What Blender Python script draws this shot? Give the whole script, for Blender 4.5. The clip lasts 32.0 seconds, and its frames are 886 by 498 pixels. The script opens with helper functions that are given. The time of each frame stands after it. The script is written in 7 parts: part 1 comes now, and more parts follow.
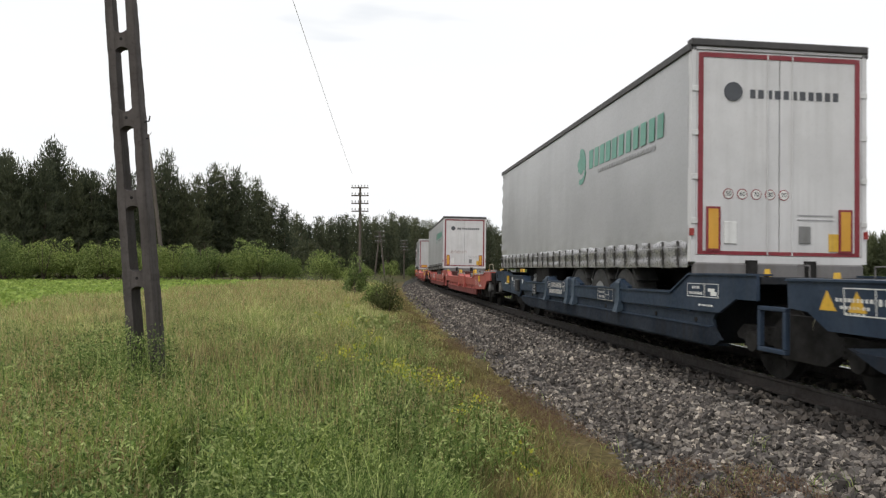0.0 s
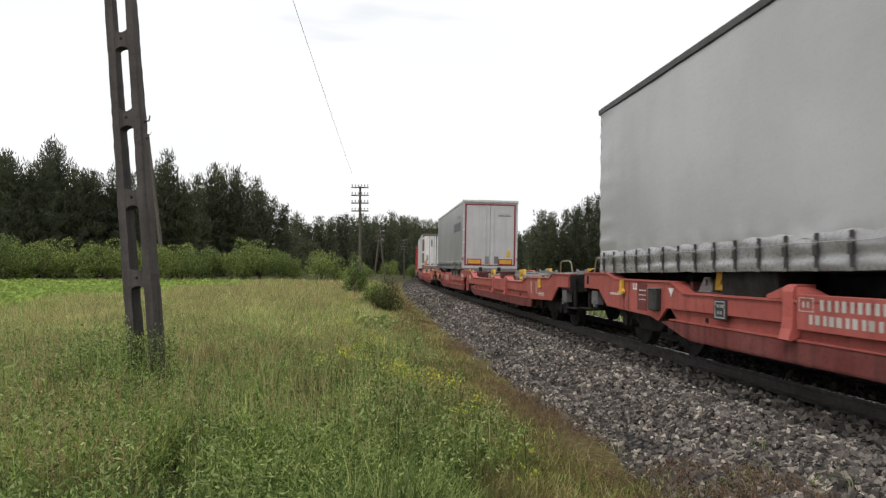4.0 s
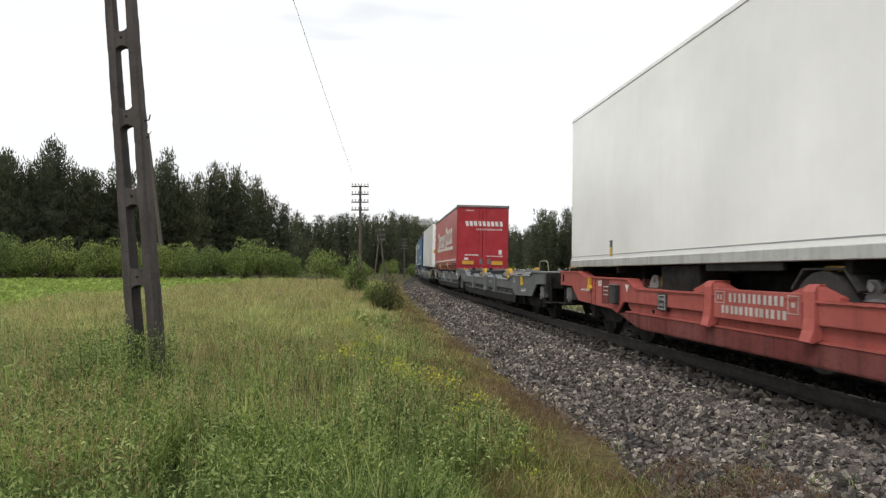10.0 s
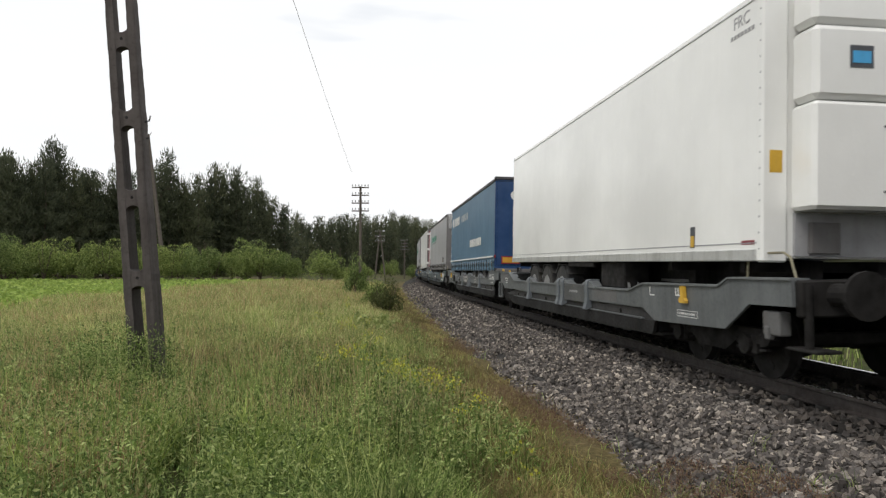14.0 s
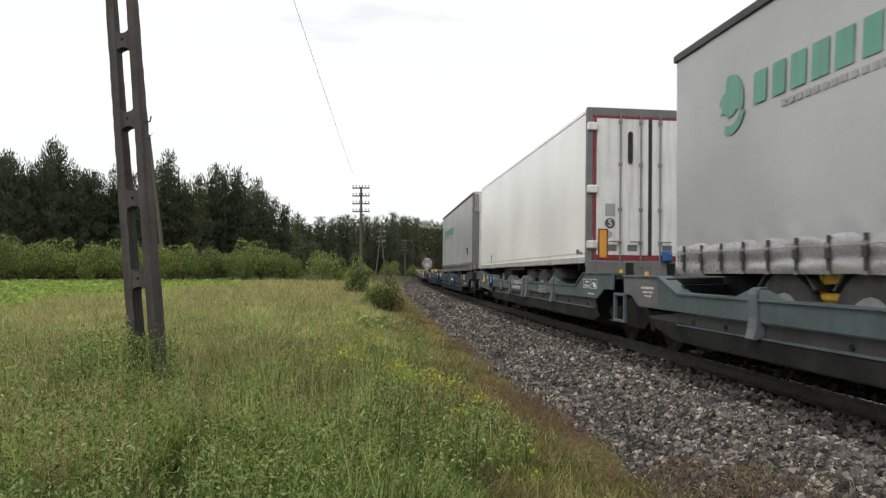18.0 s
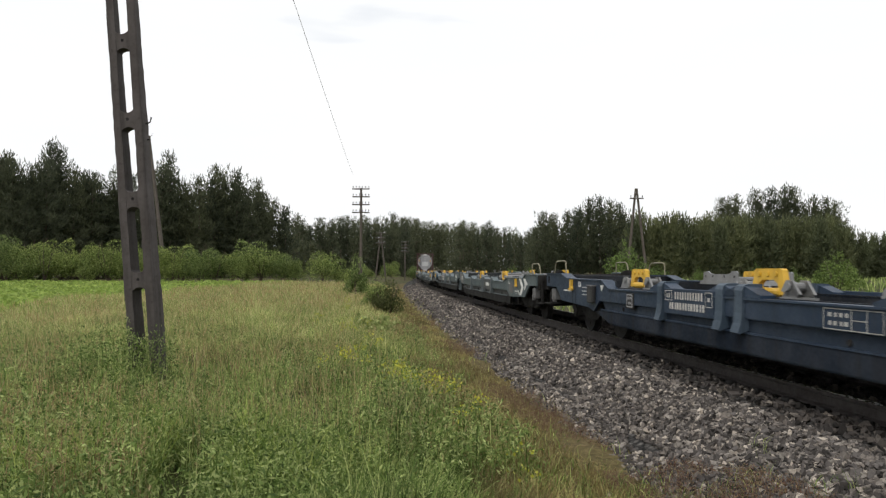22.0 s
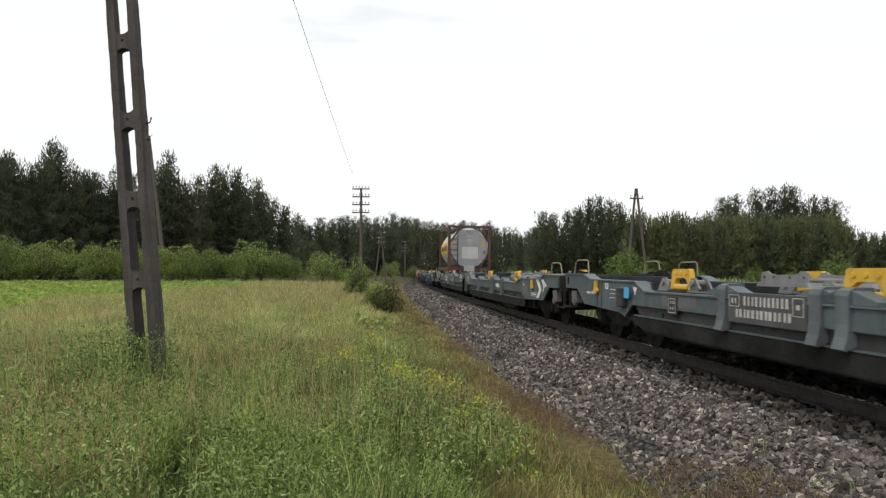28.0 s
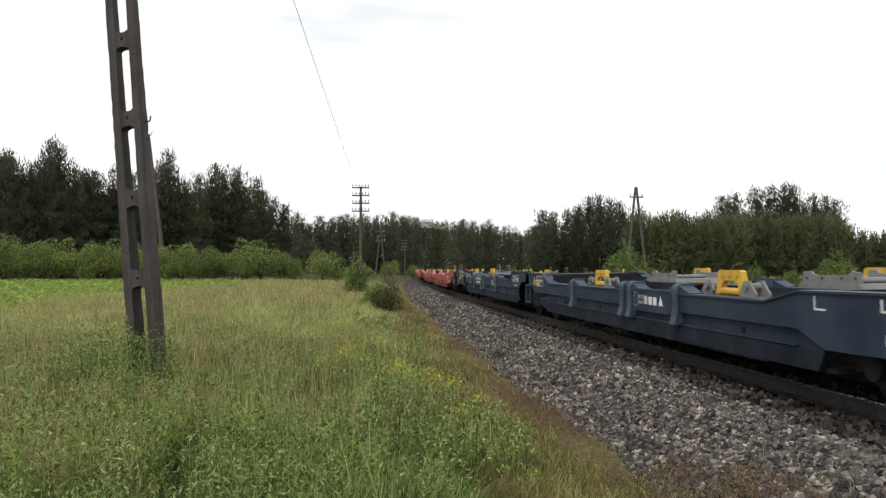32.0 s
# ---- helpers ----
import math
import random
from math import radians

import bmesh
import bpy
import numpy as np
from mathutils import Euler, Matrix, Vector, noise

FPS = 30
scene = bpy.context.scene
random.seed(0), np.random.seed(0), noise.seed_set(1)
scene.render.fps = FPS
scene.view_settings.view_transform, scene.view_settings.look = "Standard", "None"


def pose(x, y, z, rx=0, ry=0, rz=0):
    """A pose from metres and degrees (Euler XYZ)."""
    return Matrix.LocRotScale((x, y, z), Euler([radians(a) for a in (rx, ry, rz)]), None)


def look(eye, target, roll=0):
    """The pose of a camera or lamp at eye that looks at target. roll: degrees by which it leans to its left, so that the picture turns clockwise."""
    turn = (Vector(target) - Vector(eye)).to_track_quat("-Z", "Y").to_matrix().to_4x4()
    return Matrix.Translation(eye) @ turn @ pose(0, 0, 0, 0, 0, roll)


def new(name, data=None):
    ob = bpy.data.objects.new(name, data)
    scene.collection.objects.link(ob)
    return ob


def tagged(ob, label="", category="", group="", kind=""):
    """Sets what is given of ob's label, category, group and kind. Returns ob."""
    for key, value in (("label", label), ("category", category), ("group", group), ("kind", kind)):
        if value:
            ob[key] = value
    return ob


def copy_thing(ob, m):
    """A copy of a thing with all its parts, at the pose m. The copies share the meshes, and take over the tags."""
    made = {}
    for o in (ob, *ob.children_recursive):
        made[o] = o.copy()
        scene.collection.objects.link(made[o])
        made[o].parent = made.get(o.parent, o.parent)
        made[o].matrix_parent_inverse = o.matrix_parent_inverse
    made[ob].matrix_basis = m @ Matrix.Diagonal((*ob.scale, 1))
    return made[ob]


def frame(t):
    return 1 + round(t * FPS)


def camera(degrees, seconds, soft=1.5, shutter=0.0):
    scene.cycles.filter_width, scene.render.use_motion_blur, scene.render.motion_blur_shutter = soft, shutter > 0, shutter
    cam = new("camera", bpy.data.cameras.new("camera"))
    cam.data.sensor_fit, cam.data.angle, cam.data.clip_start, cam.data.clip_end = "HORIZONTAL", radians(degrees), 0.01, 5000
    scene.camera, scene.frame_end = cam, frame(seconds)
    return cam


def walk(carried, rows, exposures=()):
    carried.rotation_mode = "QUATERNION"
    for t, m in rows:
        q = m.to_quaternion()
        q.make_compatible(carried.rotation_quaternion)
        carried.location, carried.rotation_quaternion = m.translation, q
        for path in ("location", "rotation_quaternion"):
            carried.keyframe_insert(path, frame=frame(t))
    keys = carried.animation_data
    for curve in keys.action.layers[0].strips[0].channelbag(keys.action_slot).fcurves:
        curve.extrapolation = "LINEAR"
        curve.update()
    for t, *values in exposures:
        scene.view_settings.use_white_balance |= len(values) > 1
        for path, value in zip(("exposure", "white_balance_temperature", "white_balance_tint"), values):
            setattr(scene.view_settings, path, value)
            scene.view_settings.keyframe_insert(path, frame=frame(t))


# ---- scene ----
cam = camera(63.65, 32.0, soft=1.3, shutter=0.1)
EYE = (0.0, 0.0, 1.293)


def cam_row(t, dx, dy):
    return t, pose(*EYE, 91.617 + math.degrees(dy / 1263), 0, math.degrees(dx / 1263))


walk(cam, [cam_row(*r) for r in (
    (0, 0, .5), (1, 0, 0), (6, 0, 0), (7, 0, -.4), (8, .2, -1.7), (10, .3, -1.7), (11, .3, -.8), (12, .3, -.3),
    (14, .6, 0), (16.5, 1.6, .9), (19, 1.7, 1.2), (20.3, 1.7, 2.2), (21, 1.7, 2.6), (28, 1.7, 2.6), (29, 1.7, 1.2),
    (31, 1.2, .8), (32, 1.2, .3))])

# ---- light: bright broken overcast ----
world = bpy.data.worlds.new("sky")
scene.world = world
world.use_nodes = True
wt = world.node_tree
wt.nodes.clear()
w_out = wt.nodes.new("ShaderNodeOutputWorld")
w_sky = wt.nodes.new("ShaderNodeTexSky")
w_sky.sky_type, w_sky.sun_disc = "NISHITA", False
w_sky.sun_elevation, w_sky.sun_rotation = radians(52), radians(-139)
w_bg1 = wt.nodes.new("ShaderNodeBackground")
w_bg1.inputs["Strength"].default_value = 0.13
w_bg2 = wt.nodes.new("ShaderNodeBackground")
w_bg2.inputs["Strength"].default_value = 1.02
w_geo = wt.nodes.new("ShaderNodeTexCoord")
w_map = wt.nodes.new("ShaderNodeMapping")
w_map.inputs["Scale"].default_value = (1.0, 1.0, 5.0)
w_noise = wt.nodes.new("ShaderNodeTexNoise")
w_noise.inputs["Scale"].default_value, w_noise.inputs["Detail"].default_value = 2.2, 4
w_ramp = wt.nodes.new("ShaderNodeValToRGB")
w_ramp.color_ramp.elements[0].position, w_ramp.color_ramp.elements[1].position = 0.26, 0.36
w_ramp.color_ramp.elements[0].color = (0.72, 0.72, 0.72, 1)
w_shade = wt.nodes.new("ShaderNodeValToRGB")
w_shade.color_ramp.elements[0].position, w_shade.color_ramp.elements[1].position = 0.35, 0.75
w_shade.color_ramp.elements[0].color = (0.97, 0.985, 1.0, 1)
w_shade.color_ramp.elements[1].color = (1.0, 1.0, 1.0, 1)
w_mix = wt.nodes.new("ShaderNodeMixShader")
L = wt.links.new
L(w_geo.outputs["Generated"], w_map.inputs["Vector"])
L(w_map.outputs[0], w_noise.inputs["Vector"])
L(w_noise.outputs[0], w_ramp.inputs[0])
L(w_noise.outputs[0], w_shade.inputs[0])
L(w_sky.outputs[0], w_bg1.inputs["Color"])
L(w_shade.outputs[0], w_bg2.inputs["Color"])
L(w_ramp.outputs[0], w_mix.inputs[0])
L(w_bg1.outputs[0], w_mix.inputs[1])
L(w_bg2.outputs[0], w_mix.inputs[2])
L(w_mix.outputs[0], w_out.inputs["Surface"])
sun = new("sun", bpy.data.lights.new("sun", "SUN"))
sun.data.energy, sun.data.angle, sun.data.color = 1.5, radians(20), (1.0, 0.96, 0.9)
sun.matrix_world = look((-30, -34, 58), (0, 0, 0))
scene.view_settings.exposure = 0.0


# ---- materials ----
def material(name, rough=0.8, metal=0.0, spec=0.3):
    m = bpy.data.materials.new(name)
    m.use_nodes = True
    b = m.node_tree.nodes["Principled BSDF"]
    b.inputs["Roughness"].default_value, b.inputs["Metallic"].default_value = rough, metal
    b.inputs["Specular IOR Level"].default_value = spec
    return m, m.node_tree, b


def noise_node(nt, scale, detail=4, coord="Object", rough=0.55, stretch=None):
    tc = nt.nodes.new("ShaderNodeTexCoord")
    n = nt.nodes.new("ShaderNodeTexNoise")
    n.inputs["Scale"].default_value, n.inputs["Detail"].default_value, n.inputs["Roughness"].default_value = scale, detail, rough
    if stretch:
        mp = nt.nodes.new("ShaderNodeMapping")
        mp.inputs["Scale"].default_value = stretch
        nt.links.new(tc.outputs[coord], mp.inputs["Vector"])
        nt.links.new(mp.outputs[0], n.inputs["Vector"])
    else:
        nt.links.new(tc.outputs[coord], n.inputs["Vector"])
    return n.outputs[0]


def ramp_node(nt, fac, stops):
    r = nt.nodes.new("ShaderNodeValToRGB")
    e = r.color_ramp.elements
    while len(e) < len(stops):
        e.new(0.5)
    for k, (p, c) in zip(e, stops):
        k.position, k.color = p, (*c, 1) if len(c) == 3 else c
    nt.links.new(fac, r.inputs[0])
    return r.outputs[0]


def mix_node(nt, fac, a, b, mode="MIX"):
    m = nt.nodes.new("ShaderNodeMix")
    m.data_type, m.blend_type = "RGBA", mode
    for s, v in ((m.inputs[0], fac), (m.inputs[6], a), (m.inputs[7], b)):
        if isinstance(v, (int, float)):
            s.default_value = v
        elif isinstance(v, tuple):
            s.default_value = (*v, 1)
        else:
            nt.links.new(v, s)
    return m.outputs[2]


def bump_node(nt, b, height, strength=0.3, dist=0.02):
    k = nt.nodes.new("ShaderNodeBump")
    k.inputs["Strength"].default_value, k.inputs["Distance"].default_value = strength, dist
    nt.links.new(height, k.inputs["Height"])
    nt.links.new(k.outputs[0], b.inputs["Normal"])


def painted(name, color, dirt=(0.10, 0.085, 0.07), amount=0.5, rough=0.5, scale=1.6, spec=0.35, streak=True, metal=0.0):
    """Paint with fading, grime in blotches and vertical streaks, and fine relief."""
    m, nt, b = material(name, rough, metal, spec)
    big = noise_node(nt, scale, 6)
    fine = noise_node(nt, 22, 4)
    run = noise_node(nt, 4, 4, stretch=(2.2, 2.2, 0.12)) if streak else fine
    faded = mix_node(nt, ramp_node(nt, big, [(0.35, (0, 0, 0)), (0.7, (1, 1, 1))]), color, tuple(min(1, c * 1.18 + 0.02) for c in color))
    f1 = ramp_node(nt, run, [(0.48, (0, 0, 0)), (0.8, (amount,) * 3)])
    f2 = ramp_node(nt, fine, [(0.55, (0, 0, 0)), (0.85, (amount * 0.7,) * 3)])
    c = mix_node(nt, f2, mix_node(nt, f1, faded, dirt), dirt)
    nt.links.new(c, b.inputs["Base Color"])
    rr = ramp_node(nt, fine, [(0.3, (rough * 0.85,) * 3), (0.8, (min(1, rough * 1.35),) * 3)])
    nt.links.new(rr, b.inputs["Roughness"])
    bump_node(nt, b, fine, 0.12, 0.01)
    return m


def leafy(name, a, b_, c_, rough=0.65, trans=0.25, scale=0.35, contrast=(0.77, 1.17)):
    m, nt, b = material(name, rough, 0, 0.25)
    g = nt.nodes.new("ShaderNodeNewGeometry")
    oi = nt.nodes.new("ShaderNodeObjectInfo")
    isl = ramp_node(nt, g.outputs["Random Per Island"], [(0.0, a), (0.55, b_), (1.0, c_)])
    obj = ramp_node(nt, oi.outputs["Random"], [(0.0, (0.72, 0.75, 0.75)), (1.0, (1.2, 1.15, 1.0))])
    patch = ramp_node(nt, noise_node(nt, scale, 3), [(0.3, (contrast[0],) * 3), (0.7, (contrast[1], contrast[1] * 0.98, contrast[1] * 0.94))])
    c = mix_node(nt, 1.0, mix_node(nt, 1.0, isl, obj, "MULTIPLY"), patch, "MULTIPLY")
    nt.links.new(c, b.inputs["Base Color"])
    if trans:
        t = nt.nodes.new("ShaderNodeBsdfTranslucent")
        nt.links.new(c, t.inputs["Color"])
        mx = nt.nodes.new("ShaderNodeMixShader")
        mx.inputs[0].default_value = trans
        out = nt.nodes["Material Output"]
        nt.links.new(b.outputs[0], mx.inputs[1])
        nt.links.new(t.outputs[0], mx.inputs[2])
        nt.links.new(mx.outputs[0], out.inputs["Surface"])
    return m


M_NEEDLE = leafy("pine_needles", (0.062, 0.074, 0.05), (0.088, 0.104, 0.067), (0.125, 0.142, 0.088), trans=0.42)
M_NEEDLE2 = leafy("pine_needles_light", (0.088, 0.106, 0.058), (0.13, 0.15, 0.08), (0.185, 0.205, 0.108), trans=0.42)
M_LEAF = leafy("shrub_leaves", (0.08, 0.125, 0.04), (0.15, 0.22, 0.065), (0.25, 0.34, 0.11), trans=0.45)
M_HEDGE = leafy("hedge_leaves", (0.08, 0.12, 0.04), (0.21, 0.285, 0.088), (0.43, 0.50, 0.19), trans=0.45)
M_LEAF_DK = leafy("dark_leaves", (0.055, 0.07, 0.025), (0.10, 0.12, 0.042), (0.19, 0.19, 0.075), trans=0.35)
# Strong patch contrast in grass and weeds paints shaded hollows into the colour.
M_GRASS = leafy("meadow_grass", (0.035, 0.075, 0.018), (0.21, 0.315, 0.085), (0.62, 0.67, 0.30), trans=0.45, scale=1.3, contrast=(0.35, 1.6))
M_GRASS_FAR = leafy("ripening_meadow_grass", (0.15, 0.205, 0.06), (0.40, 0.465, 0.17), (0.74, 0.69, 0.37), trans=0.45, scale=0.5, contrast=(0.6, 1.35))
M_TUSSOCK = leafy("coarse_grass", (0.10, 0.16, 0.04), (0.24, 0.33, 0.08), (0.46, 0.52, 0.18), trans=0.45, scale=2.0, contrast=(0.6, 1.3))
M_VERGE_GRASS = leafy("verge_grass", (0.15, 0.105, 0.06), (0.25, 0.22, 0.1), (0.42, 0.39, 0.2), trans=0.4, scale=0.9, contrast=(0.5, 1.35))
M_WEED_PALE = leafy("feathery_herbs", (0.07, 0.115, 0.034), (0.24, 0.34, 0.115), (0.56, 0.66, 0.31), trans=0.45, scale=1.6, contrast=(0.6, 1.35))
M_GRASS_DRY = leafy("dry_grass", (0.33, 0.24, 0.12), (0.52, 0.41, 0.21), (0.70, 0.58, 0.34), trans=0.5, scale=0.4)
M_WEED = leafy("weed_leaves", (0.05, 0.09, 0.024), (0.21, 0.305, 0.09), (0.58, 0.65, 0.30), trans=0.45, scale=1.3, contrast=(0.55, 1.4))
M_CROP = leafy("crop_leaves", (0.15, 0.235, 0.055), (0.235, 0.345, 0.085), (0.34, 0.45, 0.14), trans=0.4)
M_SORREL = leafy("red_sorrel", (0.20, 0.105, 0.085), (0.30, 0.19, 0.135), (0.40, 0.34, 0.19), trans=0.4)
M_YELLOW_FL = leafy("yellow_flowers", (0.45, 0.48, 0.05), (0.6, 0.6, 0.08), (0.7, 0.68, 0.14), trans=0.3)
M_UMBEL = leafy("cream_umbels", (0.20, 0.26, 0.09), (0.33, 0.39, 0.15), (0.5, 0.53, 0.26), trans=0.3)
M_BARK = painted("bark", (0.10, 0.075, 0.055), amount=0.5, rough=0.9, scale=5)
M_WOOD_POLE = painted("tarred_pole_wood", (0.075, 0.062, 0.05), amount=0.4, rough=0.85, scale=4)
M_CONCRETE = painted("weathered_concrete", (0.06, 0.051, 0.047), dirt=(0.024, 0.02, 0.018), amount=0.8, rough=0.9, scale=3)
M_PORCELAIN = painted("porcelain", (0.2, 0.2, 0.2), amount=0.2, rough=0.3)
# Near black: grime, with the deep shade under the train painted in.
M_STEEL_DK = painted("dirty_shaded_steel", (0.012, 0.0112, 0.0108), dirt=(0.024, 0.021, 0.018), amount=0.5, rough=0.85, scale=4, spec=0.08)
M_RAIL = painted("rusty_rail", (0.022, 0.017, 0.015), dirt=(0.011, 0.0095, 0.009), amount=0.6, rough=0.75, scale=6)
M_RAILTOP = painted("polished_rail_head", (0.55, 0.55, 0.56), amount=0.15, rough=0.25, metal=1.0, streak=False)
M_SLEEPER = painted("dirty_concrete_sleeper", (0.07, 0.06, 0.055), amount=0.8, rough=0.9, scale=4)
M_GALV = painted("galvanised_steel", (0.17, 0.172, 0.172), amount=0.45, rough=0.5, scale=5)
M_YELLOW = painted("yellow_paint", (0.55, 0.33, 0.03), amount=0.4, rough=0.5, scale=5)
M_PALEYEL = painted("faded_yellow_tube", (0.22, 0.20, 0.13), amount=0.4, rough=0.5, scale=5)
M_PRIMER = painted("grey_primer_patch", (0.10, 0.10, 0.10), amount=0.5, rough=0.6)
M_BOARD = painted("green_grey_board", (0.16, 0.17, 0.14), amount=0.4, rough=0.6)
M_CREAM = painted("cream_marking", (0.42, 0.38, 0.25), amount=0.4, rough=0.6)
M_BLACK = painted("black_rubber", (0.02, 0.02, 0.02), amount=0.3, rough=0.8, scale=5)
M_GLASSRED = painted("red_lens", (0.25, 0.02, 0.015), amount=0.15, rough=0.25)
M_ORANGE = painted("amber_marking", (0.52, 0.27, 0.03), amount=0.15, rough=0.4)
M_REDMARK = painted("red_reflective_tape", (0.19, 0.018, 0.028), amount=0.25, rough=0.45)
M_WHITEMARK = painted("white_lettering", (0.62, 0.62, 0.60), amount=0.35, rough=0.6)
M_DULLMARK = painted("faded_grey_blue_lettering", (0.16, 0.165, 0.18), amount=0.4, rough=0.6)
M_BIGMARK = painted("off_white_curtain_print", (0.52, 0.52, 0.475), amount=0.12, rough=0.5, scale=0.7, streak=False)
M_REPAIR = painted("fresh_red_vinyl", (0.42, 0.05, 0.05), amount=0.2, rough=0.45)
M_STENCIL = painted("worn_stencil_paint", (0.40, 0.385, 0.36), amount=0.5, rough=0.65)
M_GREENMARK = painted("green_lettering", (0.1, 0.28, 0.215), amount=0.3, rough=0.4)
M_DARKMARK = painted("dark_lettering", (0.06, 0.065, 0.075), amount=0.25, rough=0.6)
M_GREYMARK = painted("grey_lettering", (0.3, 0.3, 0.31), amount=0.3, rough=0.6)
M_WHITEBOX = painted("white_box_panel", (0.78, 0.78, 0.76), dirt=(0.62, 0.6, 0.56), amount=0.07, rough=0.22, scale=0.4, spec=0.5)
M_DOORWHITE = painted("dirty_white_doors", (0.62, 0.62, 0.61), dirt=(0.2, 0.19, 0.18), amount=0.45, rough=0.5, scale=1.2)
M_GREYDOOR = painted("light_grey_doors", (0.53, 0.527, 0.532), dirt=(0.3, 0.29, 0.28), amount=0.25, rough=0.45, scale=1.0)
M_SILVER = painted("aluminium_strip", (0.55, 0.55, 0.54), amount=0.35, rough=0.4, metal=0.6)
M_REDCURT = painted("red_curtain_vinyl", (0.36, 0.08, 0.075), dirt=(0.33, 0.2, 0.18), amount=0.5, rough=0.36, scale=0.45, streak=False)
M_REDDOOR = painted("red_doors", (0.31, 0.012, 0.02), dirt=(0.2, 0.03, 0.03), amount=0.25, rough=0.35)
M_BLUECURT = painted("blue_curtain_vinyl", (0.055, 0.125, 0.195), dirt=(0.13, 0.19, 0.24), amount=0.3, rough=0.45, scale=0.9)
M_BLUEDOOR = painted("dark_blue_doors", (0.012, 0.045, 0.13), dirt=(0.05, 0.07, 0.12), amount=0.3, rough=0.35)
M_PALEBLUE = painted("pale_blue_headboard", (0.42, 0.52, 0.58), amount=0.3, rough=0.5)
M_WIRE = painted("weathered_wire", (0.5, 0.5, 0.51), amount=0.2, rough=0.6)
M_ROOFEDGE = painted("dark_roof_edge", (0.045, 0.043, 0.044), dirt=(0.09, 0.085, 0.08), amount=0.4, rough=0.55)
M_DULLDOOR = painted("dull_grey_doors", (0.40, 0.40, 0.405), dirt=(0.24, 0.23, 0.22), amount=0.3, rough=0.45, scale=1.0)
M_DARKGREY = painted("dark_grey_trim", (0.13, 0.125, 0.125), amount=0.4, rough=0.55)
M_TANK = painted("satin_tank_steel", (0.46, 0.45, 0.42), dirt=(0.2, 0.18, 0.15), amount=0.3, rough=0.38, scale=0.9, metal=0.35)
M_TANKBAND = painted("yellow_tank_band", (0.62, 0.40, 0.05), amount=0.25, rough=0.45)
M_TANKFRAME = painted("maroon_frame_paint", (0.06, 0.024, 0.024), amount=0.4, rough=0.55)
M_TANKEND = painted("pale_tank_end", (0.23, 0.23, 0.24), dirt=(0.22, 0.21, 0.2), amount=0.3, rough=0.5)
M_FOIL = painted("shiny_skirt_foil", (0.30, 0.295, 0.305), dirt=(0.12, 0.115, 0.115), amount=0.4, rough=0.27, scale=1.4, spec=0.7, streak=False, metal=0.25)
M_REDSKIRT = painted("glossy_red_skirt", (0.27, 0.025, 0.035), dirt=(0.12, 0.03, 0.03), amount=0.35, rough=0.25, scale=1.4, spec=0.7, streak=False)
M_LIGHTBLUE = painted("light_blue_sign", (0.05, 0.32, 0.6), amount=0.2, rough=0.4)


def curtain_material(name, color):
    """Vinyl curtain: soft vertical pleats and slack diagonal creases."""
    m = painted(name, color, dirt=(0.26, 0.25, 0.24), amount=0.14, rough=0.34, scale=0.5, spec=0.5, streak=False, metal=0.15)
    nt = m.node_tree
    b = nt.nodes["Principled BSDF"]
    pleat = noise_node(nt, 0.9, 2, stretch=(1.2, 1, 0.3))
    crease = noise_node(nt, 1.6, 3, stretch=(0.6, 1, 1.5))
    bump_node(nt, b, mix_node(nt, 0.4, pleat, crease), 0.28, 0.07)
    return m


M_GREYCURT = curtain_material("silver_grey_curtain", (0.36, 0.36, 0.368))
M_DULLCURT = curtain_material("dull_silver_curtain", (0.27, 0.27, 0.275))


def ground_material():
    m, nt, b = material("shaded_meadow_soil", 0.95, 0, 0.1)
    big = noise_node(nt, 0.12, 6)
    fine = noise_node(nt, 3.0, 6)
    # dark soil tones carry the shade in the gaps between plants
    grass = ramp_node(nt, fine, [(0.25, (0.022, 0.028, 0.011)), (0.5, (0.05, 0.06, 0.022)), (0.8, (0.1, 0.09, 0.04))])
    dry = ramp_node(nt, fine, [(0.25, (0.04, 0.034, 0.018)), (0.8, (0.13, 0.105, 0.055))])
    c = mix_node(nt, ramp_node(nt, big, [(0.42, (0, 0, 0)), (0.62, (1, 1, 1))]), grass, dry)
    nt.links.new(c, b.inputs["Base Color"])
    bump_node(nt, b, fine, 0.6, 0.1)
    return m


def ballast_material(name, lift):
    m, nt, b = material(name, 0.9, 0, 0.25)
    g = nt.nodes.new("ShaderNodeNewGeometry")
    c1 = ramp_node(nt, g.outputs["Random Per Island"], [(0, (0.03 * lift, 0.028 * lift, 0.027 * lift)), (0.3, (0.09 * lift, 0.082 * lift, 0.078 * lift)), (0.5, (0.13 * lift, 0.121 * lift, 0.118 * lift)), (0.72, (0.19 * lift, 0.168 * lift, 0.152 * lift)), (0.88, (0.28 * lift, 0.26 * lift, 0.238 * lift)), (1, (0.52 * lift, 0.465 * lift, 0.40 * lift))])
    fine = noise_node(nt, 60, 4)
    stain = ramp_node(nt, noise_node(nt, 0.8, 4), [(0.3, (0.75, 0.72, 0.7)), (0.7, (1.1, 1.08, 1.05))])
    c = mix_node(nt, 1.0, mix_node(nt, ramp_node(nt, fine, [(0.4, (0, 0, 0)), (0.8, (0.5, 0.5, 0.5))]), c1, (0.05, 0.045, 0.04)), stain, "MULTIPLY")
    nt.links.new(c, b.inputs["Base Color"])
    bump_node(nt, b, fine, 0.3, 0.01)
    return m


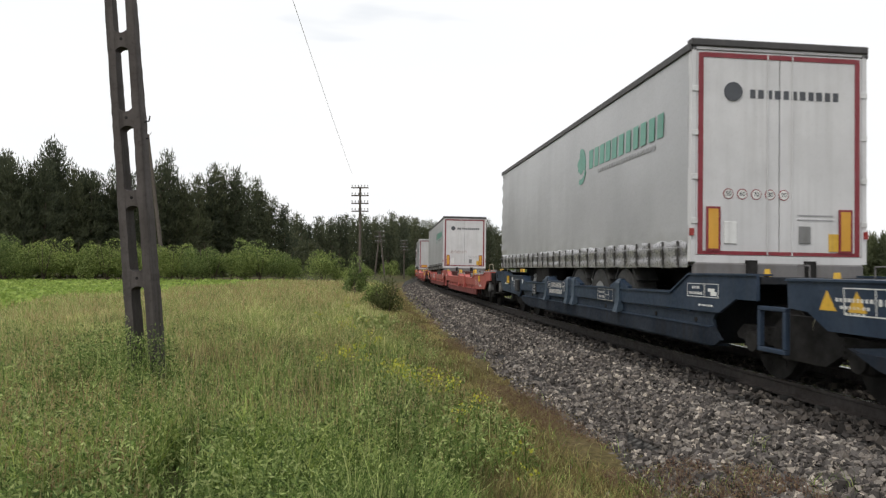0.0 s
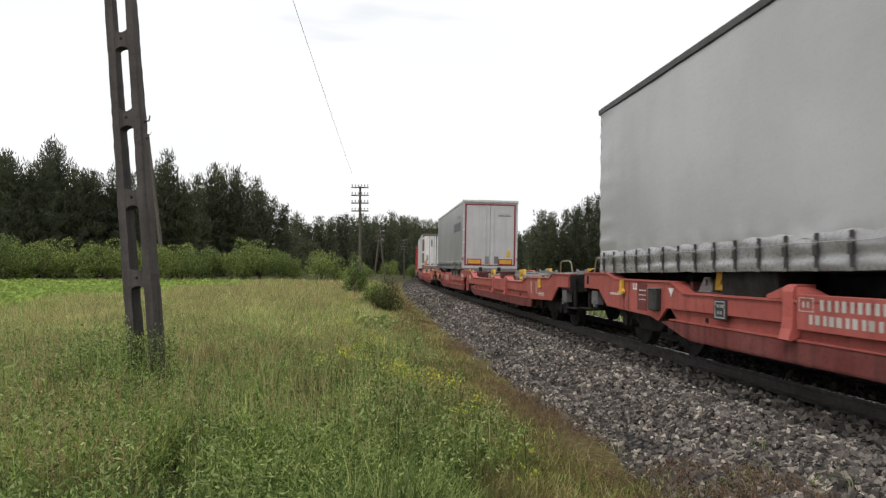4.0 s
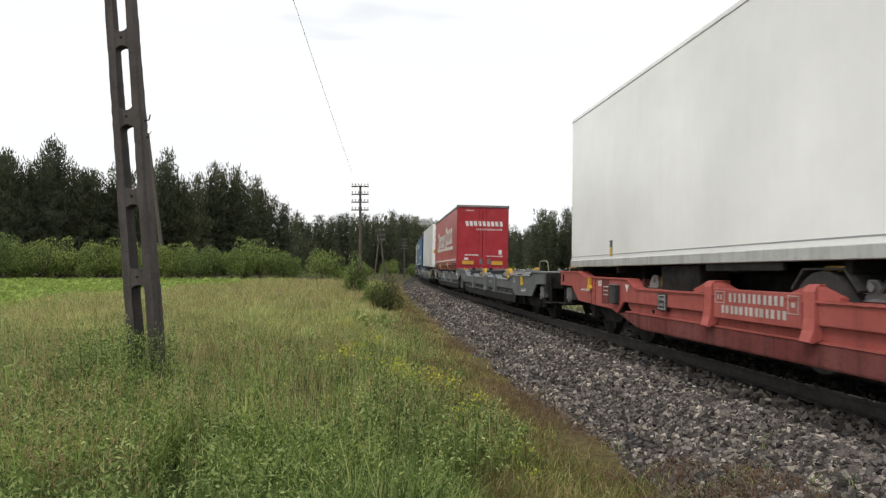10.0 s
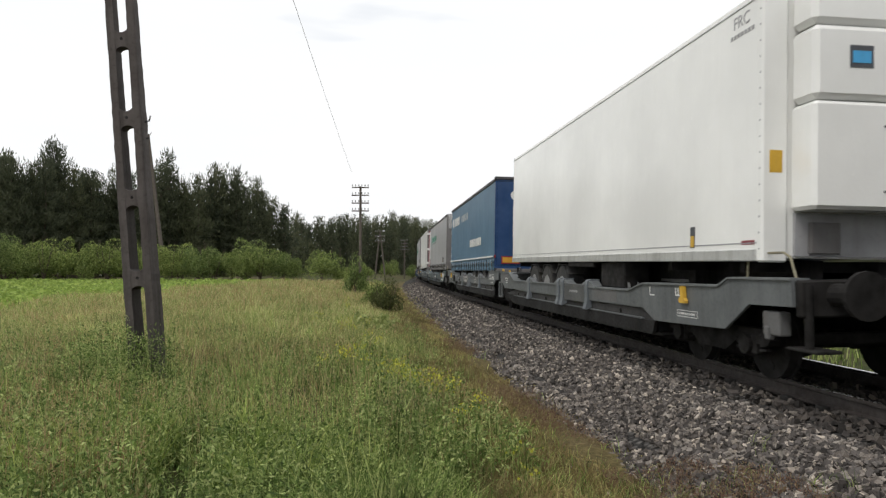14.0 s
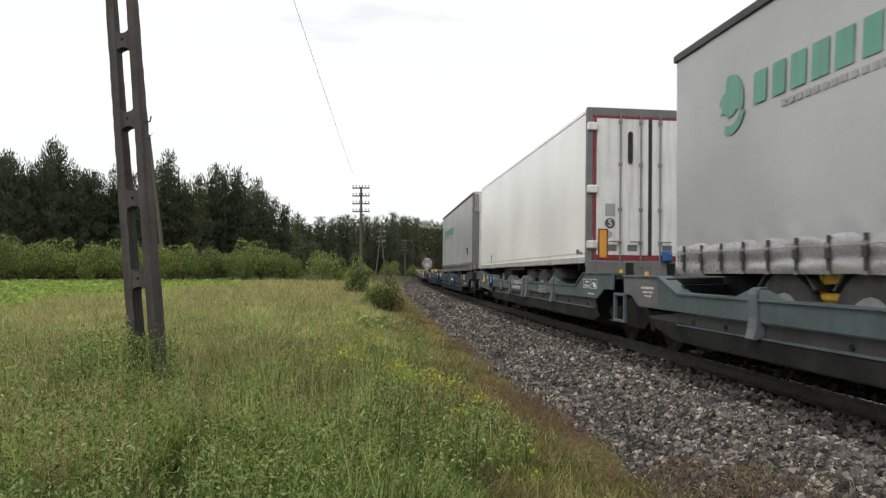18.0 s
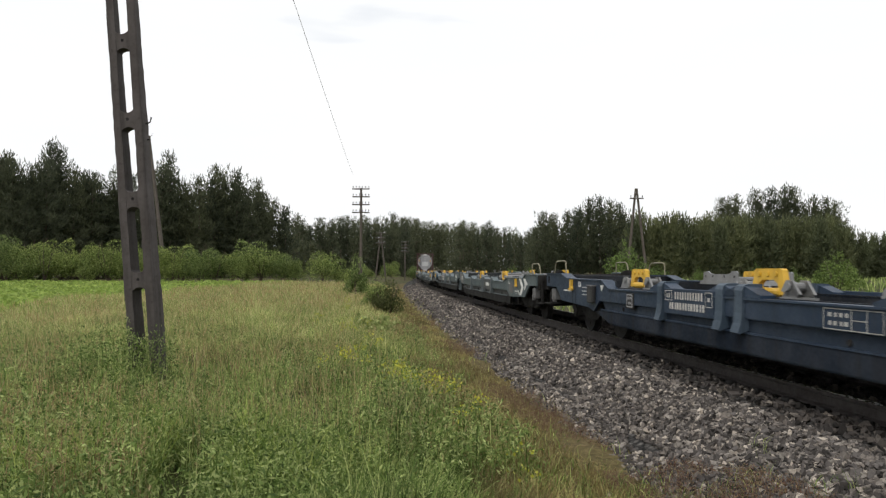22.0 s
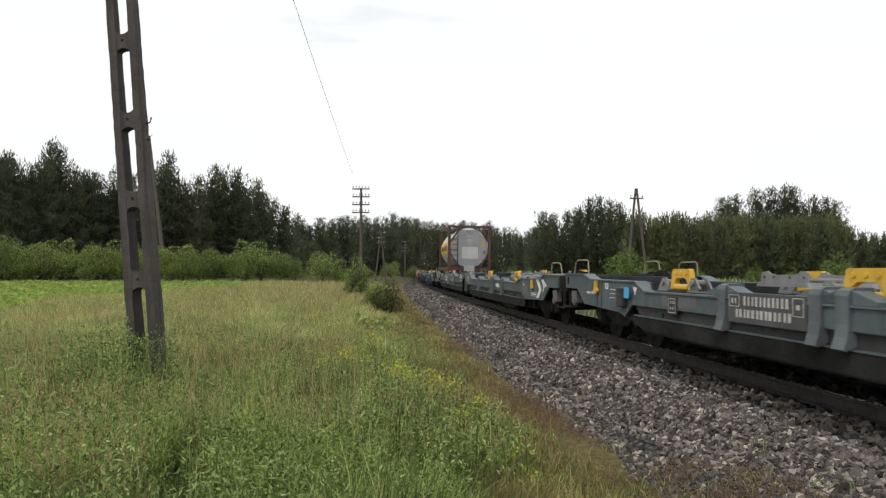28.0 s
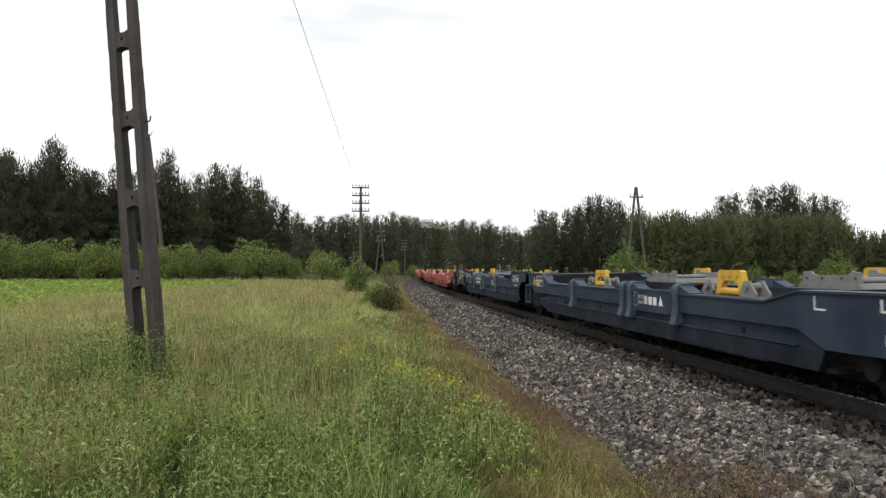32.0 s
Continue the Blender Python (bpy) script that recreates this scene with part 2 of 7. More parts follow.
def gravel_bed_material():
    m, nt, b = material("ballast_bed", 0.95, 0, 0.2)
    tc = nt.nodes.new("ShaderNodeTexCoord")
    v = nt.nodes.new("ShaderNodeTexVoronoi")
    v.inputs["Scale"].default_value = 15
    nt.links.new(tc.outputs["Object"], v.inputs["Vector"])
    # dark tones and darker cell rims put the shade between stones into the colour
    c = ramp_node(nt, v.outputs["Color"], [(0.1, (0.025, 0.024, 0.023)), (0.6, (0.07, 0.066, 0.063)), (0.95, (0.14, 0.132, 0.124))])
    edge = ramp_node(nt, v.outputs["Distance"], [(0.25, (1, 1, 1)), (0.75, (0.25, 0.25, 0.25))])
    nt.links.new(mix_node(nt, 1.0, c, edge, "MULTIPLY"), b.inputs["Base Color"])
    bump_node(nt, b, edge, 0.8, 0.04)
    return m


def verge_material():
    m, nt, b = material("sandy_verge", 0.95, 0, 0.1)
    patch_, fine = noise_node(nt, 0.9, 5), noise_node(nt, 14, 5)
    sand = ramp_node(nt, fine, [(0.3, (0.07, 0.048, 0.03)), (0.55, (0.15, 0.105, 0.066)), (0.8, (0.33, 0.25, 0.175))])
    moss = ramp_node(nt, fine, [(0.3, (0.06, 0.05, 0.022)), (0.8, (0.19, 0.15, 0.07))])
    nt.links.new(mix_node(nt, ramp_node(nt, patch_, [(0.3, (0, 0, 0)), (0.48, (1, 1, 1))]), sand, moss), b.inputs["Base Color"])
    bump_node(nt, b, fine, 0.7, 0.05)
    return m


M_VERGE = verge_material()
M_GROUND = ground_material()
M_STONE = ballast_material("granite_ballast", 1.0)
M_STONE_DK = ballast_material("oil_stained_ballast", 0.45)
M_BED = gravel_bed_material()


# ---- mesh helpers ----
def part(name, bm, mat, parent=None, label=""):
    """Links a bmesh as one mesh object under a thing or part."""
    bmesh.ops.recalc_face_normals(bm, faces=bm.faces)
    me = bpy.data.meshes.new(name)
    bm.to_mesh(me)
    bm.free()
    me.materials.append(mat)
    ob = new(name, me)
    if parent:
        ob.parent = parent
    if label:
        ob["label"] = label
    return ob


def tri_mesh(name, verts, tris, mat, parent=None, flat=False):
    me = bpy.data.meshes.new(name)
    verts, tris = np.asarray(verts, np.float32), np.asarray(tris, np.int32)
    me.vertices.add(len(verts))
    me.vertices.foreach_set("co", verts.ravel())
    me.loops.add(tris.size)
    me.loops.foreach_set("vertex_index", tris.ravel())
    me.polygons.add(len(tris))
    me.polygons.foreach_set("loop_start", np.arange(0, tris.size, 3, dtype=np.int32))
    if flat:
        me.polygons.foreach_set("use_smooth", np.zeros(len(tris), bool))
    me.update(calc_edges=True)
    me.materials.append(mat)
    ob = new(name, me)
    if parent:
        ob.parent = parent
    return ob


def box(bm, x0, x1, y0, y1, z0, z1, bev=0.0):
    r = bmesh.ops.create_cube(bm, size=1, matrix=Matrix.LocRotScale(((x0 + x1) / 2, (y0 + y1) / 2, (z0 + z1) / 2), None, (abs(x1 - x0), abs(y1 - y0), abs(z1 - z0))))
    if bev:
        es = list({e for v in r["verts"] for e in v.link_edges})
        bmesh.ops.bevel(bm, geom=es, offset=bev, segments=1, affect="EDGES")
    return bm


def boxes(*rows, bev=0.0):
    bm = bmesh.new()
    for r in rows:
        box(bm, *r, bev=bev)
    return bm


def prism(bm, outline, y0, y1, axis="y"):
    """Extrudes a closed outline of (x, z) from y0 to y1 (or of (y, z) along x)."""
    def put(a, b, c):
        return (a, c, b) if axis == "y" else (c, a, b)
    f = [bm.verts.new(put(a, b, y0)) for a, b in outline]
    k = [bm.verts.new(put(a, b, y1)) for a, b in outline]
    n = len(outline)
    bm.faces.new(f)
    bm.faces.new(k[::-1])
    for i in range(n):
        bm.faces.new((f[i], k[i], k[(i + 1) % n], f[(i + 1) % n]))
    return bm


def rod(bm, p, q, r, r2=None, seg=8):
    p, q = Vector(p), Vector(q)
    d = q - p
    m = Matrix.Translation((p + q) / 2) @ d.to_track_quat("Z", "Y").to_matrix().to_4x4()
    bmesh.ops.create_cone(bm, cap_ends=True, segments=seg, radius1=r, radius2=r if r2 is None else r2, depth=d.length, matrix=m)
    return bm


def pipe(pts, r, seg=6):
    bm = bmesh.new()
    for a, b in zip(pts, pts[1:]):
        rod(bm, a, b, r, seg=seg)
    return bm


def thing(name, label, category, group="", kind=""):
    return tagged(new(name), label, category, group, kind)


# ---- the track's line: plan curve of the track centre, arc length from beside the camera ----
CY = np.linspace(-120, 560, 3401)
CX = 5.7418 - 0.12336 * CY + 0.38544e-3 * CY ** 2 + 0.1334e-6 * CY ** 3
CX = np.where(CY < 0, 5.7418 - 0.12336 * CY + 0.38544e-3 * CY ** 2, CX)
CS = np.r_[0, np.cumsum(np.hypot(np.diff(CX), np.diff(CY)))]
CS -= np.interp(0, CY, CS)
CANT = 0.97


def centre(s):
    return Vector((float(np.interp(s, CS, CX)), float(np.interp(s, CS, CY)), 0))


def cx_at(y):
    return np.interp(y, CY, CX)


def slope_at(y):
    return np.interp(y, CY, np.gradient(CX, CY))


def lateral(x, y):
    """Distance from the track's centre, positive towards the camera's side."""
    return (cx_at(y) - x) / np.sqrt(1 + slope_at(y) ** 2)


def run_at(t):
    return 10.5178 * t + 0.011674 * t * t


def ground_z(x, y):
    """Height of the land over the rail's head."""
    x, y = np.asarray(x, float), np.asarray(y, float)
    d = lateral(x, y)
    left = np.interp(d, [-400, -30, -9, -4.5, -2.7, 0, 2.7, 3.6, 5.5, 9, 20, 60, 200], [0.3, -0.1, -0.35, -0.8, -0.8, -0.8, -0.8, -0.72, -0.5, -0.42, -0.45, -0.3, 0.2])
    far = np.interp(y, [-200, 20, 80, 200, 500], [0, 0, 0.32, 0.6, 1.0]) * np.clip((np.abs(d) - 4) / 12, 0, 1)
    bumps = 0.05 * np.sin(x * 0.9 + 1.3 * np.sin(y * 0.35)) * np.cos(y * 0.7) * np.clip((np.abs(d) - 3) / 3, 0, 1)
    return left + far + bumps


# ---- ground, ballast and track ----
def grid_sheet(name, xs, ys, zf, mat):
    X, Y = np.meshgrid(xs, ys)
    Z = zf(X, Y)
    n, m = X.shape
    idx = np.arange(n * m).reshape(n, m)
    a, b, c, d = idx[:-1, :-1].ravel(), idx[:-1, 1:].ravel(), idx[1:, 1:].ravel(), idx[1:, :-1].ravel()
    ob = tri_mesh(name, np.stack([X.ravel(), Y.ravel(), Z.ravel()], 1), np.r_[np.stack([a, b, c], 1), np.stack([a, c, d], 1)], mat)
    ob.data.polygons.foreach_set("use_smooth", [True] * len(ob.data.polygons))
    return ob


def spread(lo, hi, near, n):
    """Grid lines, dense about near."""
    u = np.linspace(-1, 1, n)
    v = np.sign(u) * (np.abs(u) * 0.12 + np.abs(u) ** 4 * 0.88)
    return np.where(v < 0, near + v * (near - lo), near + v * (hi - near))


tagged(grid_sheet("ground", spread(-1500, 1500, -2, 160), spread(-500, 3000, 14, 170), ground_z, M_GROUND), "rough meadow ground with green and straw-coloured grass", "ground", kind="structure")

BED = [(-3.1, -0.84), (-2.0, -0.33), (-1.75, -0.2), (-1.0, -0.19), (-0.6, -0.23), (0, -0.23), (0.6, -0.23), (1.0, -0.19), (1.8, -0.21), (2.1, -0.33), (3.3, -0.88)]


def strip_along(name, profile, s0, s1, step, mat):
    ss = np.arange(s0, s1, step)
    V = []
    for s in ss:
        p, q = centre(s), centre(s + 0.1)
        f = (q - p).normalized()
        for d, z in profile:
            V.append((p.x - f.y * d, p.y + f.x * d, z))
    k = len(profile)
    idx = np.arange(len(V)).reshape(len(ss), k)
    a, b, c, d = idx[:-1, :-1].ravel(), idx[:-1, 1:].ravel(), idx[1:, 1:].ravel(), idx[1:, :-1].ravel()
    return tri_mesh(name, V, np.r_[np.stack([a, c, b], 1), np.stack([a, d, c], 1)], mat)


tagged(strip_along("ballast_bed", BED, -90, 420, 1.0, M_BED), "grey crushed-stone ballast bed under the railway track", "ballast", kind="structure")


def surface_z(x, y):
    """Top of whatever covers the land: ballast near the track, ground beyond."""
    pd, pz = zip(*BED)
    d = lateral(x, y)
    return np.maximum(ground_z(x, y), np.where(np.abs(d) < 3.3, np.interp(d, pd, pz), -9))


def verge_strip():
    """Bare sandy strip between the stones and the meadow, with a ragged edge."""
    ss = np.arange(-60, 110, 0.6)
    V = []
    for s in ss:
        p, q = centre(float(s)), centre(float(s) + 0.1)
        f = (q - p).normalized()
        out = 4.6 + 0.3 * math.sin(s * 0.9) + 0.2 * math.sin(s * 2.3 + 1)
        for d in (2.8, 3.2, 3.8, out):
            x, y = p.x - f.y * d, p.y + f.x * d
            V.append((x, y, float(ground_z(x, y)) + (0.03 + (0.09 * max(0.0, math.sin(s * 1.3) * math.sin(s * 0.47 + 1)) if d < 3.5 else 0.0) if d < out else -0.01)))
    idx = np.arange(len(V)).reshape(len(ss), 4)
    a, b, c, d = idx[:-1, :-1].ravel(), idx[:-1, 1:].ravel(), idx[1:, 1:].ravel(), idx[1:, :-1].ravel()
    return tri_mesh("verge", V, np.r_[np.stack([a, c, b], 1), np.stack([a, d, c], 1)], M_VERGE)


tagged(verge_strip(), "dry sandy verge with thin brown grass beside the ballast", "verge", kind="structure")


def track_pose(s, d=0.0, flip=False):
    p, q = centre(s - 0.05), centre(s + 0.05)
    f = (q - p).normalized()
    l = Vector((-f.y, f.x, 0))
    c, k = math.cos(radians(CANT)), math.sin(radians(CANT))
    y, z = l * c + Vector((0, 0, k)), Vector((0, 0, c)) - l * k
    m = Matrix((f, y, z)).transposed().to_4x4()
    m.translation = centre(s) + y * d
    return m


track = thing("railway_track", "single railway track on dirty concrete sleepers", "railway track", kind="structure")
RAIL = [(-0.075, -0.172), (0.075, -0.172), (0.075, -0.16), (0.012, -0.14), (0.01, -0.045), (0.036, -0.035), (0.036, -0.004), (0.028, 0), (-0.028, 0), (-0.036, -0.004), (-0.036, -0.035), (-0.01, -0.045), (-0.012, -0.14), (-0.075, -0.16)]


def rail_mesh(name, side, outline, mat):
    bm = bmesh.new()
    rings = []
    for s in np.r_[np.arange(-60, 60, 2.0), np.arange(60, 400, 8.0)]:
        m = track_pose(float(s), side * 0.7535)
        rings.append([bm.verts.new(m @ Vector((0, y, z))) for y, z in outline])
    for a, b in zip(rings, rings[1:]):
        for i in range(len(outline)):
            j = (i + 1) % len(outline)
            bm.faces.new((a[i], a[j], b[j], b[i]))
    return part(name, bm, mat, track)


for side in (1, -1):
    r = rail_mesh("rail", side, RAIL, M_RAIL)
    h = rail_mesh("rail_head", side, [(-0.03, 0.0005), (0.03, 0.0005), (0.03, 0.003), (-0.03, 0.003)], M_RAILTOP)
    h.parent = r
    h["label"] = "polished running surface"
bm = bmesh.new()
prism(bm, [(-1.28, -0.40), (1.28, -0.40), (1.28, -0.20), (0.45, -0.20), (0.3, -0.235), (-0.3, -0.235), (-0.45, -0.20), (-1.28, -0.20)], -0.13, 0.13, axis="x")
sleeper0 = part("sleeper", bm, M_SLEEPER, track)
clip_bm = boxes(*[(-0.07, 0.07, d * 0.7535 + e - 0.045, d * 0.7535 + e + 0.045, -0.2, -0.145) for d in (1, -1) for e in (-0.13, 0.13)], bev=0.01)
clip0 = part("rail_clip", clip_bm, M_STEEL_DK, sleeper0)
sleeper0.matrix_basis = track_pose(-6.0)
for i in range(1, 200):
    for src in (sleeper0,):
        o = src.copy()
        scene.collection.objects.link(o)
        o.matrix_basis = track_pose(-6.0 + 0.62 * i)
        if i < 60:
            k = clip0.copy()
            scene.collection.objects.link(k)
            k.parent = o

# ---- pocket wagons ----
# Each half wagon: x from the articulated joint (0) to the coupling end (15.67), y across, z from the rail's head.
UL, UL_TRAIL = 15.67, 16.12


def side_outline(leading):
    if leading:
        top = [(0.13, 1.2), (1.54, 1.2), (2.18, 0.97), (11.2, 0.96), (11.78, 1.085), (14.17, 1.1), (14.42, 1.2), (UL, 1.2)]
    else:
        top = [(0.5, 1.2), (2.15, 1.2), (2.72, 0.94), (11.81, 0.93), (12.21, 1.08), (14.4, 1.09), (14.85, 1.19), (UL_TRAIL, 1.19)]
    if leading:
        low = [(UL, 0.93), (14.85, 0.92), (14.3, 0.6), (12.75, 0.56), (12.2, 0.55), (11.75, 0.72)]
    else:
        low = [(UL_TRAIL, 0.91), (15.28, 0.9), (14.85, 0.62), (12.92, 0.56), (12.66, 0.5), (12.36, 0.71)]
    return top, low


def decal(parent, name, side, rows, mat, y=1.302, label=""):
    """Thin painted shapes on the outer face of a side: rows of x0, x1, z0, z1."""
    bm = bmesh.new()
    for x0, x1, z0, z1 in rows:
        box(bm, x0, x1, side * y, side * (y + 0.003), z0, z1)
    ob = part(name, bm, mat, parent, label)
    ob["kind"] = "stuff"
    return ob


def frame_marks(x0, x1, z0, z1, w=0.008):
    return [(x0, x1, z0, z0 + w), (x0, x1, z1 - w, z1), (x0, x0 + w, z0 + w, z1 - w), (x1 - w, x1, z0 + w, z1 - w)]


def scribble(x0, x1, z0, z1, n, seed):
    """Rows of short bars in place of small lettering."""
    rnd = random.Random(seed)
    rows = []
    w = (x1 - x0) / n
    for i in range(n):
        rows.append((x0 + i * w, x0 + (i + rnd.uniform(0.4, 0.68)) * w, z0, z1))
    return rows


def make_wheelset(parent, x, r=0.43):
    w = new("wheelset", None)
    w.parent = parent
    w.location = (x, 0, r)
    for d in (1, -1):
        bm = bmesh.new()
        rod(bm, (0, d * 0.69, 0), (0, d * 0.80, 0), r, seg=24)
        rod(bm, (0, d * 0.665, 0), (0, d * 0.69, 0), r + 0.028, seg=24)
        rod(bm, (0, d * 0.80, 0), (0, d * 0.83, 0), 0.17, seg=16)
        for a in range(6):
            c, s = math.cos(a * math.pi / 3), math.sin(a * math.pi / 3)
            rod(bm, (c * 0.28, d * 0.80, s * 0.28), (c * 0.28, d * 0.806, s * 0.28), 0.05, seg=8)
        part("wheel", bm, M_STEEL_DK, w)
    bm = rod(bmesh.new(), (0, -0.67, 0), (0, 0.67, 0), 0.085, seg=12)
    part("axle", bm, M_STEEL_DK, w)
    return w


def make_bogie(parent, x):
    b = new("bogie", None)
    b.parent = parent
    b.location = (x, 0, 0)
    for d in (1, -1):
        y0, y1 = (0.93, 1.06) if d > 0 else (-1.06, -0.93)
        bm = bmesh.new()
        prism(bm, [(-1.35, 0.5), (-1.2, 0.62), (-0.55, 0.62), (-0.35, 0.78), (0.35, 0.78), (0.55, 0.62), (1.2, 0.62), (1.35, 0.5), (1.3, 0.44), (0.6, 0.44), (0.35, 0.3), (-0.35, 0.3), (-0.6, 0.44), (-1.3, 0.44)], y0, y1)
        part("side_frame", bm, M_STEEL_DK, b)
        for k in (-0.9, 0.9):
            bm = boxes((k - 0.16, k + 0.16, y0 - 0.02, y1 + 0.04, 0.3, 0.56), bev=0.03)
            rod(bm, (k, d * 1.08, 0.43), (k, d * 1.13, 0.43), 0.12, seg=14)
            part("axle_box", bm, M_STEEL_DK, b)
            for e in (-0.26, 0.26):
                bm = bmesh.new()
                for j in range(5):
                    rod(bm, (k + e, d * 1.0, 0.36 + j * 0.055), (k + e, d * 1.0, 0.385 + j * 0.055), 0.075, seg=6)
                part("spring", bm, M_STEEL_DK, b)
        for k in (-0.38, 0.3):
            part("brake_shoe", boxes((k, k + 0.08, d * 0.7 - 0.05, d * 0.7 + 0.05, 0.25, 0.6), bev=0.01), M_STEEL_DK, b)
    part("bolster", boxes((-0.3, 0.3, -0.95, 0.95, 0.5, 0.75), (-1.25, -1.15, -0.95, 0.95, 0.42, 0.56), (1.15, 1.25, -0.95, 0.95, 0.42, 0.56), bev=0.02), M_STEEL_DK, b)
    return b


def ring(bm, c, r, t, axis="y", seg=20):
    pts = [(c[0] + r * math.cos(2 * math.pi * i / seg), c[1], c[2] + r * math.sin(2 * math.pi * i / seg)) for i in range(seg + 1)]
    for a, b in zip(pts, pts[1:]):
        rod(bm, a, b, t, seg=5)
    return bm


def make_unit(scheme, leading):
    """One half of an articulated pocket wagon."""
    col = SCHEMES[scheme]
    body, sill_m, inner = col["body"], col["sill"], col["inner"]
    u = thing("pocket_wagon", col["label_lead"] if leading else col["label_trail"], "rail wagon", "pocket wagons of the train")
    joint = [(1.95, 0.33), (1.0, 0.6), (0.44, 0.9), (0.13, 0.92)] if leading else [(1.5, 0.33), (1.6, 0.64), (0.95, 0.92), (0.5, 0.92)]
    top, low = side_outline(leading)
    UE, kn = (UL, 11.75) if leading else (UL_TRAIL, 12.36)
    for d in (1, -1):
        ya, yb = (1.26, 1.30) if d > 0 else (-1.30, -1.26)
        bm = bmesh.new()
        # upper web: full height at both ends, a shallow rail over the pocket
        prism(bm, top + low + ([(0.74, 0.735)] if leading else [(1.35, 0.735)]) + joint[2:], ya, yb)
        part("side_panel", bm, body, u)
        bm = bmesh.new()
        inn = d * 1.225
        prism(bm, [(kn, 0.71), *([(12.12, 0.57), (12.02, 0.36)] if leading else [(kn - 0.5, 0.36)]), joint[0], (joint[1][0], joint[1][1])] + ([(2.4, 0.745)] if leading else [(1.5, 0.745)]), inn - 0.02, inn + 0.02)
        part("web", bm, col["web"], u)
        for xh_ in (joint[0][0] + 0.55, 3.35, 5.6, kn - 1.1):
            part("web_boss", rod(bmesh.new(), (xh_, d * 1.24, 0.61), (xh_, d * 1.262, 0.61), 0.04, 0.03, seg=8), M_STEEL_DK, u)
        bm = bmesh.new()
        prism(bm, [(kn - 0.02, 0.53), *([(12.17, 0.545), (12.05, 0.33)] if leading else [(kn + 0.26, 0.5), (kn - 0.5, 0.33)]), *([(1.95, 0.32), (1.35, 0.45), (0.98, 0.6), (1.1, 0.57)] if leading else [(1.5, 0.32), (1.35, 0.4), (1.55, 0.55)])], d * 1.255 - 0.025, d * 1.255 + 0.025)
        box(bm, joint[0][0] + 0.1, kn - 0.6, min(d * 1.0, d * 1.27), max(d * 1.0, d * 1.27), 0.305, 0.33)
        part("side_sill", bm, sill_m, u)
        # ledge over the sill, with its pipe
        part("ledge", boxes((joint[0][0] + 0.1, kn - 0.05, min(d * 1.18, d * 1.292), max(d * 1.18, d * 1.292), 0.54, 0.56)), body, u)
        part("brake_pipe", pipe([(joint[0][0] + 0.7, d * 1.262, 0.715), (kn - 0.25, d * 1.262, 0.715)], 0.012), col["edge"], u)
        # top flange following the outline
        bm = bmesh.new()
        for (xa, za), (xb, zb) in zip(top, top[1:]):
            prism(bm, [(xa, za), (xb, zb), (xb, zb + 0.022), (xa, za + 0.022)], min(d * 1.1, d * 1.325), max(d * 1.1, d * 1.325))
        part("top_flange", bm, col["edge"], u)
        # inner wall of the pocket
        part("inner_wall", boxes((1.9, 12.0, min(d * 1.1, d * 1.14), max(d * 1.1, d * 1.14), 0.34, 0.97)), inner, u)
        # support posts over the low rail
        for xp, w in [(p_, 0.15) for p_ in POSTS[scheme, leading]]:
            bm = bmesh.new()
            prism(bm, [(d * 1.25, 0.58), (d * 1.36, 0.535), (d * 1.385, 0.55), (d * 1.35, 0.66), (d * 1.335, 0.78), (d * 1.335, 1.04), (d * 1.315, 1.09), (d * 1.27, 1.115), (d * 1.08, 1.12), (d * 1.08, 0.98), (d * 1.25, 0.98)], xp - w * 0.6, xp + w * 0.6, axis="x")
            part("support_post", bm, col["post"], u)
        for xp, w in [(p_ + k_ * 0.1, k_ * 0.32) for p_ in POSTS[scheme, leading] for k_ in (1, -1)]:
            bm = prism(bmesh.new(), [(xp, 1.09), (xp + w, 0.995), (xp + w, 0.96), (xp, 0.96)], min(d * 1.12, d * 1.31), max(d * 1.12, d * 1.31))
            part("guide_wedge", bm, col["edge"], u)
        for o_ in PATCHES[scheme, leading]:
            part("paint_patch", prism(bmesh.new(), o_, min(d * 1.3005, d * 1.3035), max(d * 1.3005, d * 1.3035)), M_PRIMER, u, "grey primer patch")
        # plates and stencils on the outer face
        pl0, pl1 = PLATE[scheme, leading]
        for xa, xb in () if leading else ((kn - 1.7, kn - 1.4),):
            if not any(abs(p_ - xa) < 0.6 for p_ in POSTS[scheme, leading]):
                fp = part("frame_plate", boxes((xa, xb, min(d * 1.3, d * 1.32), max(d * 1.3, d * 1.32), 0.65, 0.9), bev=0.006), M_BLACK, u)
                decal(fp, "marking", d, [(xa + 0.03, xb - 0.03, 0.865, 0.88), (xa + 0.03, xb - 0.03, 0.67, 0.685), (xa + 0.03, xa + 0.045, 0.685, 0.865), (xb - 0.045, xb - 0.03, 0.685, 0.865)] + scribble(xa + 0.06, xb - 0.06, 0.8, 0.84, 3, 15) + scribble(xa + 0.1, xb - 0.06, 0.72, 0.76, 2, 16), M_GREYMARK, 1.321)
        part("number_plate", boxes((pl0, pl1, min(d * 1.3, d * 1.325), max(d * 1.3, d * 1.325), 0.66, 1.02), bev=0.008), col["plate"], u)
        k = 31 if leading else 47
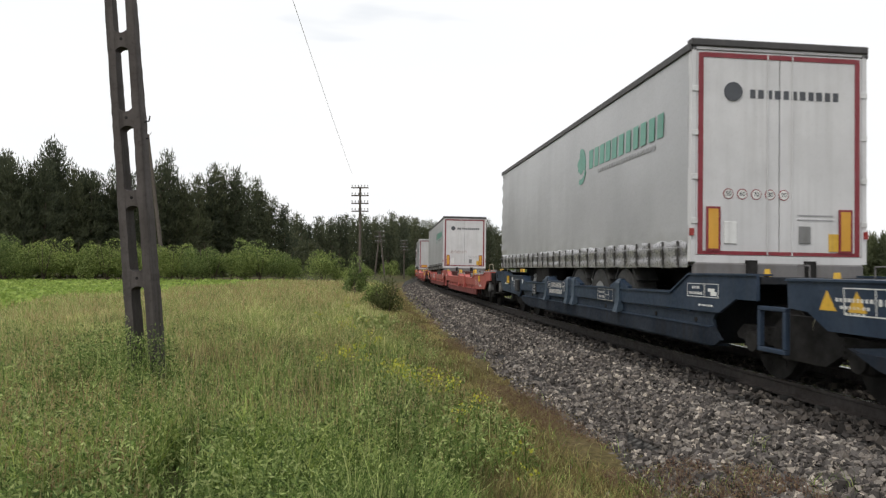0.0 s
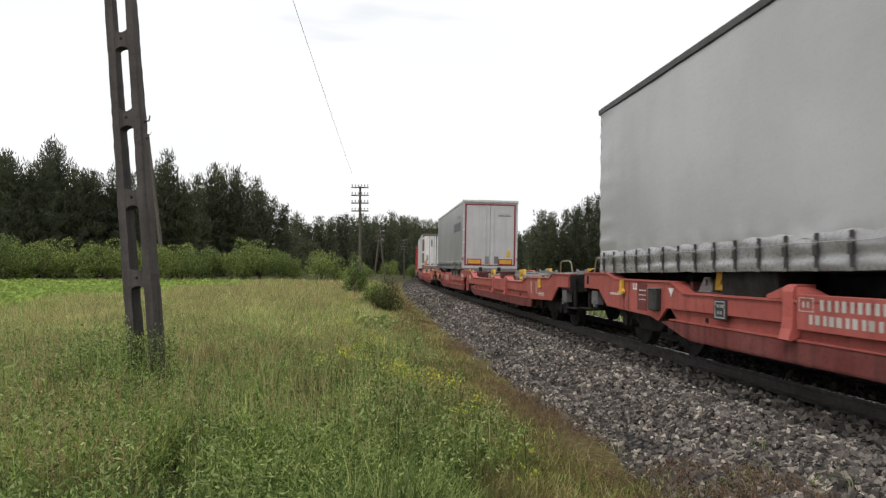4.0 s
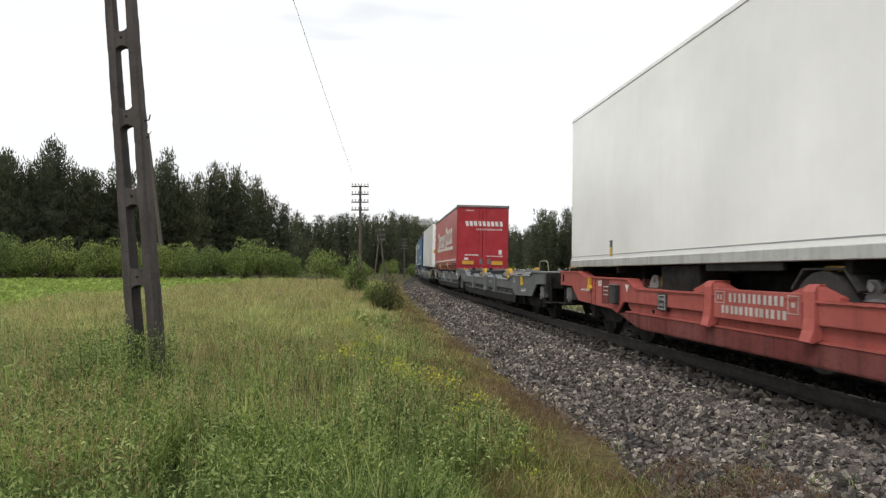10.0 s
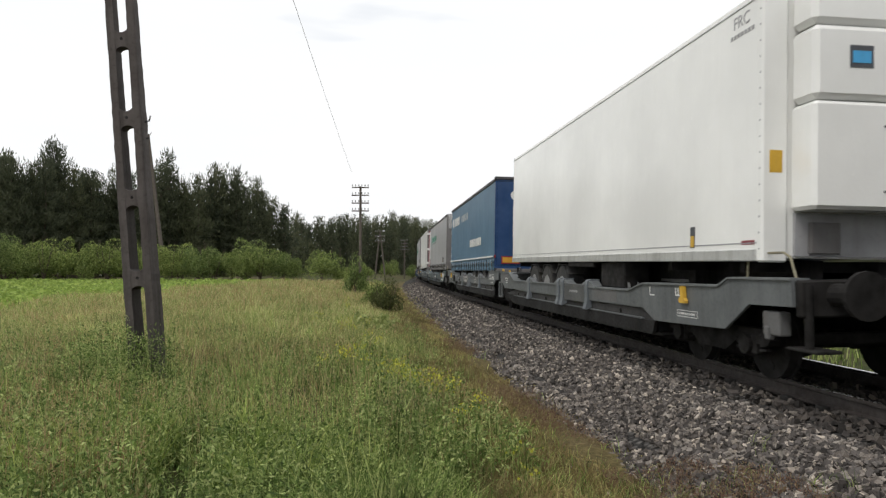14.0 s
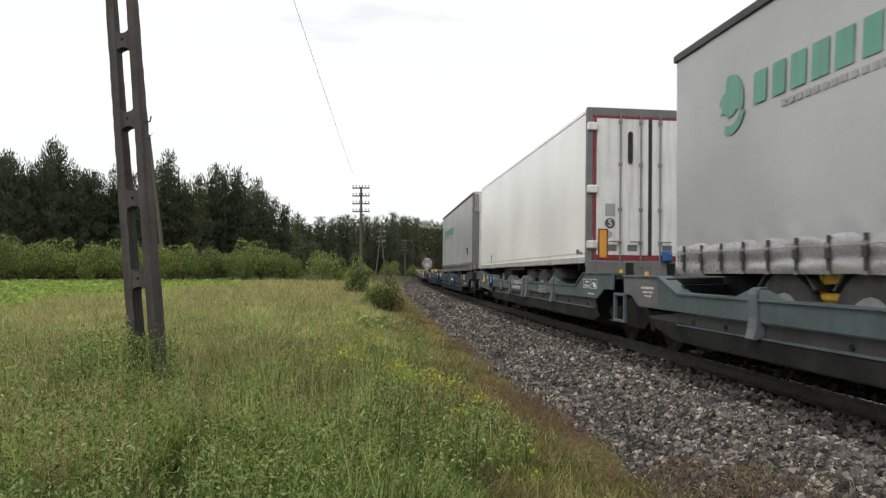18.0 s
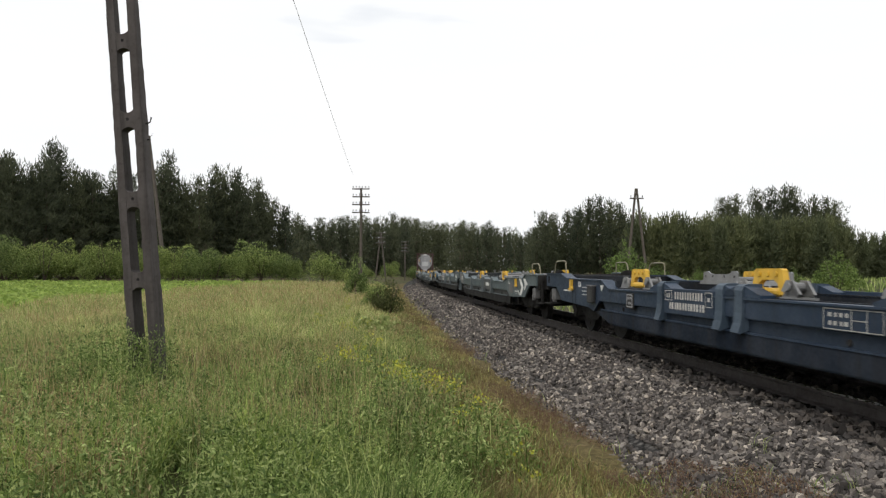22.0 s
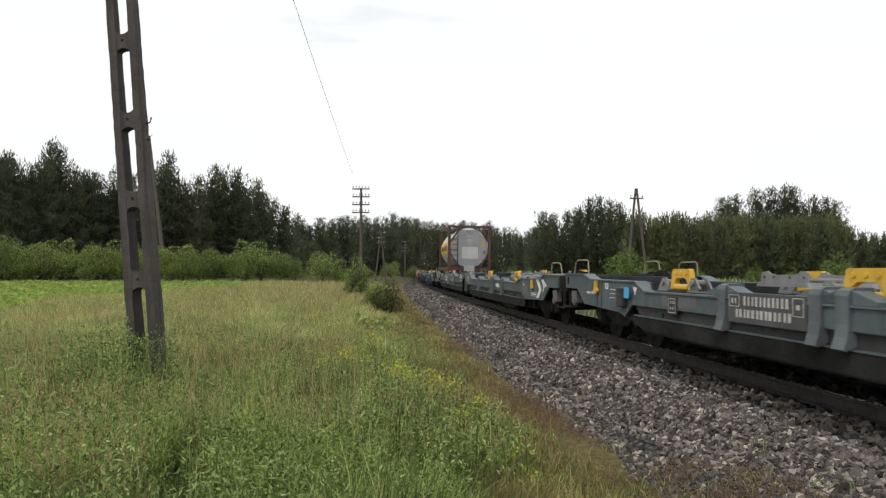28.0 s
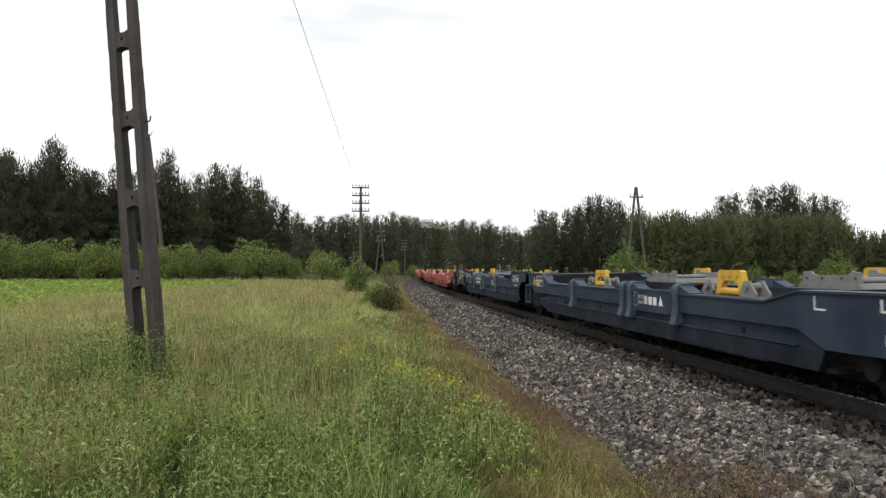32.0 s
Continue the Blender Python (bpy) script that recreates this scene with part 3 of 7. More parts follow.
        if not leading:
            decal(u, "marking", d, scribble(pl0 + 0.3, pl1 - 0.32, 0.87, 0.975, 11, k) + scribble(pl0 + 0.25, pl1 - 0.15, 0.73, 0.825, 13, k + 1) + frame_marks(pl0 + 0.04, pl0 + 0.22, 0.8, 0.99) + frame_marks(pl1 - 0.27, pl1 - 0.04, 0.85, 0.99) + [(pl0 + 0.1, pl0 + 0.16, 0.87, 0.92), (pl1 - 0.2, pl1 - 0.17, 0.89, 0.95), (pl1 - 0.13, pl1 - 0.1, 0.89, 0.95)], M_STENCIL, 1.326)
            decal(u, "marking", d, frame_marks(5.1, 5.9, 0.72, 0.92) + [(5.3, 5.308, 0.728, 0.912), (5.5, 5.508, 0.728, 0.912), (5.308, 5.5, 0.815, 0.823)] + scribble(5.55, 5.86, 0.84, 0.88, 4, 51) + scribble(5.55, 5.86, 0.76, 0.8, 4, 52), M_STENCIL)
        elif scheme in ("teal", "blue"):
            m0 = (pl0 + pl1) / 2
            em = prism(bmesh.new(), [(m0 + 0.3, 0.78), (m0 + 0.44, 0.78), (m0 + 0.37, 0.92)], min(d * 1.326, d * 1.329), max(d * 1.326, d * 1.329))
            part("emblem", em, M_WHITEMARK, u, "white triangular emblem")
            decal(u, "lettering", d, [(m0 + 0.1 - 0.17 * i, m0 + 0.22 - 0.17 * i, 0.78, 0.9) for i in range(3)], M_WHITEMARK, 1.326)
            if scheme == "blue":
                decal(u, "marking", d, scribble(pl0 + 0.25, pl0 + 0.62, 0.86, 0.92, 4, 61) + scribble(pl0 + 0.25, pl0 + 0.62, 0.78, 0.83, 5, 62) + frame_marks(pl0 + 0.06, pl0 + 0.2, 0.74, 0.96), M_GREYMARK, 1.326)
        else:
            decal(u, "marking", d, scribble(pl0 + 0.4, pl1 - 0.4, 0.84, 0.89, 9, k), M_GREYMARK if scheme == "grey" else col["edge"], 1.326)
        if leading:
            decal(u, "marking", d, scribble(0.87, 1.37, 1.02, 1.055, 9, 5) + scribble(0.93, 1.33, 0.955, 0.985, 7, 6) + scribble(1.0, 1.27, 0.9, 0.925, 5, 7), M_WHITEMARK)
            decal(u, "marking", d, scribble(13.05, 13.55, 0.7, 0.73, 8, 8) + frame_marks(13.0, 13.6, 0.67, 0.76) + ([(x_, x_ + 0.16, z_, z_ + 0.018) for x_ in (12.18, 12.72) for z_ in (0.72, 0.77, 0.82, 0.87, 0.92, 0.97)] if scheme == "red" else [(12.05, 12.07, 0.92, 1.06), (12.05, 12.22, 0.92, 0.94)]) + [(x_, x_ + 0.025, 0.965, 1.06) for x_ in (12.95, 13.03, 13.11)] + [(12.95, 13.135, 0.945, 0.965)], M_WHITEMARK)
        else:
            decal(u, "marking", d, [(1.35, 2.2, 0.915, 0.923), (1.35, 2.2, 1.082, 1.09), (1.35, 1.358, 0.923, 1.082), (2.192, 2.2, 0.923, 1.082), (1.70, 1.707, 0.923, 1.082), (1.73, 1.737, 0.923, 1.082), (1.4, 1.55, 0.94, 0.99), (1.45, 1.62, 0.99, 1.03)] + scribble(1.78, 2.15, 0.945, 0.98, 7, 9) + scribble(1.85, 2.08, 1.02, 1.055, 5, 19) + scribble(1.5, 1.9, 0.8, 0.825, 6, 20), M_WHITEMARK)
            decal(u, "marking", d, scribble(14.15, 14.7, 0.83, 0.87, 7, 10) + [(13.47, 13.5, 0.96, 1.05), (13.54, 13.56, 0.97, 1.05), (13.6, 13.63, 0.96, 1.05), (13.47, 13.63, 0.945, 0.965)] + scribble(13.12, 13.4, 0.93, 0.95, 3, 12) + scribble(13.12, 13.4, 0.86, 0.875, 4, 13) + scribble(13.12, 13.4, 0.79, 0.805, 4, 14), M_WHITEMARK)
            part("warning_mark", prism(bmesh.new(), [(12.13, 1.0), (12.3, 1.0), (12.215, 0.88)], min(d * 1.301, d * 1.305), max(d * 1.301, d * 1.305)), M_WHITEMARK, u)
            part("document_box", boxes((12.55, 12.86, min(d * 1.3, d * 1.38), max(d * 1.3, d * 1.38), 0.66, 0.98), bev=0.015), M_BLACK, u)
            part("box_lid", boxes((12.54, 12.87, min(d * 1.3, d * 1.39), max(d * 1.3, d * 1.39), 0.975, 0.995)), M_DARKGREY, u)
            part("end_plate", boxes((15.86, 15.98, min(d * 1.3, d * 1.304), max(d * 1.3, d * 1.304), 0.98, 1.14)), M_STEEL_DK, u)
            if scheme in ("red", "grey"):
                decal(u, "paint_patch", d, [(13.06, 13.45, 0.63, 1.06)], sill_m if scheme == "red" else M_PRIMER, 1.3002)
            for xs in (13.8, 14.02):
                part("panel_rib", boxes((xs - 0.008, xs + 0.008, min(d * 1.3, d * 1.306), max(d * 1.3, d * 1.306), 0.6, 1.08)), inner, u)
        hk = -0.36 if leading else 0.42
        part("hook", prism(bmesh.new(), [(hk + a_, b_) for a_, b_ in ((13.56, 1.085), (13.66, 1.085), (13.67, 0.93), (13.72, 0.89), (13.72, 0.86), (13.54, 0.86), (13.52, 0.9), (13.58, 0.95))], min(d * 1.31, d * 1.36), max(d * 1.31, d * 1.36)), M_YELLOW, u, "yellow-painted lashing hook")
        if scheme == "teal" and leading:
            for k in (14.0, 14.55):
                bm = prism(bmesh.new(), [(k - 0.42, 0.63), (k - 0.17, 0.63), (k + 0.15, 0.85), (k - 0.17, 1.1), (k - 0.42, 1.1), (k - 0.1, 0.85)] if k < 14.3 else [(k - 0.3, 0.76), (k - 0.1, 0.9), (k + 0.15, 0.95), (k - 0.17, 1.1), (k - 0.42, 1.1), (k - 0.1, 0.87)], min(d * 1.301, d * 1.305), max(d * 1.301, d * 1.305))
                part("hazard_stripe", bm, M_WHITEMARK, u)
        if leading and scheme == "blue":
            for k in (0.75, 1.15):
                part("warning_sign", prism(bmesh.new(), [(k - 0.12, 0.93), (k + 0.12, 0.93), (k, 1.12)], min(d * 1.301, d * 1.305), max(d * 1.301, d * 1.305)), M_YELLOW, u)
            decal(u, "marking", d, [(0.98, 1.6, 1.14, 1.15), (0.98, 1.6, 0.9, 0.91), (0.98, 0.99, 0.91, 1.14), (1.59, 1.6, 0.91, 1.14), (1.38, 1.39, 0.91, 1.14)] + scribble(1.42, 1.57, 1.0, 1.06, 2, 3), M_WHITEMARK)
        if not leading and scheme == "teal":
            part("screen", boxes((12.3, 12.52, min(d * 1.372, d * 1.376), max(d * 1.372, d * 1.376), 0.82, 1.0)), M_LIGHTBLUE, u, "light blue notice")
        # buffers and their beam
        bm = rod(bmesh.new(), (UE, d * 0.87, 1.05), (UE + 0.42, d * 0.87, 1.05), 0.115, seg=14)
        rod(bm, (UE + 0.2, d * 0.87, 1.05), (UE + 0.5, d * 0.87, 1.05), 0.09, seg=14)
        rod(bm, (UE + 0.5, d * 0.87, 1.05), (UE + 0.55, d * 0.87, 1.05), 0.24, seg=18)
        part("buffer", bm, M_STEEL_DK, u)
        part("step", boxes((UE - 0.2, UE + 0.32, min(d * 0.98, d * 1.26), max(d * 0.98, d * 1.26), 0.48, 0.51), bev=0.008), M_STEEL_DK, u)
        part("step_hanger", rod(bmesh.new(), (UE + 0.06, d * 1.16, 0.5), (UE + 0.06, d * 1.16, 1.16), 0.045, seg=10), M_STEEL_DK, u)
        part("brake_gear", boxes((UE - 0.62, UE - 0.3, min(d * 1.12, d * 1.26), max(d * 1.12, d * 1.26), 0.6, 0.86), (UE - 0.55, UE - 0.48, min(d * 1.2, d * 1.29), max(d * 1.2, d * 1.29), 0.55, 0.7), bev=0.015), M_PRIMER, u)
        part("grab_rail", pipe([(UE - 1.1, d * 1.15, 1.2), (UE - 1.06, d * 1.15, 1.46), (UE - 0.98, d * 1.15, 1.49), (UE - 0.36, d * 1.15, 1.49), (UE - 0.24, d * 1.15, 1.44), (UE - 0.14, d * 1.15, 1.2)], 0.014), M_PALEYEL, u, "faded yellow grab rail")
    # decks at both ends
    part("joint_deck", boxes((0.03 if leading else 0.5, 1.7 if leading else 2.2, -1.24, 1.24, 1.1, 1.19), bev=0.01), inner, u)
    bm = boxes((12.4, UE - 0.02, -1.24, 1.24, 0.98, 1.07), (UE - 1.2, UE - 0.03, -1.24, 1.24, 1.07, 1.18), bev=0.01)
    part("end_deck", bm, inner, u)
    part("headstock", boxes((UE - 0.02, UE + 0.08, -1.255, 1.28, 0.82, 1.2), bev=0.02), M_STEEL_DK, u)
    part("coupling_hook", boxes((UE + 0.08, UE + 0.5, -0.06, 0.06, 0.95, 1.07), bev=0.02), M_STEEL_DK, u)
    part("air_hose", pipe([(UE + 0.08, 0.35, 0.95), (UE + 0.3, 0.36, 0.8), (UE + 0.45, 0.36, 0.5), (UE + 0.6, 0.36, 0.45)], 0.025), M_BLACK, u)
    part("pocket_floor", boxes((2.3, 12.2, -1.2, 1.2, 0.32, 0.36)), M_STEEL_DK, u)
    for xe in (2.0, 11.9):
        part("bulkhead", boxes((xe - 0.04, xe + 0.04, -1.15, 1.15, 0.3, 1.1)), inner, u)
    # trestle for the king pin, container clamps, folding loops
    for xh in ((11.05, 6.6) if leading else (9.55, 4.0)):
        tr = part("hitch_trestle", prism(bmesh.new(), [(xh - 0.56, 1.08), (xh + 0.56, 1.08), (xh + 0.52, 1.14), (xh - 0.52, 1.14)], -0.46, 0.46), M_GALV, u, "galvanised hitch plate with upturned ends")
        for d in (1, -1):
            ya, yb = (0.4, 0.43) if d > 0 else (-0.43, -0.4)
            part("hitch_cheek", prism(bmesh.new(), [(xh - 0.5, 1.138), (xh + 0.5, 1.138), (xh + 0.49, 1.26), (xh + 0.36, 1.28), (xh + 0.3, 1.245), (xh + 0.2, 1.235), (xh - 0.2, 1.235), (xh - 0.3, 1.245), (xh - 0.35, 1.28), (xh - 0.46, 1.28), (xh - 0.49, 1.26)], ya, yb), M_GALV, tr)
            bm = bmesh.new()
            for k_ in (-0.42, -0.14, 0.2, 0.42):
                rod(bm, (xh + k_, d * 0.431, 1.2), (xh + k_, d * 0.434, 1.2), 0.018, seg=8)
            part("pin_holes", bm, M_BLACK, tr)
        part("king_pin_jaw", boxes((xh - 0.22, xh + 0.22, -0.24, 0.24, 1.14, 1.2), bev=0.02), M_GALV, tr)
    for xc in ((10.0, 5.1) if leading else (11.1, 7.25)):
        for d in (1, -1):
            bm = prism(bmesh.new(), [(xc - 0.35, 1.0), (xc - 0.28, 1.28), (xc - 0.24, 1.3), (xc + 0.24, 1.3), (xc + 0.28, 1.28), (xc + 0.35, 1.0), (xc + 0.24, 1.0), (xc + 0.19, 1.13), (xc + 0.12, 1.17), (xc - 0.12, 1.17), (xc - 0.19, 1.13), (xc - 0.24, 1.0)], d * 1.02 - 0.035, d * 1.02 + 0.035)
            for k_ in (-0.17, 0.0, 0.17):
                rod(bm, (xc + k_, d * 1.02 - 0.05, 1.235), (xc + k_, d * 1.02 + 0.05, 1.235), 0.03, seg=8)
            rod(bm, (xc - 0.22, d * 1.02, 1.03), (xc + 0.22, d * 1.02, 1.03), 0.05, seg=10)
            part("container_clamp", bm, M_YELLOW, u, "yellow-painted folding clamp")
            for e in (-0.5, 0.5):
                s_ = 1 if e > 0 else -1
                bm = bmesh.new()
                for yy in (-0.1, 0.07):
                    prism(bm, [(xc + e - 0.17, 0.97), (xc + e + 0.17, 0.97), (xc + e + s_ * 0.17, 1.02), (xc + e + s_ * 0.03, 1.17), (xc + e - s_ * 0.08, 1.17), (xc + e - s_ * 0.17, 1.05)], d * 1.0 + yy, d * 1.0 + yy + 0.03)
                rod(bm, (xc + e - s_ * 0.02, d * 1.0 - 0.13, 1.1), (xc + e - s_ * 0.02, d * 1.0 + 0.13, 1.1), 0.045, seg=10)
                box(bm, xc + e - 0.17, xc + e + 0.17, d * 1.0 - 0.12, d * 1.0 + 0.12, 0.95, 0.985)
                part("clamp_base", bm, M_GALV, u)
    for d in (1, -1):
        part("loop", pipe([(0.75, d * 0.5, 1.19), (0.75, d * 0.5, 1.33), (0.98, d * 0.5, 1.33), (0.98, d * 0.5, 1.19)], 0.009), M_DARKGREY, u)
        bm = rod(bmesh.new(), (0.62, d * 1.1, 1.19), (0.62, d * 1.1, 1.28), 0.04, 0.028, seg=10)
        part("cone_pin", bm, M_YELLOW, u)
    # running gear
    make_bogie(u, 13.5)
    ws = [make_wheelset(u, 12.6), make_wheelset(u, 14.4)]
    if not leading:
        make_bogie(u, 0.0)
        ws += [make_wheelset(u, -0.9), make_wheelset(u, 0.9)]
        for d in (1, -1):
            y0, y1 = d * 1.24 - 0.03, d * 1.24 + 0.03
            bm = boxes((0.0, 0.54, y0, y1, 0.37, 0.42), (0.0, 0.54, y0, y1, 0.82, 0.87), (0.0, 0.06, y0, y1, 0.42, 0.82), (0.48, 0.54, y0, y1, 0.42, 0.82), bev=0.008)
            part("step_frame", bm, body, u)
    else:
        for d in (1, -1):
            bm = ring(bmesh.new(), (0.3, d * 1.02, 0.7), 0.16, 0.02)
            for a in range(4):
                c, s = math.cos(a * math.pi / 2), math.sin(a * math.pi / 2)
                rod(bm, (0.3, d * 1.02, 0.7), (0.3 + 0.16 * c, d * 1.02, 0.7 + 0.16 * s), 0.012, seg=5)
            part("brake_wheel", bm, M_PALEYEL, u, "faded yellow handbrake wheel")
    return u


POSTS = {(s_, True): (4.1, 6.95, 7.3, 9.0) for s_ in ("grey", "teal", "blue")}
POSTS["grey", False] = POSTS["teal", False] = (4.5, 7.2, 7.6, 9.4)
POSTS["blue", False] = (4.8, 7.4, 7.85, 9.6)
POSTS["red", True], POSTS["red", False] = (6.7, 8.85), (7.35, 9.4)
PLATE = {k_: (v_[-2] + 0.14, v_[-1] - 0.14) for k_, v_ in POSTS.items()}
PATCHES = {(s_, l_): [] for s_ in ("blue", "red", "grey", "teal") for l_ in (True, False)}
PATCHES["teal", True] = [[(0.17, 0.94), (0.46, 0.92), (0.78, 0.755), (1.5, 0.755), (1.5, 1.17), (0.17, 1.18)], [(12.1, 0.7), (12.7, 0.64), (12.7, 0.98), (12.1, 0.98)]]
PATCHES["teal", False] = [[(10.1, 0.76), (11.2, 0.76), (11.2, 0.92), (10.1, 0.92)], [(4.4, 0.77), (5.3, 0.77), (5.3, 0.92), (4.4, 0.92)]]
PATCHES["grey", True] = [[(0.5, 0.95), (1.4, 0.95), (1.4, 1.17), (0.5, 1.17)], [(9.4, 0.76), (10.6, 0.76), (10.6, 0.94), (9.4, 0.94)]]
PATCHES["grey", False] = [[(12.8, 0.63), (13.4, 0.63), (13.4, 1.06), (12.8, 1.06)]]


def scheme_paints(name, c, sill=None, web=None, post=None, plate=None):
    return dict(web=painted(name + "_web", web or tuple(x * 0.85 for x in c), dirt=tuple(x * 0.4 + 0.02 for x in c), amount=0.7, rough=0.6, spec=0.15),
                post=painted(name + "_posts", post or tuple(x * 1.2 for x in c), dirt=tuple(x * 0.5 + 0.02 for x in c), amount=0.6, rough=0.5, spec=0.2),
                plate=painted(name + "_plate", plate or c, dirt=tuple(x * 0.5 + 0.02 for x in c), amount=0.5, rough=0.5, spec=0.2),
                body=painted(name + "_body", c, dirt=tuple(x * 0.4 + 0.02 for x in c), amount=0.6, rough=0.5, spec=0.2),
                # lighter copy of the body paint for flanges, top light painted in
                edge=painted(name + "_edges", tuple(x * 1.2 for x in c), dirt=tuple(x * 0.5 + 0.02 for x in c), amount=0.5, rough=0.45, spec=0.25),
                # sill darkened for grime and for the shade low on the side
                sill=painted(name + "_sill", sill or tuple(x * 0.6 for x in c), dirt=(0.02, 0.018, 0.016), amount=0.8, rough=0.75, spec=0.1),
                # a fifth of the body colour: the pocket's shade painted in, plus grime
                inner=painted(name + "_inner_shaded", tuple(x * 0.2 for x in c), dirt=(0.014, 0.012, 0.011), amount=0.7, rough=0.7),
                label_lead=name + " pocket wagon half, leading an articulated pair",
                label_trail=name + " pocket wagon half, trailing an articulated pair")


SCHEMES = {
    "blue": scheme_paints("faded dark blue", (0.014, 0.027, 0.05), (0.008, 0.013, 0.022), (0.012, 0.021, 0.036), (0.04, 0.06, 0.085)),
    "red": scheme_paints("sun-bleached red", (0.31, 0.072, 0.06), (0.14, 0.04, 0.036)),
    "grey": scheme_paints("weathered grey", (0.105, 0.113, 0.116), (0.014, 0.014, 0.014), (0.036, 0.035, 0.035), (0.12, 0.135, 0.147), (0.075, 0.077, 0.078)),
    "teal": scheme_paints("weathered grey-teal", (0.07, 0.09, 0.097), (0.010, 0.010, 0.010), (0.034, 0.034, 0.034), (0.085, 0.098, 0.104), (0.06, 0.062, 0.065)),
}
# joints of the articulated pairs along the train, metres behind the point beside the camera at the start
TRAIN = [("blue", 7.67), ("red", 40.42), ("red", 73.23), ("red", 106.21), ("grey", 139.3), ("grey", 172.65), ("teal", 205.4), ("blue", 238.2),
         ("teal", 270.9), ("teal", 303.2), ("teal", 335.5), ("blue", 367.7), ("red", 400.5), ("red", 433.3), ("red", 466.1)]
proto, UNITS = {}, []
for scheme, joint_q in TRAIN:
    for leading in (True, False):
        if (scheme, leading) in proto:
            ob = copy_thing(proto[scheme, leading], Matrix())
        else:
            ob = proto[scheme, leading] = make_unit(scheme, leading)
        UNITS.append((ob, joint_q, leading))
        if joint_q == 106.21 and leading:
            ob["label"] = "sun-bleached red pocket wagon half with a green-grey owner board"
            for d in (1, -1):
                part("owner_board", boxes((0.7, 1.6, min(d * 1.302, d * 1.306), max(d * 1.302, d * 1.306), 0.77, 1.08)), M_BOARD, ob)
                decal(ob, "lettering", d, [(0.83 + 0.13 * i, 0.92 + 0.13 * i, 0.93, 1.04) for i in range(5)], M_CREAM, 1.307)
                decal(ob, "stripe", d, [(0.72, 1.58, 0.78, 0.87)], M_CREAM, 1.307)

# ---- semi-trailers ----
# x from the end that leads the train (0) backwards, y towards the camera's side (+), z from the rail's head.
TL_, TW = 13.35, 1.275
LOADS = []
M_BLUECAN = painted("blue_plastic", (0.02, 0.08, 0.22), amount=0.3, rough=0.4)


def end_bars(parent, name, x, rows, mat, label=""):
    """Thin shapes on the end face at x: rows of y0, y1, z0, z1."""
    bm = bmesh.new()
    for y0, y1, z0, z1 in rows:
        box(bm, x - 0.004, x, y0, y1, z0, z1)
    return part(name, bm, mat, parent, label)


def disc_marks(parent, x, spots, r, mat, name="disc", back=0.0):
    bm = bmesh.new()
    for y, z in spots:
        rod(bm, (x - 0.004 - back, y, z), (x - back, y, z), r, seg=20)
    return part(name, bm, mat, parent)


def words(parent, text, m, size, mat, name="lettering"):
    """Readable lettering as a flat mesh."""
    cu = bpy.data.curves.new(name, "FONT")
    cu.body, cu.size, cu.align_x, cu.align_y, cu.extrude = text, size, "CENTER", "CENTER", 0.002
    tmp = bpy.data.objects.new(name, cu)
    me = bpy.data.meshes.new_from_object(tmp)
    bpy.data.objects.remove(tmp)
    me.materials.clear()
    me.materials.append(mat)
    ob = new(name, me)
    ob.parent = parent
    ob.matrix_basis = m
    return ob


def letter_frames(bm, x0, x1, y, z0, z1, n, slant=0.0, stroke=0.12):
    """A large name as hollow slanted blocks on the side face."""
    w = (x1 - x0) / n
    for i in range(n):
        a, b = x0 + (i + 0.08) * w, x0 + (i + 0.86) * w
        k = slant
        def q(x, z):
            return (x + k * (z - z0), z)
        for o in ([q(a, z0), q(a + stroke, z0), q(a + stroke, z1), q(a, z1)], [q(b - stroke, z0), q(b, z0), q(b, z1), q(b - stroke, z1)],
                  [q(a + stroke, z0), q(b - stroke, z0), q(b - stroke, z0 + stroke * 1.1), q(a + stroke, z0 + stroke * 1.1)],
                  [q(a + stroke, z1 - stroke * 1.1), q(b - stroke, z1 - stroke * 1.1), q(b - stroke, z1), q(a + stroke, z1)]):
            prism(bm, o, y, y + 0.004)
    return bm


def letter_blocks(bm, x0, x1, y, z0, z1, n, slant=0.0, seed=1, face="side", bold=0.66):
    """A name as plain blocks, a block for a letter, on the side face (y) or the end face (x = y)."""
    rnd = random.Random(seed)
    w = (x1 - x0) / n
    for i in range(n):
        a, b = x0 + i * w, x0 + (i + bold + rnd.uniform(-0.05, 0.08)) * w
        k = slant * (z1 - z0)
        o = [(a, z0), (b, z0), (b + k, z1), (a + k, z1)]
        if face == "side":
            prism(bm, o, y, y + 0.004)
        else:
            prism(bm, o, y - 0.004, y, axis="x")
    return bm


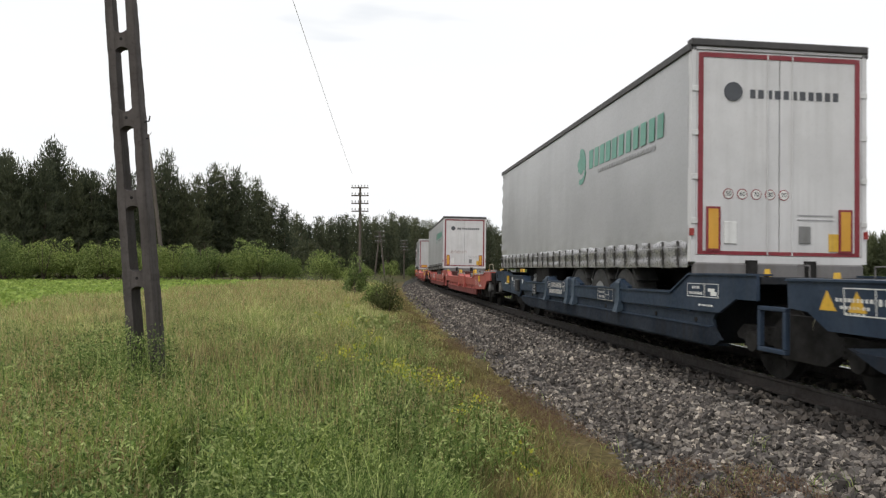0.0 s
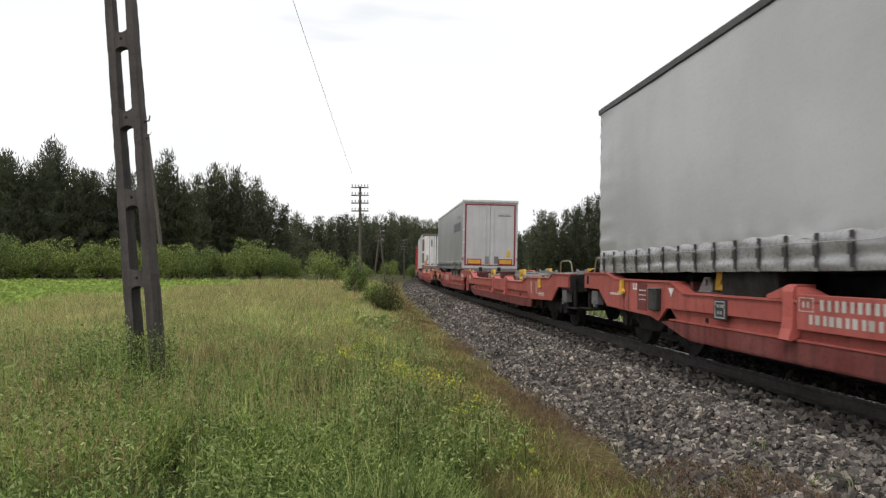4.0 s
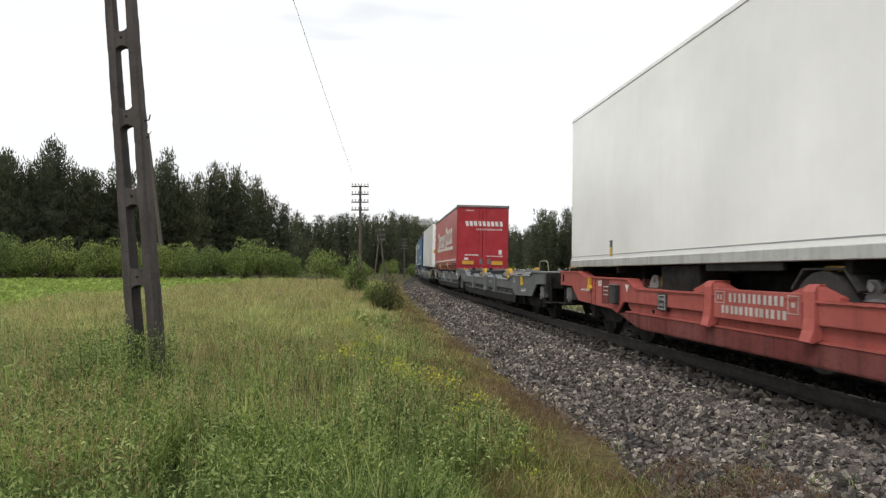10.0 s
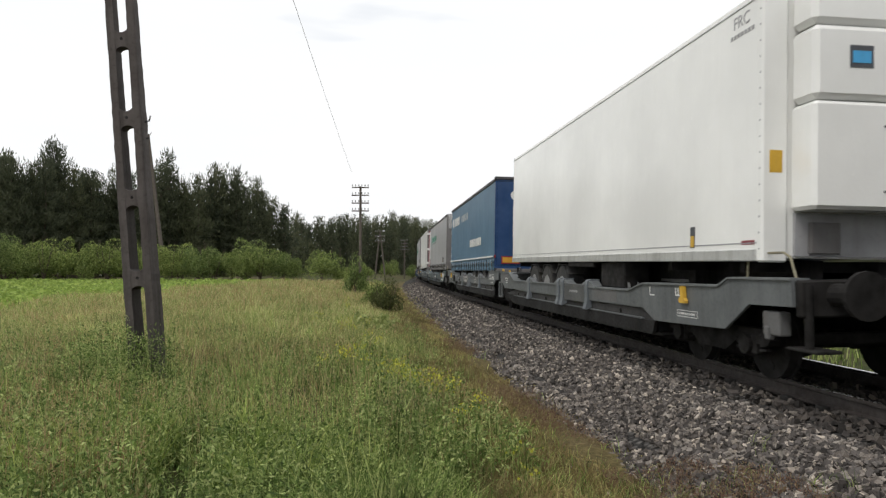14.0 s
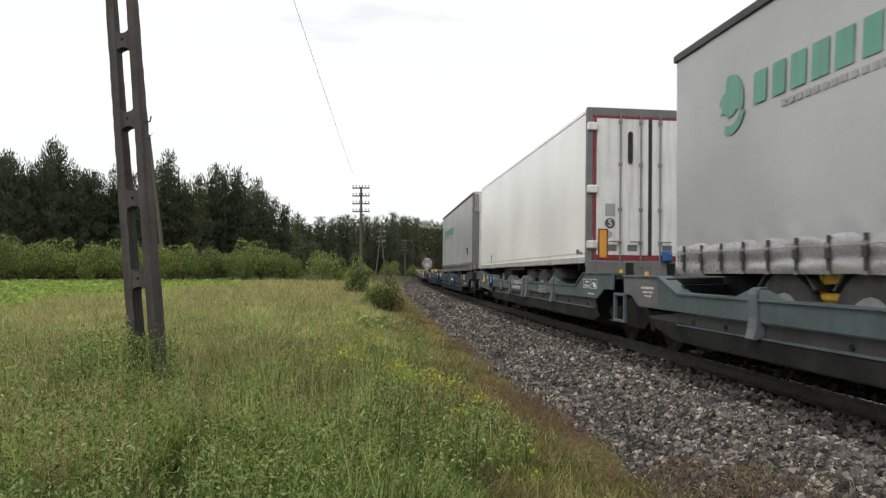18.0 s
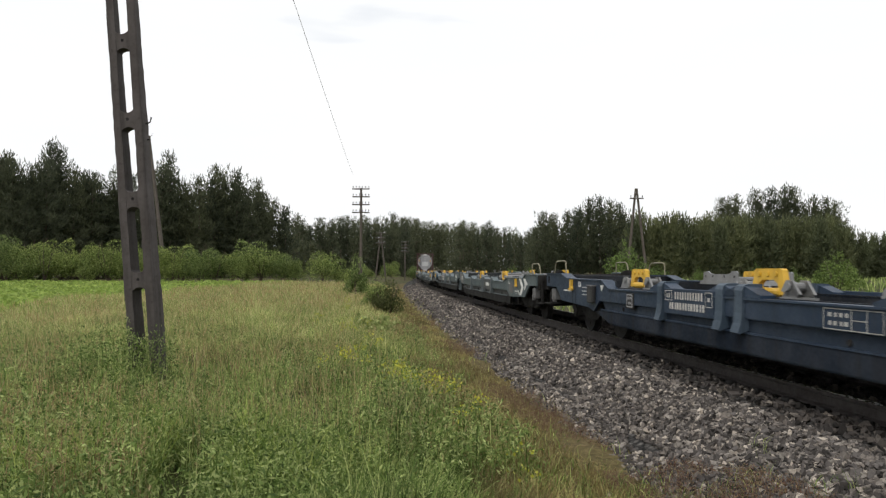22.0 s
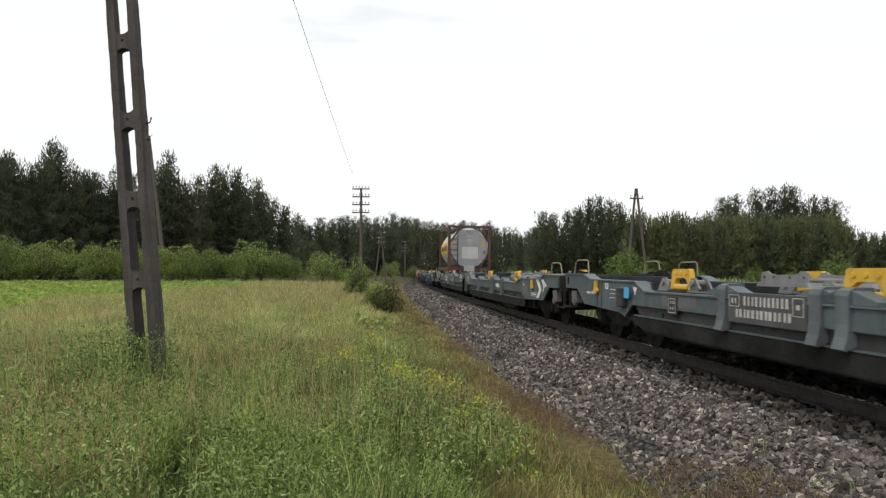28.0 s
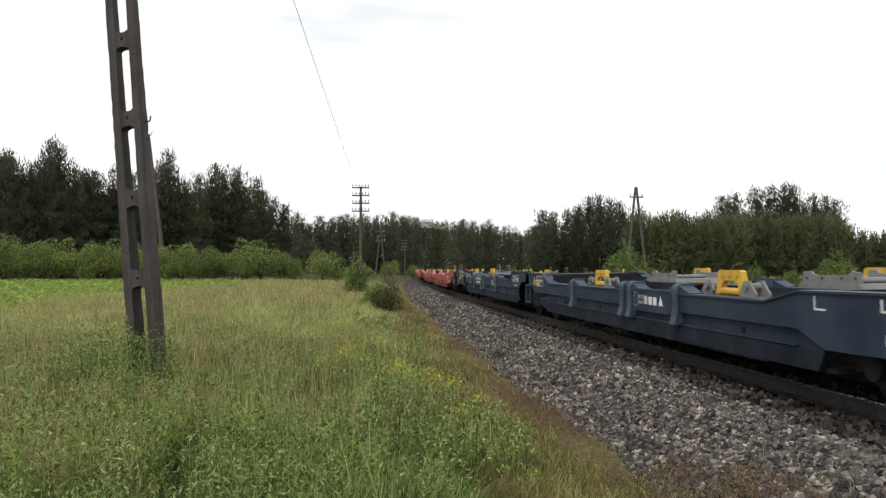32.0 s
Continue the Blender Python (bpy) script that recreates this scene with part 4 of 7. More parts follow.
def under_gear(t, nose, zb):
    """Chassis, axles, landing legs; the axles lie towards the rear."""
    def X(a):
        return TL_ - a if not nose else a  # a: metres from the nose
    def bx(a0, a1, *r):
        return (min(X(a0), X(a1)), max(X(a0), X(a1)), *r)
    part("chassis", boxes(bx(0.3, 13.4, 0.35, 0.5, zb - 0.42, zb - 0.02), bx(0.3, 13.4, -0.5, -0.35, zb - 0.42, zb - 0.02), *[bx(a, a + 0.1, -1.2, 1.2, zb - 0.16, zb - 0.03) for a in (0.5, 2.5, 4.5, 6.5, 8.5, 10.5, 12.5)]), M_STEEL_DK, t)
    for a in (8.2, 9.5, 10.8):
        for d in (1, -1):
            bm = rod(bmesh.new(), (X(a), d * 0.85, 0.78), (X(a), d * 1.22, 0.78), 0.5, seg=26)
            tyre = part("tyre", bm, M_BLACK, t)
            bm = rod(bmesh.new(), (X(a), d * 1.2, 0.78), (X(a), d * 1.228, 0.78), 0.27, seg=18)
            rod(bm, (X(a), d * 1.22, 0.78), (X(a), d * 1.26, 0.78), 0.09, seg=10)
            part("hub", bm, M_GALV, tyre)
            part("mudguard", prism(bmesh.new(), [(X(a) - 0.5, 1.08), (X(a) - 0.3, 1.29), (X(a) + 0.3, 1.29), (X(a) + 0.5, 1.08), (X(a) + 0.52, 1.1), (X(a) + 0.32, 1.31), (X(a) - 0.32, 1.31), (X(a) - 0.52, 1.1)], min(d * 0.85, d * 1.22), max(d * 0.85, d * 1.22)), M_BLACK, t)
    for d in (1, -1):
        part("landing_leg", boxes(bx(2.6, 2.78, d * 0.7 - 0.09, d * 0.7 + 0.09, 0.75, zb - 0.02), bx(2.55, 2.85, d * 0.7 - 0.15, d * 0.7 + 0.15, 0.7, 0.75), bev=0.01), M_STEEL_DK, t)
        part("storage_box", boxes(bx(4.4, 5.6, min(d * 0.75, d * 1.2), max(d * 0.75, d * 1.2), zb - 0.5, zb - 0.05), bev=0.02), M_STEEL_DK, t)
        part("grip_edge", boxes(bx(5.9, 7.6, min(d * 1.2, d * 1.26), max(d * 1.2, d * 1.26), zb - 0.14, zb - 0.02), bev=0.01), M_STEEL_DK, t)


def tail(t, x, zb, amber="upright"):
    """Bumper, lights and retro plates at a tail that leads the train."""
    part("underrun_bar", boxes((x - 0.02, x + 0.1, -1.22, 1.22, zb - 0.26, zb - 0.06), bev=0.02), M_DARKGREY, t)
    for d in (1, -1):
        part("tail_light", boxes((x + 0.11, x + 0.17, d * 0.98 - 0.2, d * 0.98 + 0.2, zb - 0.24, zb - 0.12), bev=0.01), M_GLASSRED, t)
        if amber == "upright":
            pl = part("retro_plate", boxes((x - 0.012, x, d * 0.96 - 0.1, d * 0.96 + 0.1, zb + 0.1, zb + 0.7)), M_REDMARK, t)
            part("amber_field", boxes((x - 0.016, x - 0.012, d * 0.96 - 0.07, d * 0.96 + 0.07, zb + 0.13, zb + 0.67)), M_ORANGE, pl)
        else:
            pl = part("retro_plate", boxes((x - 0.012, x, d * 0.72 - 0.32, d * 0.72 + 0.32, zb + 0.1, zb + 0.36)), M_REDMARK, t)
            part("amber_field", boxes((x - 0.016, x - 0.012, d * 0.72 - 0.28, d * 0.72 + 0.28, zb + 0.14, zb + 0.32)), M_ORANGE, pl)
        part("marker_lamp", boxes((x - 0.03, x + 0.02, d * 1.26 - 0.02, d * 1.26 + 0.03, zb + 0.3, zb + 0.4)), M_GLASSRED, t)


def curtain_panel(t, side, zb, zt, mat, nose, slack=0.012):
    """A hanging curtain: bulges a little, with pleats at its straps."""
    nx, nz = 110, 18
    V, F = [], []
    for i in range(nx + 1):
        x = 0.08 + (TL_ - 0.16) * i / nx
        for j in range(nz + 1):
            v = (j / nz) ** 1.5
            z = zb + 0.2 + (zt - 0.13 - zb - 0.2) * v
            n1 = noise.noise(Vector((x * 0.5, side, z * 0.7)))
            n2 = noise.noise(Vector((x * 2.4, side * 3, z * 0.35)))
            edge = math.exp(-((x - (0.3 if nose else TL_ - 0.3)) / 0.5) ** 2)
            crease = edge * 0.05 * math.sin(z * 17 + 3 * n1) + (0.03 * math.sin(x * 11.4) + 0.075 * noise.noise(Vector((x * 1.7, side * 5, z * 3.5))) + 0.04 * noise.noise(Vector((x * 4.5, side * 7, z * 6)))) * math.exp(-(v / 0.06) ** 2) * 0.4
            V.append((x, side * (TW + slack * (0.2 + n1) * math.sin(math.pi * min(1, v * 1.02)) + 0.005 * n2 + crease * 0.5), z))
    for i in range(nx):
        for j in range(nz):
            a = i * (nz + 1) + j
            b, c, d = a + nz + 1, a + nz + 2, a + 1
            F += [(a, b, c), (a, c, d)]
    ob = tri_mesh("curtain", V, F, mat, t)
    ob.data.polygons.foreach_set("use_smooth", [True] * len(F))
    return ob


def skirt_strip(t, side, zb, mat):
    """Loose lower hem of a curtain: two rolls with buckled folds."""
    nx, nz = 120, 11
    V, F = [], []
    for i in range(nx + 1):
        x = 0.1 + (TL_ - 0.2) * i / nx
        for j in range(nz + 1):
            v = j / nz
            roll = abs(math.sin(math.pi * (v / 0.36 if v < 0.36 else (v - 0.36) / 0.64))) * (0.014 if v < 0.36 else 0.018)
            n1 = noise.noise(Vector((x * 1.9, side * 4, v * 2.2)))
            n2 = noise.noise(Vector((x * 5.0, side * 9, v * 4.0)))
            V.append((x, side * (1.272 + roll + 0.018 * n1 + 0.012 * n2 if v < 0.99 else 1.262), zb - 0.13 + 0.4 * v + 0.012 * n1 * (1 - v)))
    for i in range(nx):
        for j in range(nz):
            a = i * (nz + 1) + j
            b, c, d = a + nz + 1, a + nz + 2, a + 1
            F += [(a, b, c), (a, c, d)]
    ob = tri_mesh("skirt", V, F, mat, t)
    ob.data.polygons.foreach_set("use_smooth", [True] * len(F))
    return ob


def curtain_trailer(label, zb, zt, curt, door, nose=False, frame_mat=M_REDMARK, straps=26, top_mat=M_ROOFEDGE, head=M_GREYDOOR, amber="upright", strap_mat=M_BLACK):
    t = thing("semi_trailer", label, "semi-trailer", "semi-trailers on the train")
    part("roof", prism(bmesh.new(), [(-TW, zt - 0.06), (-TW + 0.02, zt - 0.01), (-0.6, zt + 0.02), (0.6, zt + 0.02), (TW - 0.02, zt - 0.01), (TW, zt - 0.06)], 0.0, TL_, axis="x"), M_GREYMARK, t)
    for side in (1, -1):
        part("roof_rail", boxes((0, TL_, min(side * 1.2, side * 1.305), max(side * 1.2, side * 1.305), zt - 0.15, zt - 0.045), bev=0.01), top_mat, t)
        curtain_panel(t, side, zb, zt, curt, nose)
        part("side_rail", boxes((0.05, TL_ - 0.05, min(side * 1.1, side * 1.21), max(side * 1.1, side * 1.21), zb - 0.1, zb + 0.04), bev=0.01), M_SILVER, t)
        skirt_strip(t, side, zb, M_FOIL if curt is M_GREYCURT else (M_REDSKIRT if curt is M_REDCURT else curt))
        st = None
        part("customs_cord", pipe([(0.2 + 0.55 * i_, side * (1.326 + 0.002 * (i_ % 2)), zb + 0.145 + 0.006 * math.sin(i_ * 2.1)) for i_ in range(25)], 0.0045, 5), M_GREYMARK, t)
        for k in range(straps):
            x = 0.35 + (TL_ - 0.7) * k / (straps - 1)
            if st is None:
                bm = boxes((-0.025, 0.025, side * 1.300 - 0.006, side * 1.300 + 0.006, zb - 0.12, zb + 0.24), (-0.035, 0.035, side * 1.310 - 0.012, side * 1.310 + 0.012, zb + 0.02, zb + 0.12))
                st = part("strap", bm, strap_mat, t)
                st.location.x = x
                bk = part("buckle", boxes((-0.03, 0.03, side * 1.318 - 0.008, side * 1.318 + 0.008, zb + 0.12, zb + 0.17), (-0.03, 0.03, side * 1.306 - 0.006, side * 1.306 + 0.006, zb - 0.135, zb - 0.10)), M_GALV, st)
            else:
                o = st.copy()
                scene.collection.objects.link(o)
                o.location.x = x
                k_ = bk.copy()
                scene.collection.objects.link(k_)
                k_.parent = o
    # the leading end
    if nose:
        part("headboard", boxes((0.0, 0.06, -1.2, 1.2, zb - 0.05, zt - 0.85)), head, t)
        part("head_upper", boxes((-0.02, 0.06, -1.2, 1.2, zt - 0.85, zt - 0.06), bev=0.02), M_SILVER, t)
        for side in (1, -1):
            part("corner_post", boxes((-0.02, 0.12, min(side * 0.98, side * 1.27), max(side * 0.98, side * 1.27), zb - 0.1, zt - 0.06), bev=0.03), M_DARKGREY, t)
        part("service_panel", boxes((-0.10, 0.0, -0.4, 0.24, zb + 0.1, zb + 1.0), bev=0.02), M_DOORWHITE, t)
        part("cable_coil", pipe([(-0.14, -0.1 + 0.12 * math.cos(a_), zb + 0.6 + 0.12 * math.sin(a_)) for a_ in np.linspace(0, 6.28, 15)], 0.014), M_BLACK, t)
        part("notice", boxes((-0.005, 0.0, 0.72, 0.88, zb + 0.35, zb + 0.5), (-0.005, 0.0, 0.72, 0.88, zb + 0.53, zb + 0.68)), M_YELLOW, t)
        part("air_line", pipe([(-0.06, 0.95, zt - 1.1), (-0.12, 0.9, zt - 1.3), (-0.06, 0.93, zt - 1.7), (-0.1, 0.9, zb + 0.8)], 0.006), M_BLACK, t)
        part("notice", boxes((-0.106, -0.10, 0.0, 0.12, zb + 0.62, zb + 0.72)), M_LIGHTBLUE, t)
        e = TL_
        part("tail_wall", boxes((e - 0.05, e, -1.25, 1.25, zb - 0.05, zt - 0.06)), door, t)
    else:
        part("tail_frame", boxes((0, 0.1, -1.275, -1.21, zb - 0.05, zt - 0.05), (0, 0.1, 1.21, 1.275, zb - 0.05, zt - 0.05), (0, 0.1, -1.21, 1.21, zt - 0.13, zt - 0.05), (0, 0.1, -1.21, 1.21, zb - 0.06, zb + 0.04)), door if frame_mat is M_REDMARK else frame_mat, t)
        part("roof_cap", boxes((-0.03, 0.12, -1.29, 1.29, zt - 0.09, zt + 0.015), bev=0.015), top_mat, t)
        for d in (1, -1):
            dr = part("door", boxes((0.012, 0.06, min(d * 0.008, d * 1.205), max(d * 0.008, d * 1.205), zb + 0.045, zt - 0.14), bev=0.006), door, t)
            part("locking_bar", pipe([(0.0, d * 0.18, zb + 0.05), (0.0, d * 0.18, zt - 0.16)], 0.010), door, dr)
            if frame_mat is M_REDMARK:
                part("tape", boxes((0.004, 0.011, d * 1.14 - 0.035, d * 1.14 + 0.035, zb + 0.05, zt - 0.17), (0.004, 0.0115, min(0, d * 1.105), max(0, d * 1.105), zt - 0.23, zt - 0.165), (0.004, 0.0115, min(0, d * 1.105), max(0, d * 1.105), zb + 0.05, zb + 0.1)), M_REDMARK, dr)
            for z in (0.5, 1.1, 1.7, 2.3):
                part("hinge", boxes((-0.012, 0.012, d * 1.23 - 0.05, d * 1.23 + 0.04, zb + z - 0.04, zb + z + 0.04), bev=0.006), M_SILVER if frame_mat is M_REDMARK else frame_mat, dr)
        tail(t, 0.0, zb, amber)
        part("front_wall", boxes((TL_ - 0.06, TL_, -1.25, 1.25, zb - 0.05, zt - 0.06)), M_DARKGREY, t)
    part("floor", boxes((0.05, TL_ - 0.05, -1.2, 1.2, zb - 0.08, zb + 0.02)), M_STEEL_DK, t)
    under_gear(t, nose, zb)
    return t


def globe_mark(t, y, z, r):
    return part("emblem", rod(bmesh.new(), (-0.004, y, z), (0.012, y, z), r, seg=24), M_DARKMARK, t)


def speed_signs(t, zb):
    for i, n in enumerate(("50", "60", "70", "80", "90")):
        y = 0.74 - 0.2 * i
        disc_marks(t, 0.012, [(y, zb + 0.88)], 0.075, M_REDMARK, "speed_sign")
        disc_marks(t, 0.008, [(y, zb + 0.88)], 0.062, M_WHITEMARK, "speed_sign")
        words(t, n, Matrix(((0, 0, -1, 0.003), (-1, 0, 0, y), (0, 1, 0, zb + 0.88), (0, 0, 0, 1))), 0.085, M_DARKMARK, "speed_number")


def side_emblem(t, x, z, mat):
    """Round emblem printed on the curtain: a broken globe with an open lower edge and a crescent under it."""
    rnd = random.Random(6)
    bm = bmesh.new()
    o = []
    for k in range(28):
        u = 2 * math.pi * k / 28
        r = 0.33 if math.cos(u) < 0.35 else 0.27 + rnd.uniform(-0.09, 0.04)
        if math.sin(u) < -0.55:
            r = 0.2 + rnd.uniform(-0.06, 0.02)
        o.append((x + 0.9 * r * math.cos(u), z + r * math.sin(u)))
    prism(bm, o, 1.2865, 1.2905)
    arc = [radians(205 + 10 * k) for k in range(10)]
    prism(bm, [(x + 0.35 * math.cos(u), z + 0.4 * math.sin(u)) for u in arc] + [(x + 0.27 * math.cos(u), z + 0.29 * math.sin(u)) for u in reversed(arc)], 1.2865, 1.2905)
    return part("emblem", bm, mat, t, "green round emblem with broken edges")


def silver_trailer(nose, zb, zt, label, side_mark=M_GREENMARK, strong=True):
    t = curtain_trailer(label, zb, zt, M_GREYCURT, M_GREYDOOR, nose=nose, head=M_PALEBLUE if strong else M_GREYDOOR)
    xs = (0.9, 4.5) if not nose else (7.5, 11.4)
    bm = letter_blocks(bmesh.new(), xs[0], xs[1], 1.2865, zb + 1.8, zb + 2.16, 11, slant=-0.06, seed=4, bold=0.68)
    part("lettering", bm, side_mark, t, "green name on the curtain, drawn as blocks")
    side_emblem(t, xs[1] + 0.4, zb + 1.95, side_mark)
    part("lettering", letter_blocks(bmesh.new(), xs[0] + 0.3, xs[1] - 0.6, 1.2865, zb + 1.66, zb + 1.73, 22, seed=5), M_GREYMARK, t)
    if not nose:
        part("lettering", letter_blocks(bmesh.new(), -0.86, 0.48, 0.011, zb + 2.2, zb + 2.32, 11, seed=7, face="end"), M_DARKMARK, t)
        globe_mark(t, 0.68, zb + 2.28, 0.13)
        speed_signs(t, zb)
        part("placard", boxes((0.0, 0.012, -0.86, -0.72, zb + 0.12, zb + 0.36)), M_YELLOW, t)
        part("vent_cover", boxes((-0.004, 0.012, 0.62, 0.8, zb + 0.2, zb + 0.5), bev=0.004), M_DOORWHITE, t)
        part("vent_cover", boxes((-0.004, 0.012, -0.45, -0.28, zb + 0.22, zb + 0.46), bev=0.004), M_GALV, t)
        part("lettering", boxes((0.004, 0.0115, -0.78, -0.26, zb + 0.6, zb + 0.62), (0.004, 0.0115, -0.78, -0.26, zb + 0.54, zb + 0.555)), M_GREYMARK, t)
    else:
        px_, pz_ = (1.66, zb + 0.3) if strong else (1.36, zb + 0.56)
        pk = part("placard", boxes((px_, px_ + 0.14, 1.29, 1.326, pz_, pz_ + 0.3)), M_DARKMARK, t)
        part("placard_field", boxes((px_ + 0.015, px_ + 0.125, 1.326, 1.328, pz_ + 0.015, pz_ + 0.17)), M_YELLOW, pk)
        if strong:
            part("plate", boxes((px_ + 0.24, px_ + 0.36, 1.29, 1.326, pz_, pz_ + 0.28)), M_GREYMARK, t)
    return t


def reefer(label, zb, zt, nose=False):
    """White insulated box; tail with bars and stainless fittings, or nose with its cooling unit."""
    t = thing("semi_trailer", label, "semi-trailer", "semi-trailers on the train")
    px_ = 1.62 if nose else 10.85
    bm = boxes((0.1, TL_ - 0.02, -TW, TW, zb, zt), bev=0.025)
    part("box_body", bm, M_WHITEBOX, t)
    for d in (1, -1):
        part("top_rail", boxes((0.1, TL_ - 0.02, min(d * 1.27, d * 1.285), max(d * 1.27, d * 1.285), zt - 0.09, zt - 0.075)), M_SILVER, t)
        part("side_rail", boxes((0.1, TL_ - 0.02, min(d * 1.25, d * 1.29), max(d * 1.25, d * 1.29), zb - 0.04, zb + 0.1), bev=0.01), M_SILVER, t)
        part("seam", boxes((0.12, TL_ - 0.05, min(d * 1.27, d * 1.279), max(d * 1.27, d * 1.279), zb + 0.16, zb + 0.175)), M_GREYMARK, t)
        part("marking", boxes((0.16, 0.44, min(d * 1.275, d * 1.279), max(d * 1.275, d * 1.279), zb + 0.15, zb + 0.2)), M_REDMARK, t) if nose else part("marking", boxes((0.35, 0.75, min(d * 1.275, d * 1.279), max(d * 1.275, d * 1.279), zb + 0.15, zb + 0.2), (0.55, 0.75, min(d * 1.275, d * 1.279), max(d * 1.275, d * 1.279), zb + 0.2, zb + 0.25)), M_DARKMARK, t)
        pk = part("placard", boxes((px_, px_ + 0.13, min(d * 1.276, d * 1.281), max(d * 1.276, d * 1.281), zb + 0.14, zb + 0.42)), M_DARKMARK, t)
        part("placard_field", boxes((px_ + 0.01, px_ + 0.12, min(d * 1.281, d * 1.283), max(d * 1.281, d * 1.283), zb + 0.15, zb + 0.3)), M_YELLOW, pk)
    if not nose:
        part("tail_frame", boxes((0, 0.12, -1.29, -1.17, zb - 0.1, zt + 0.01), (0, 0.12, 1.17, 1.29, zb - 0.1, zt + 0.01), (0, 0.12, -1.17, 1.17, zt - 0.16, zt + 0.01), bev=0.01), M_DARKGREY, t)
        part("sill_beam", boxes((-0.03, 0.14, -1.27, 1.27, zb - 0.28, zb + 0.02), bev=0.02), M_DARKGREY, t)
        for tp in ((1.11, 1.165, zb + 0.04, zt - 0.16), (-1.165, -1.11, zb + 0.04, zt - 0.16), (-1.11, 1.11, zt - 0.2, zt - 0.16), (-1.1, 1.1, zb + 0.03, zb + 0.13)):
            part("tape", boxes((-0.004, 0, *tp)), M_REDMARK, t)
        for d in (1, -1):
            dr = part("door", boxes((0.0, 0.08, min(d * 0.015, d * 1.1), max(d * 0.015, d * 1.1), zb + 0.13, zt - 0.2), bev=0.01), M_DOORWHITE, t)
            for y in (0.2, 0.62):
                part("locking_bar", pipe([(-0.03, d * y, zb - 0.1), (-0.03, d * y, zt - 0.1)], 0.017, 8), M_GALV, dr)
                for z in (0.35, 1.0, 1.9, 2.75):
                    part("bar_bracket", boxes((-0.045, 0.0, d * y - 0.035, d * y + 0.035, zb + z, zb + z + 0.07), bev=0.006), M_GALV, dr)
                part("handle", pipe([(-0.05, d * y, zb + 0.4), (-0.06, d * y + d * 0.22, zb + 0.4)], 0.014), M_GALV, dr)
                part("handle_pocket", boxes((-0.012, 0, d * (y + 0.16) - 0.1, d * (y + 0.16) + 0.1, zb + 0.22, zb + 0.34), bev=0.006), M_DARKGREY, dr)
            for z in (0.25, 1.35, 2.6):
                part("hinge", boxes((-0.05, 0.02, min(d * 1.08, d * 1.3), max(d * 1.08, d * 1.3), zb + z, zb + z + 0.16), bev=0.02), M_DOORWHITE, dr)
        part("gasket", boxes((-0.012, 0.02, -0.035, 0.035, zb + 0.13, zt - 0.2)), M_BLACK, t)
        part("vent_slot", boxes((-0.016, 0.0, 0.37, 0.46, zb + 1.95, zb + 2.6), bev=0.03), M_BLACK, t)
        part("plate", boxes((-0.006, 0.0, 0.72, 0.92, zb + 0.9, zb + 1.15)), M_GREYMARK, t)
        disc_marks(t, 0.0, [(0.82, zb + 0.76)], 0.105, M_DARKMARK, "s_sign")
        disc_marks(t, -0.004, [(0.82, zb + 0.76)], 0.098, M_DARKMARK, "s_sign")
        words(t, "S", Matrix(((0, 0, -1, -0.009), (-1, 0, 0, 0.82), (0, 1, 0, zb + 0.76), (0, 0, 0, 1))), 0.19, M_WHITEMARK, "sign_letter")
        disc_marks(t, 0.0, [(0.84, zb + 0.54)], 0.075, M_GREYMARK, "disc_sign")
        part("placard", boxes((-0.006, 0.0, -0.84, -0.7, zb + 0.72, zb + 0.98)), M_YELLOW, t)
        part("plastic_canister", boxes((-0.16, -0.02, -0.42, -0.22, zb + 0.0, zb + 0.24), bev=0.04), M_BLUECAN, t)
        tail(t, 0.0, zb - 0.05)
    else:
        for d in (1, -1):
            part("nose_frame", boxes((0.0, 0.12, min(d * 0.98, d * 1.285), max(d * 0.98, d * 1.285), zb - 0.05, zt + 0.005), bev=0.02), M_WHITEBOX, t)
        part("nose_wall", boxes((0.03, 0.1, -0.98, 0.98, zb, zt)), M_WHITEBOX, t)
        cu = part("cooling_unit", boxes((-0.42, 0.02, -0.95, 0.95, zt - 1.34, zt - 0.54), bev=0.06), M_WHITEBOX, t, "white cooling unit")
        part("top_cowl", boxes((-0.4, 0.02, -0.95, 0.95, zt - 0.52, zt - 0.06), bev=0.06), M_WHITEBOX, cu)
        for d in (1, -1):
            part("lower_cowl", boxes((-0.42, 0.02, min(d * 0.012, d * 0.95), max(d * 0.012, d * 0.95), zt - 2.52, zt - 1.36), bev=0.04), M_WHITEBOX, cu)
            part("cowl_stud", rod(bmesh.new(), (-0.426, d * 0.14, zt - 1.62), (-0.42, d * 0.14, zt - 1.62), 0.016, seg=8), M_DARKGREY, cu)
            part("cowl_stud", rod(bmesh.new(), (-0.426, d * 0.14, zt - 2.32), (-0.42, d * 0.14, zt - 2.32), 0.016, seg=8), M_DARKGREY, cu)
        part("badge", boxes((-0.426, -0.42, 0.28, 0.55, zt - 1.0, zt - 0.76)), M_DARKMARK, cu)
        part("badge_field", boxes((-0.43, -0.426, 0.31, 0.52, zt - 0.95, zt - 0.82)), M_LIGHTBLUE, cu)
        part("nose_recess", boxes((-0.02, 0.03, -0.9, 0.9, zb + 0.02, zb + 0.5)), M_GREYMARK, t)
        part("service_box", boxes((-0.08, 0.03, 0.4, 0.75, zb + 0.05, zb + 0.4), bev=0.01), M_DARKGREY, t)
        part("placard", boxes((-0.004, 0.0, 1.05, 1.2, zb + 0.95, zb + 1.2)), M_YELLOW, t)
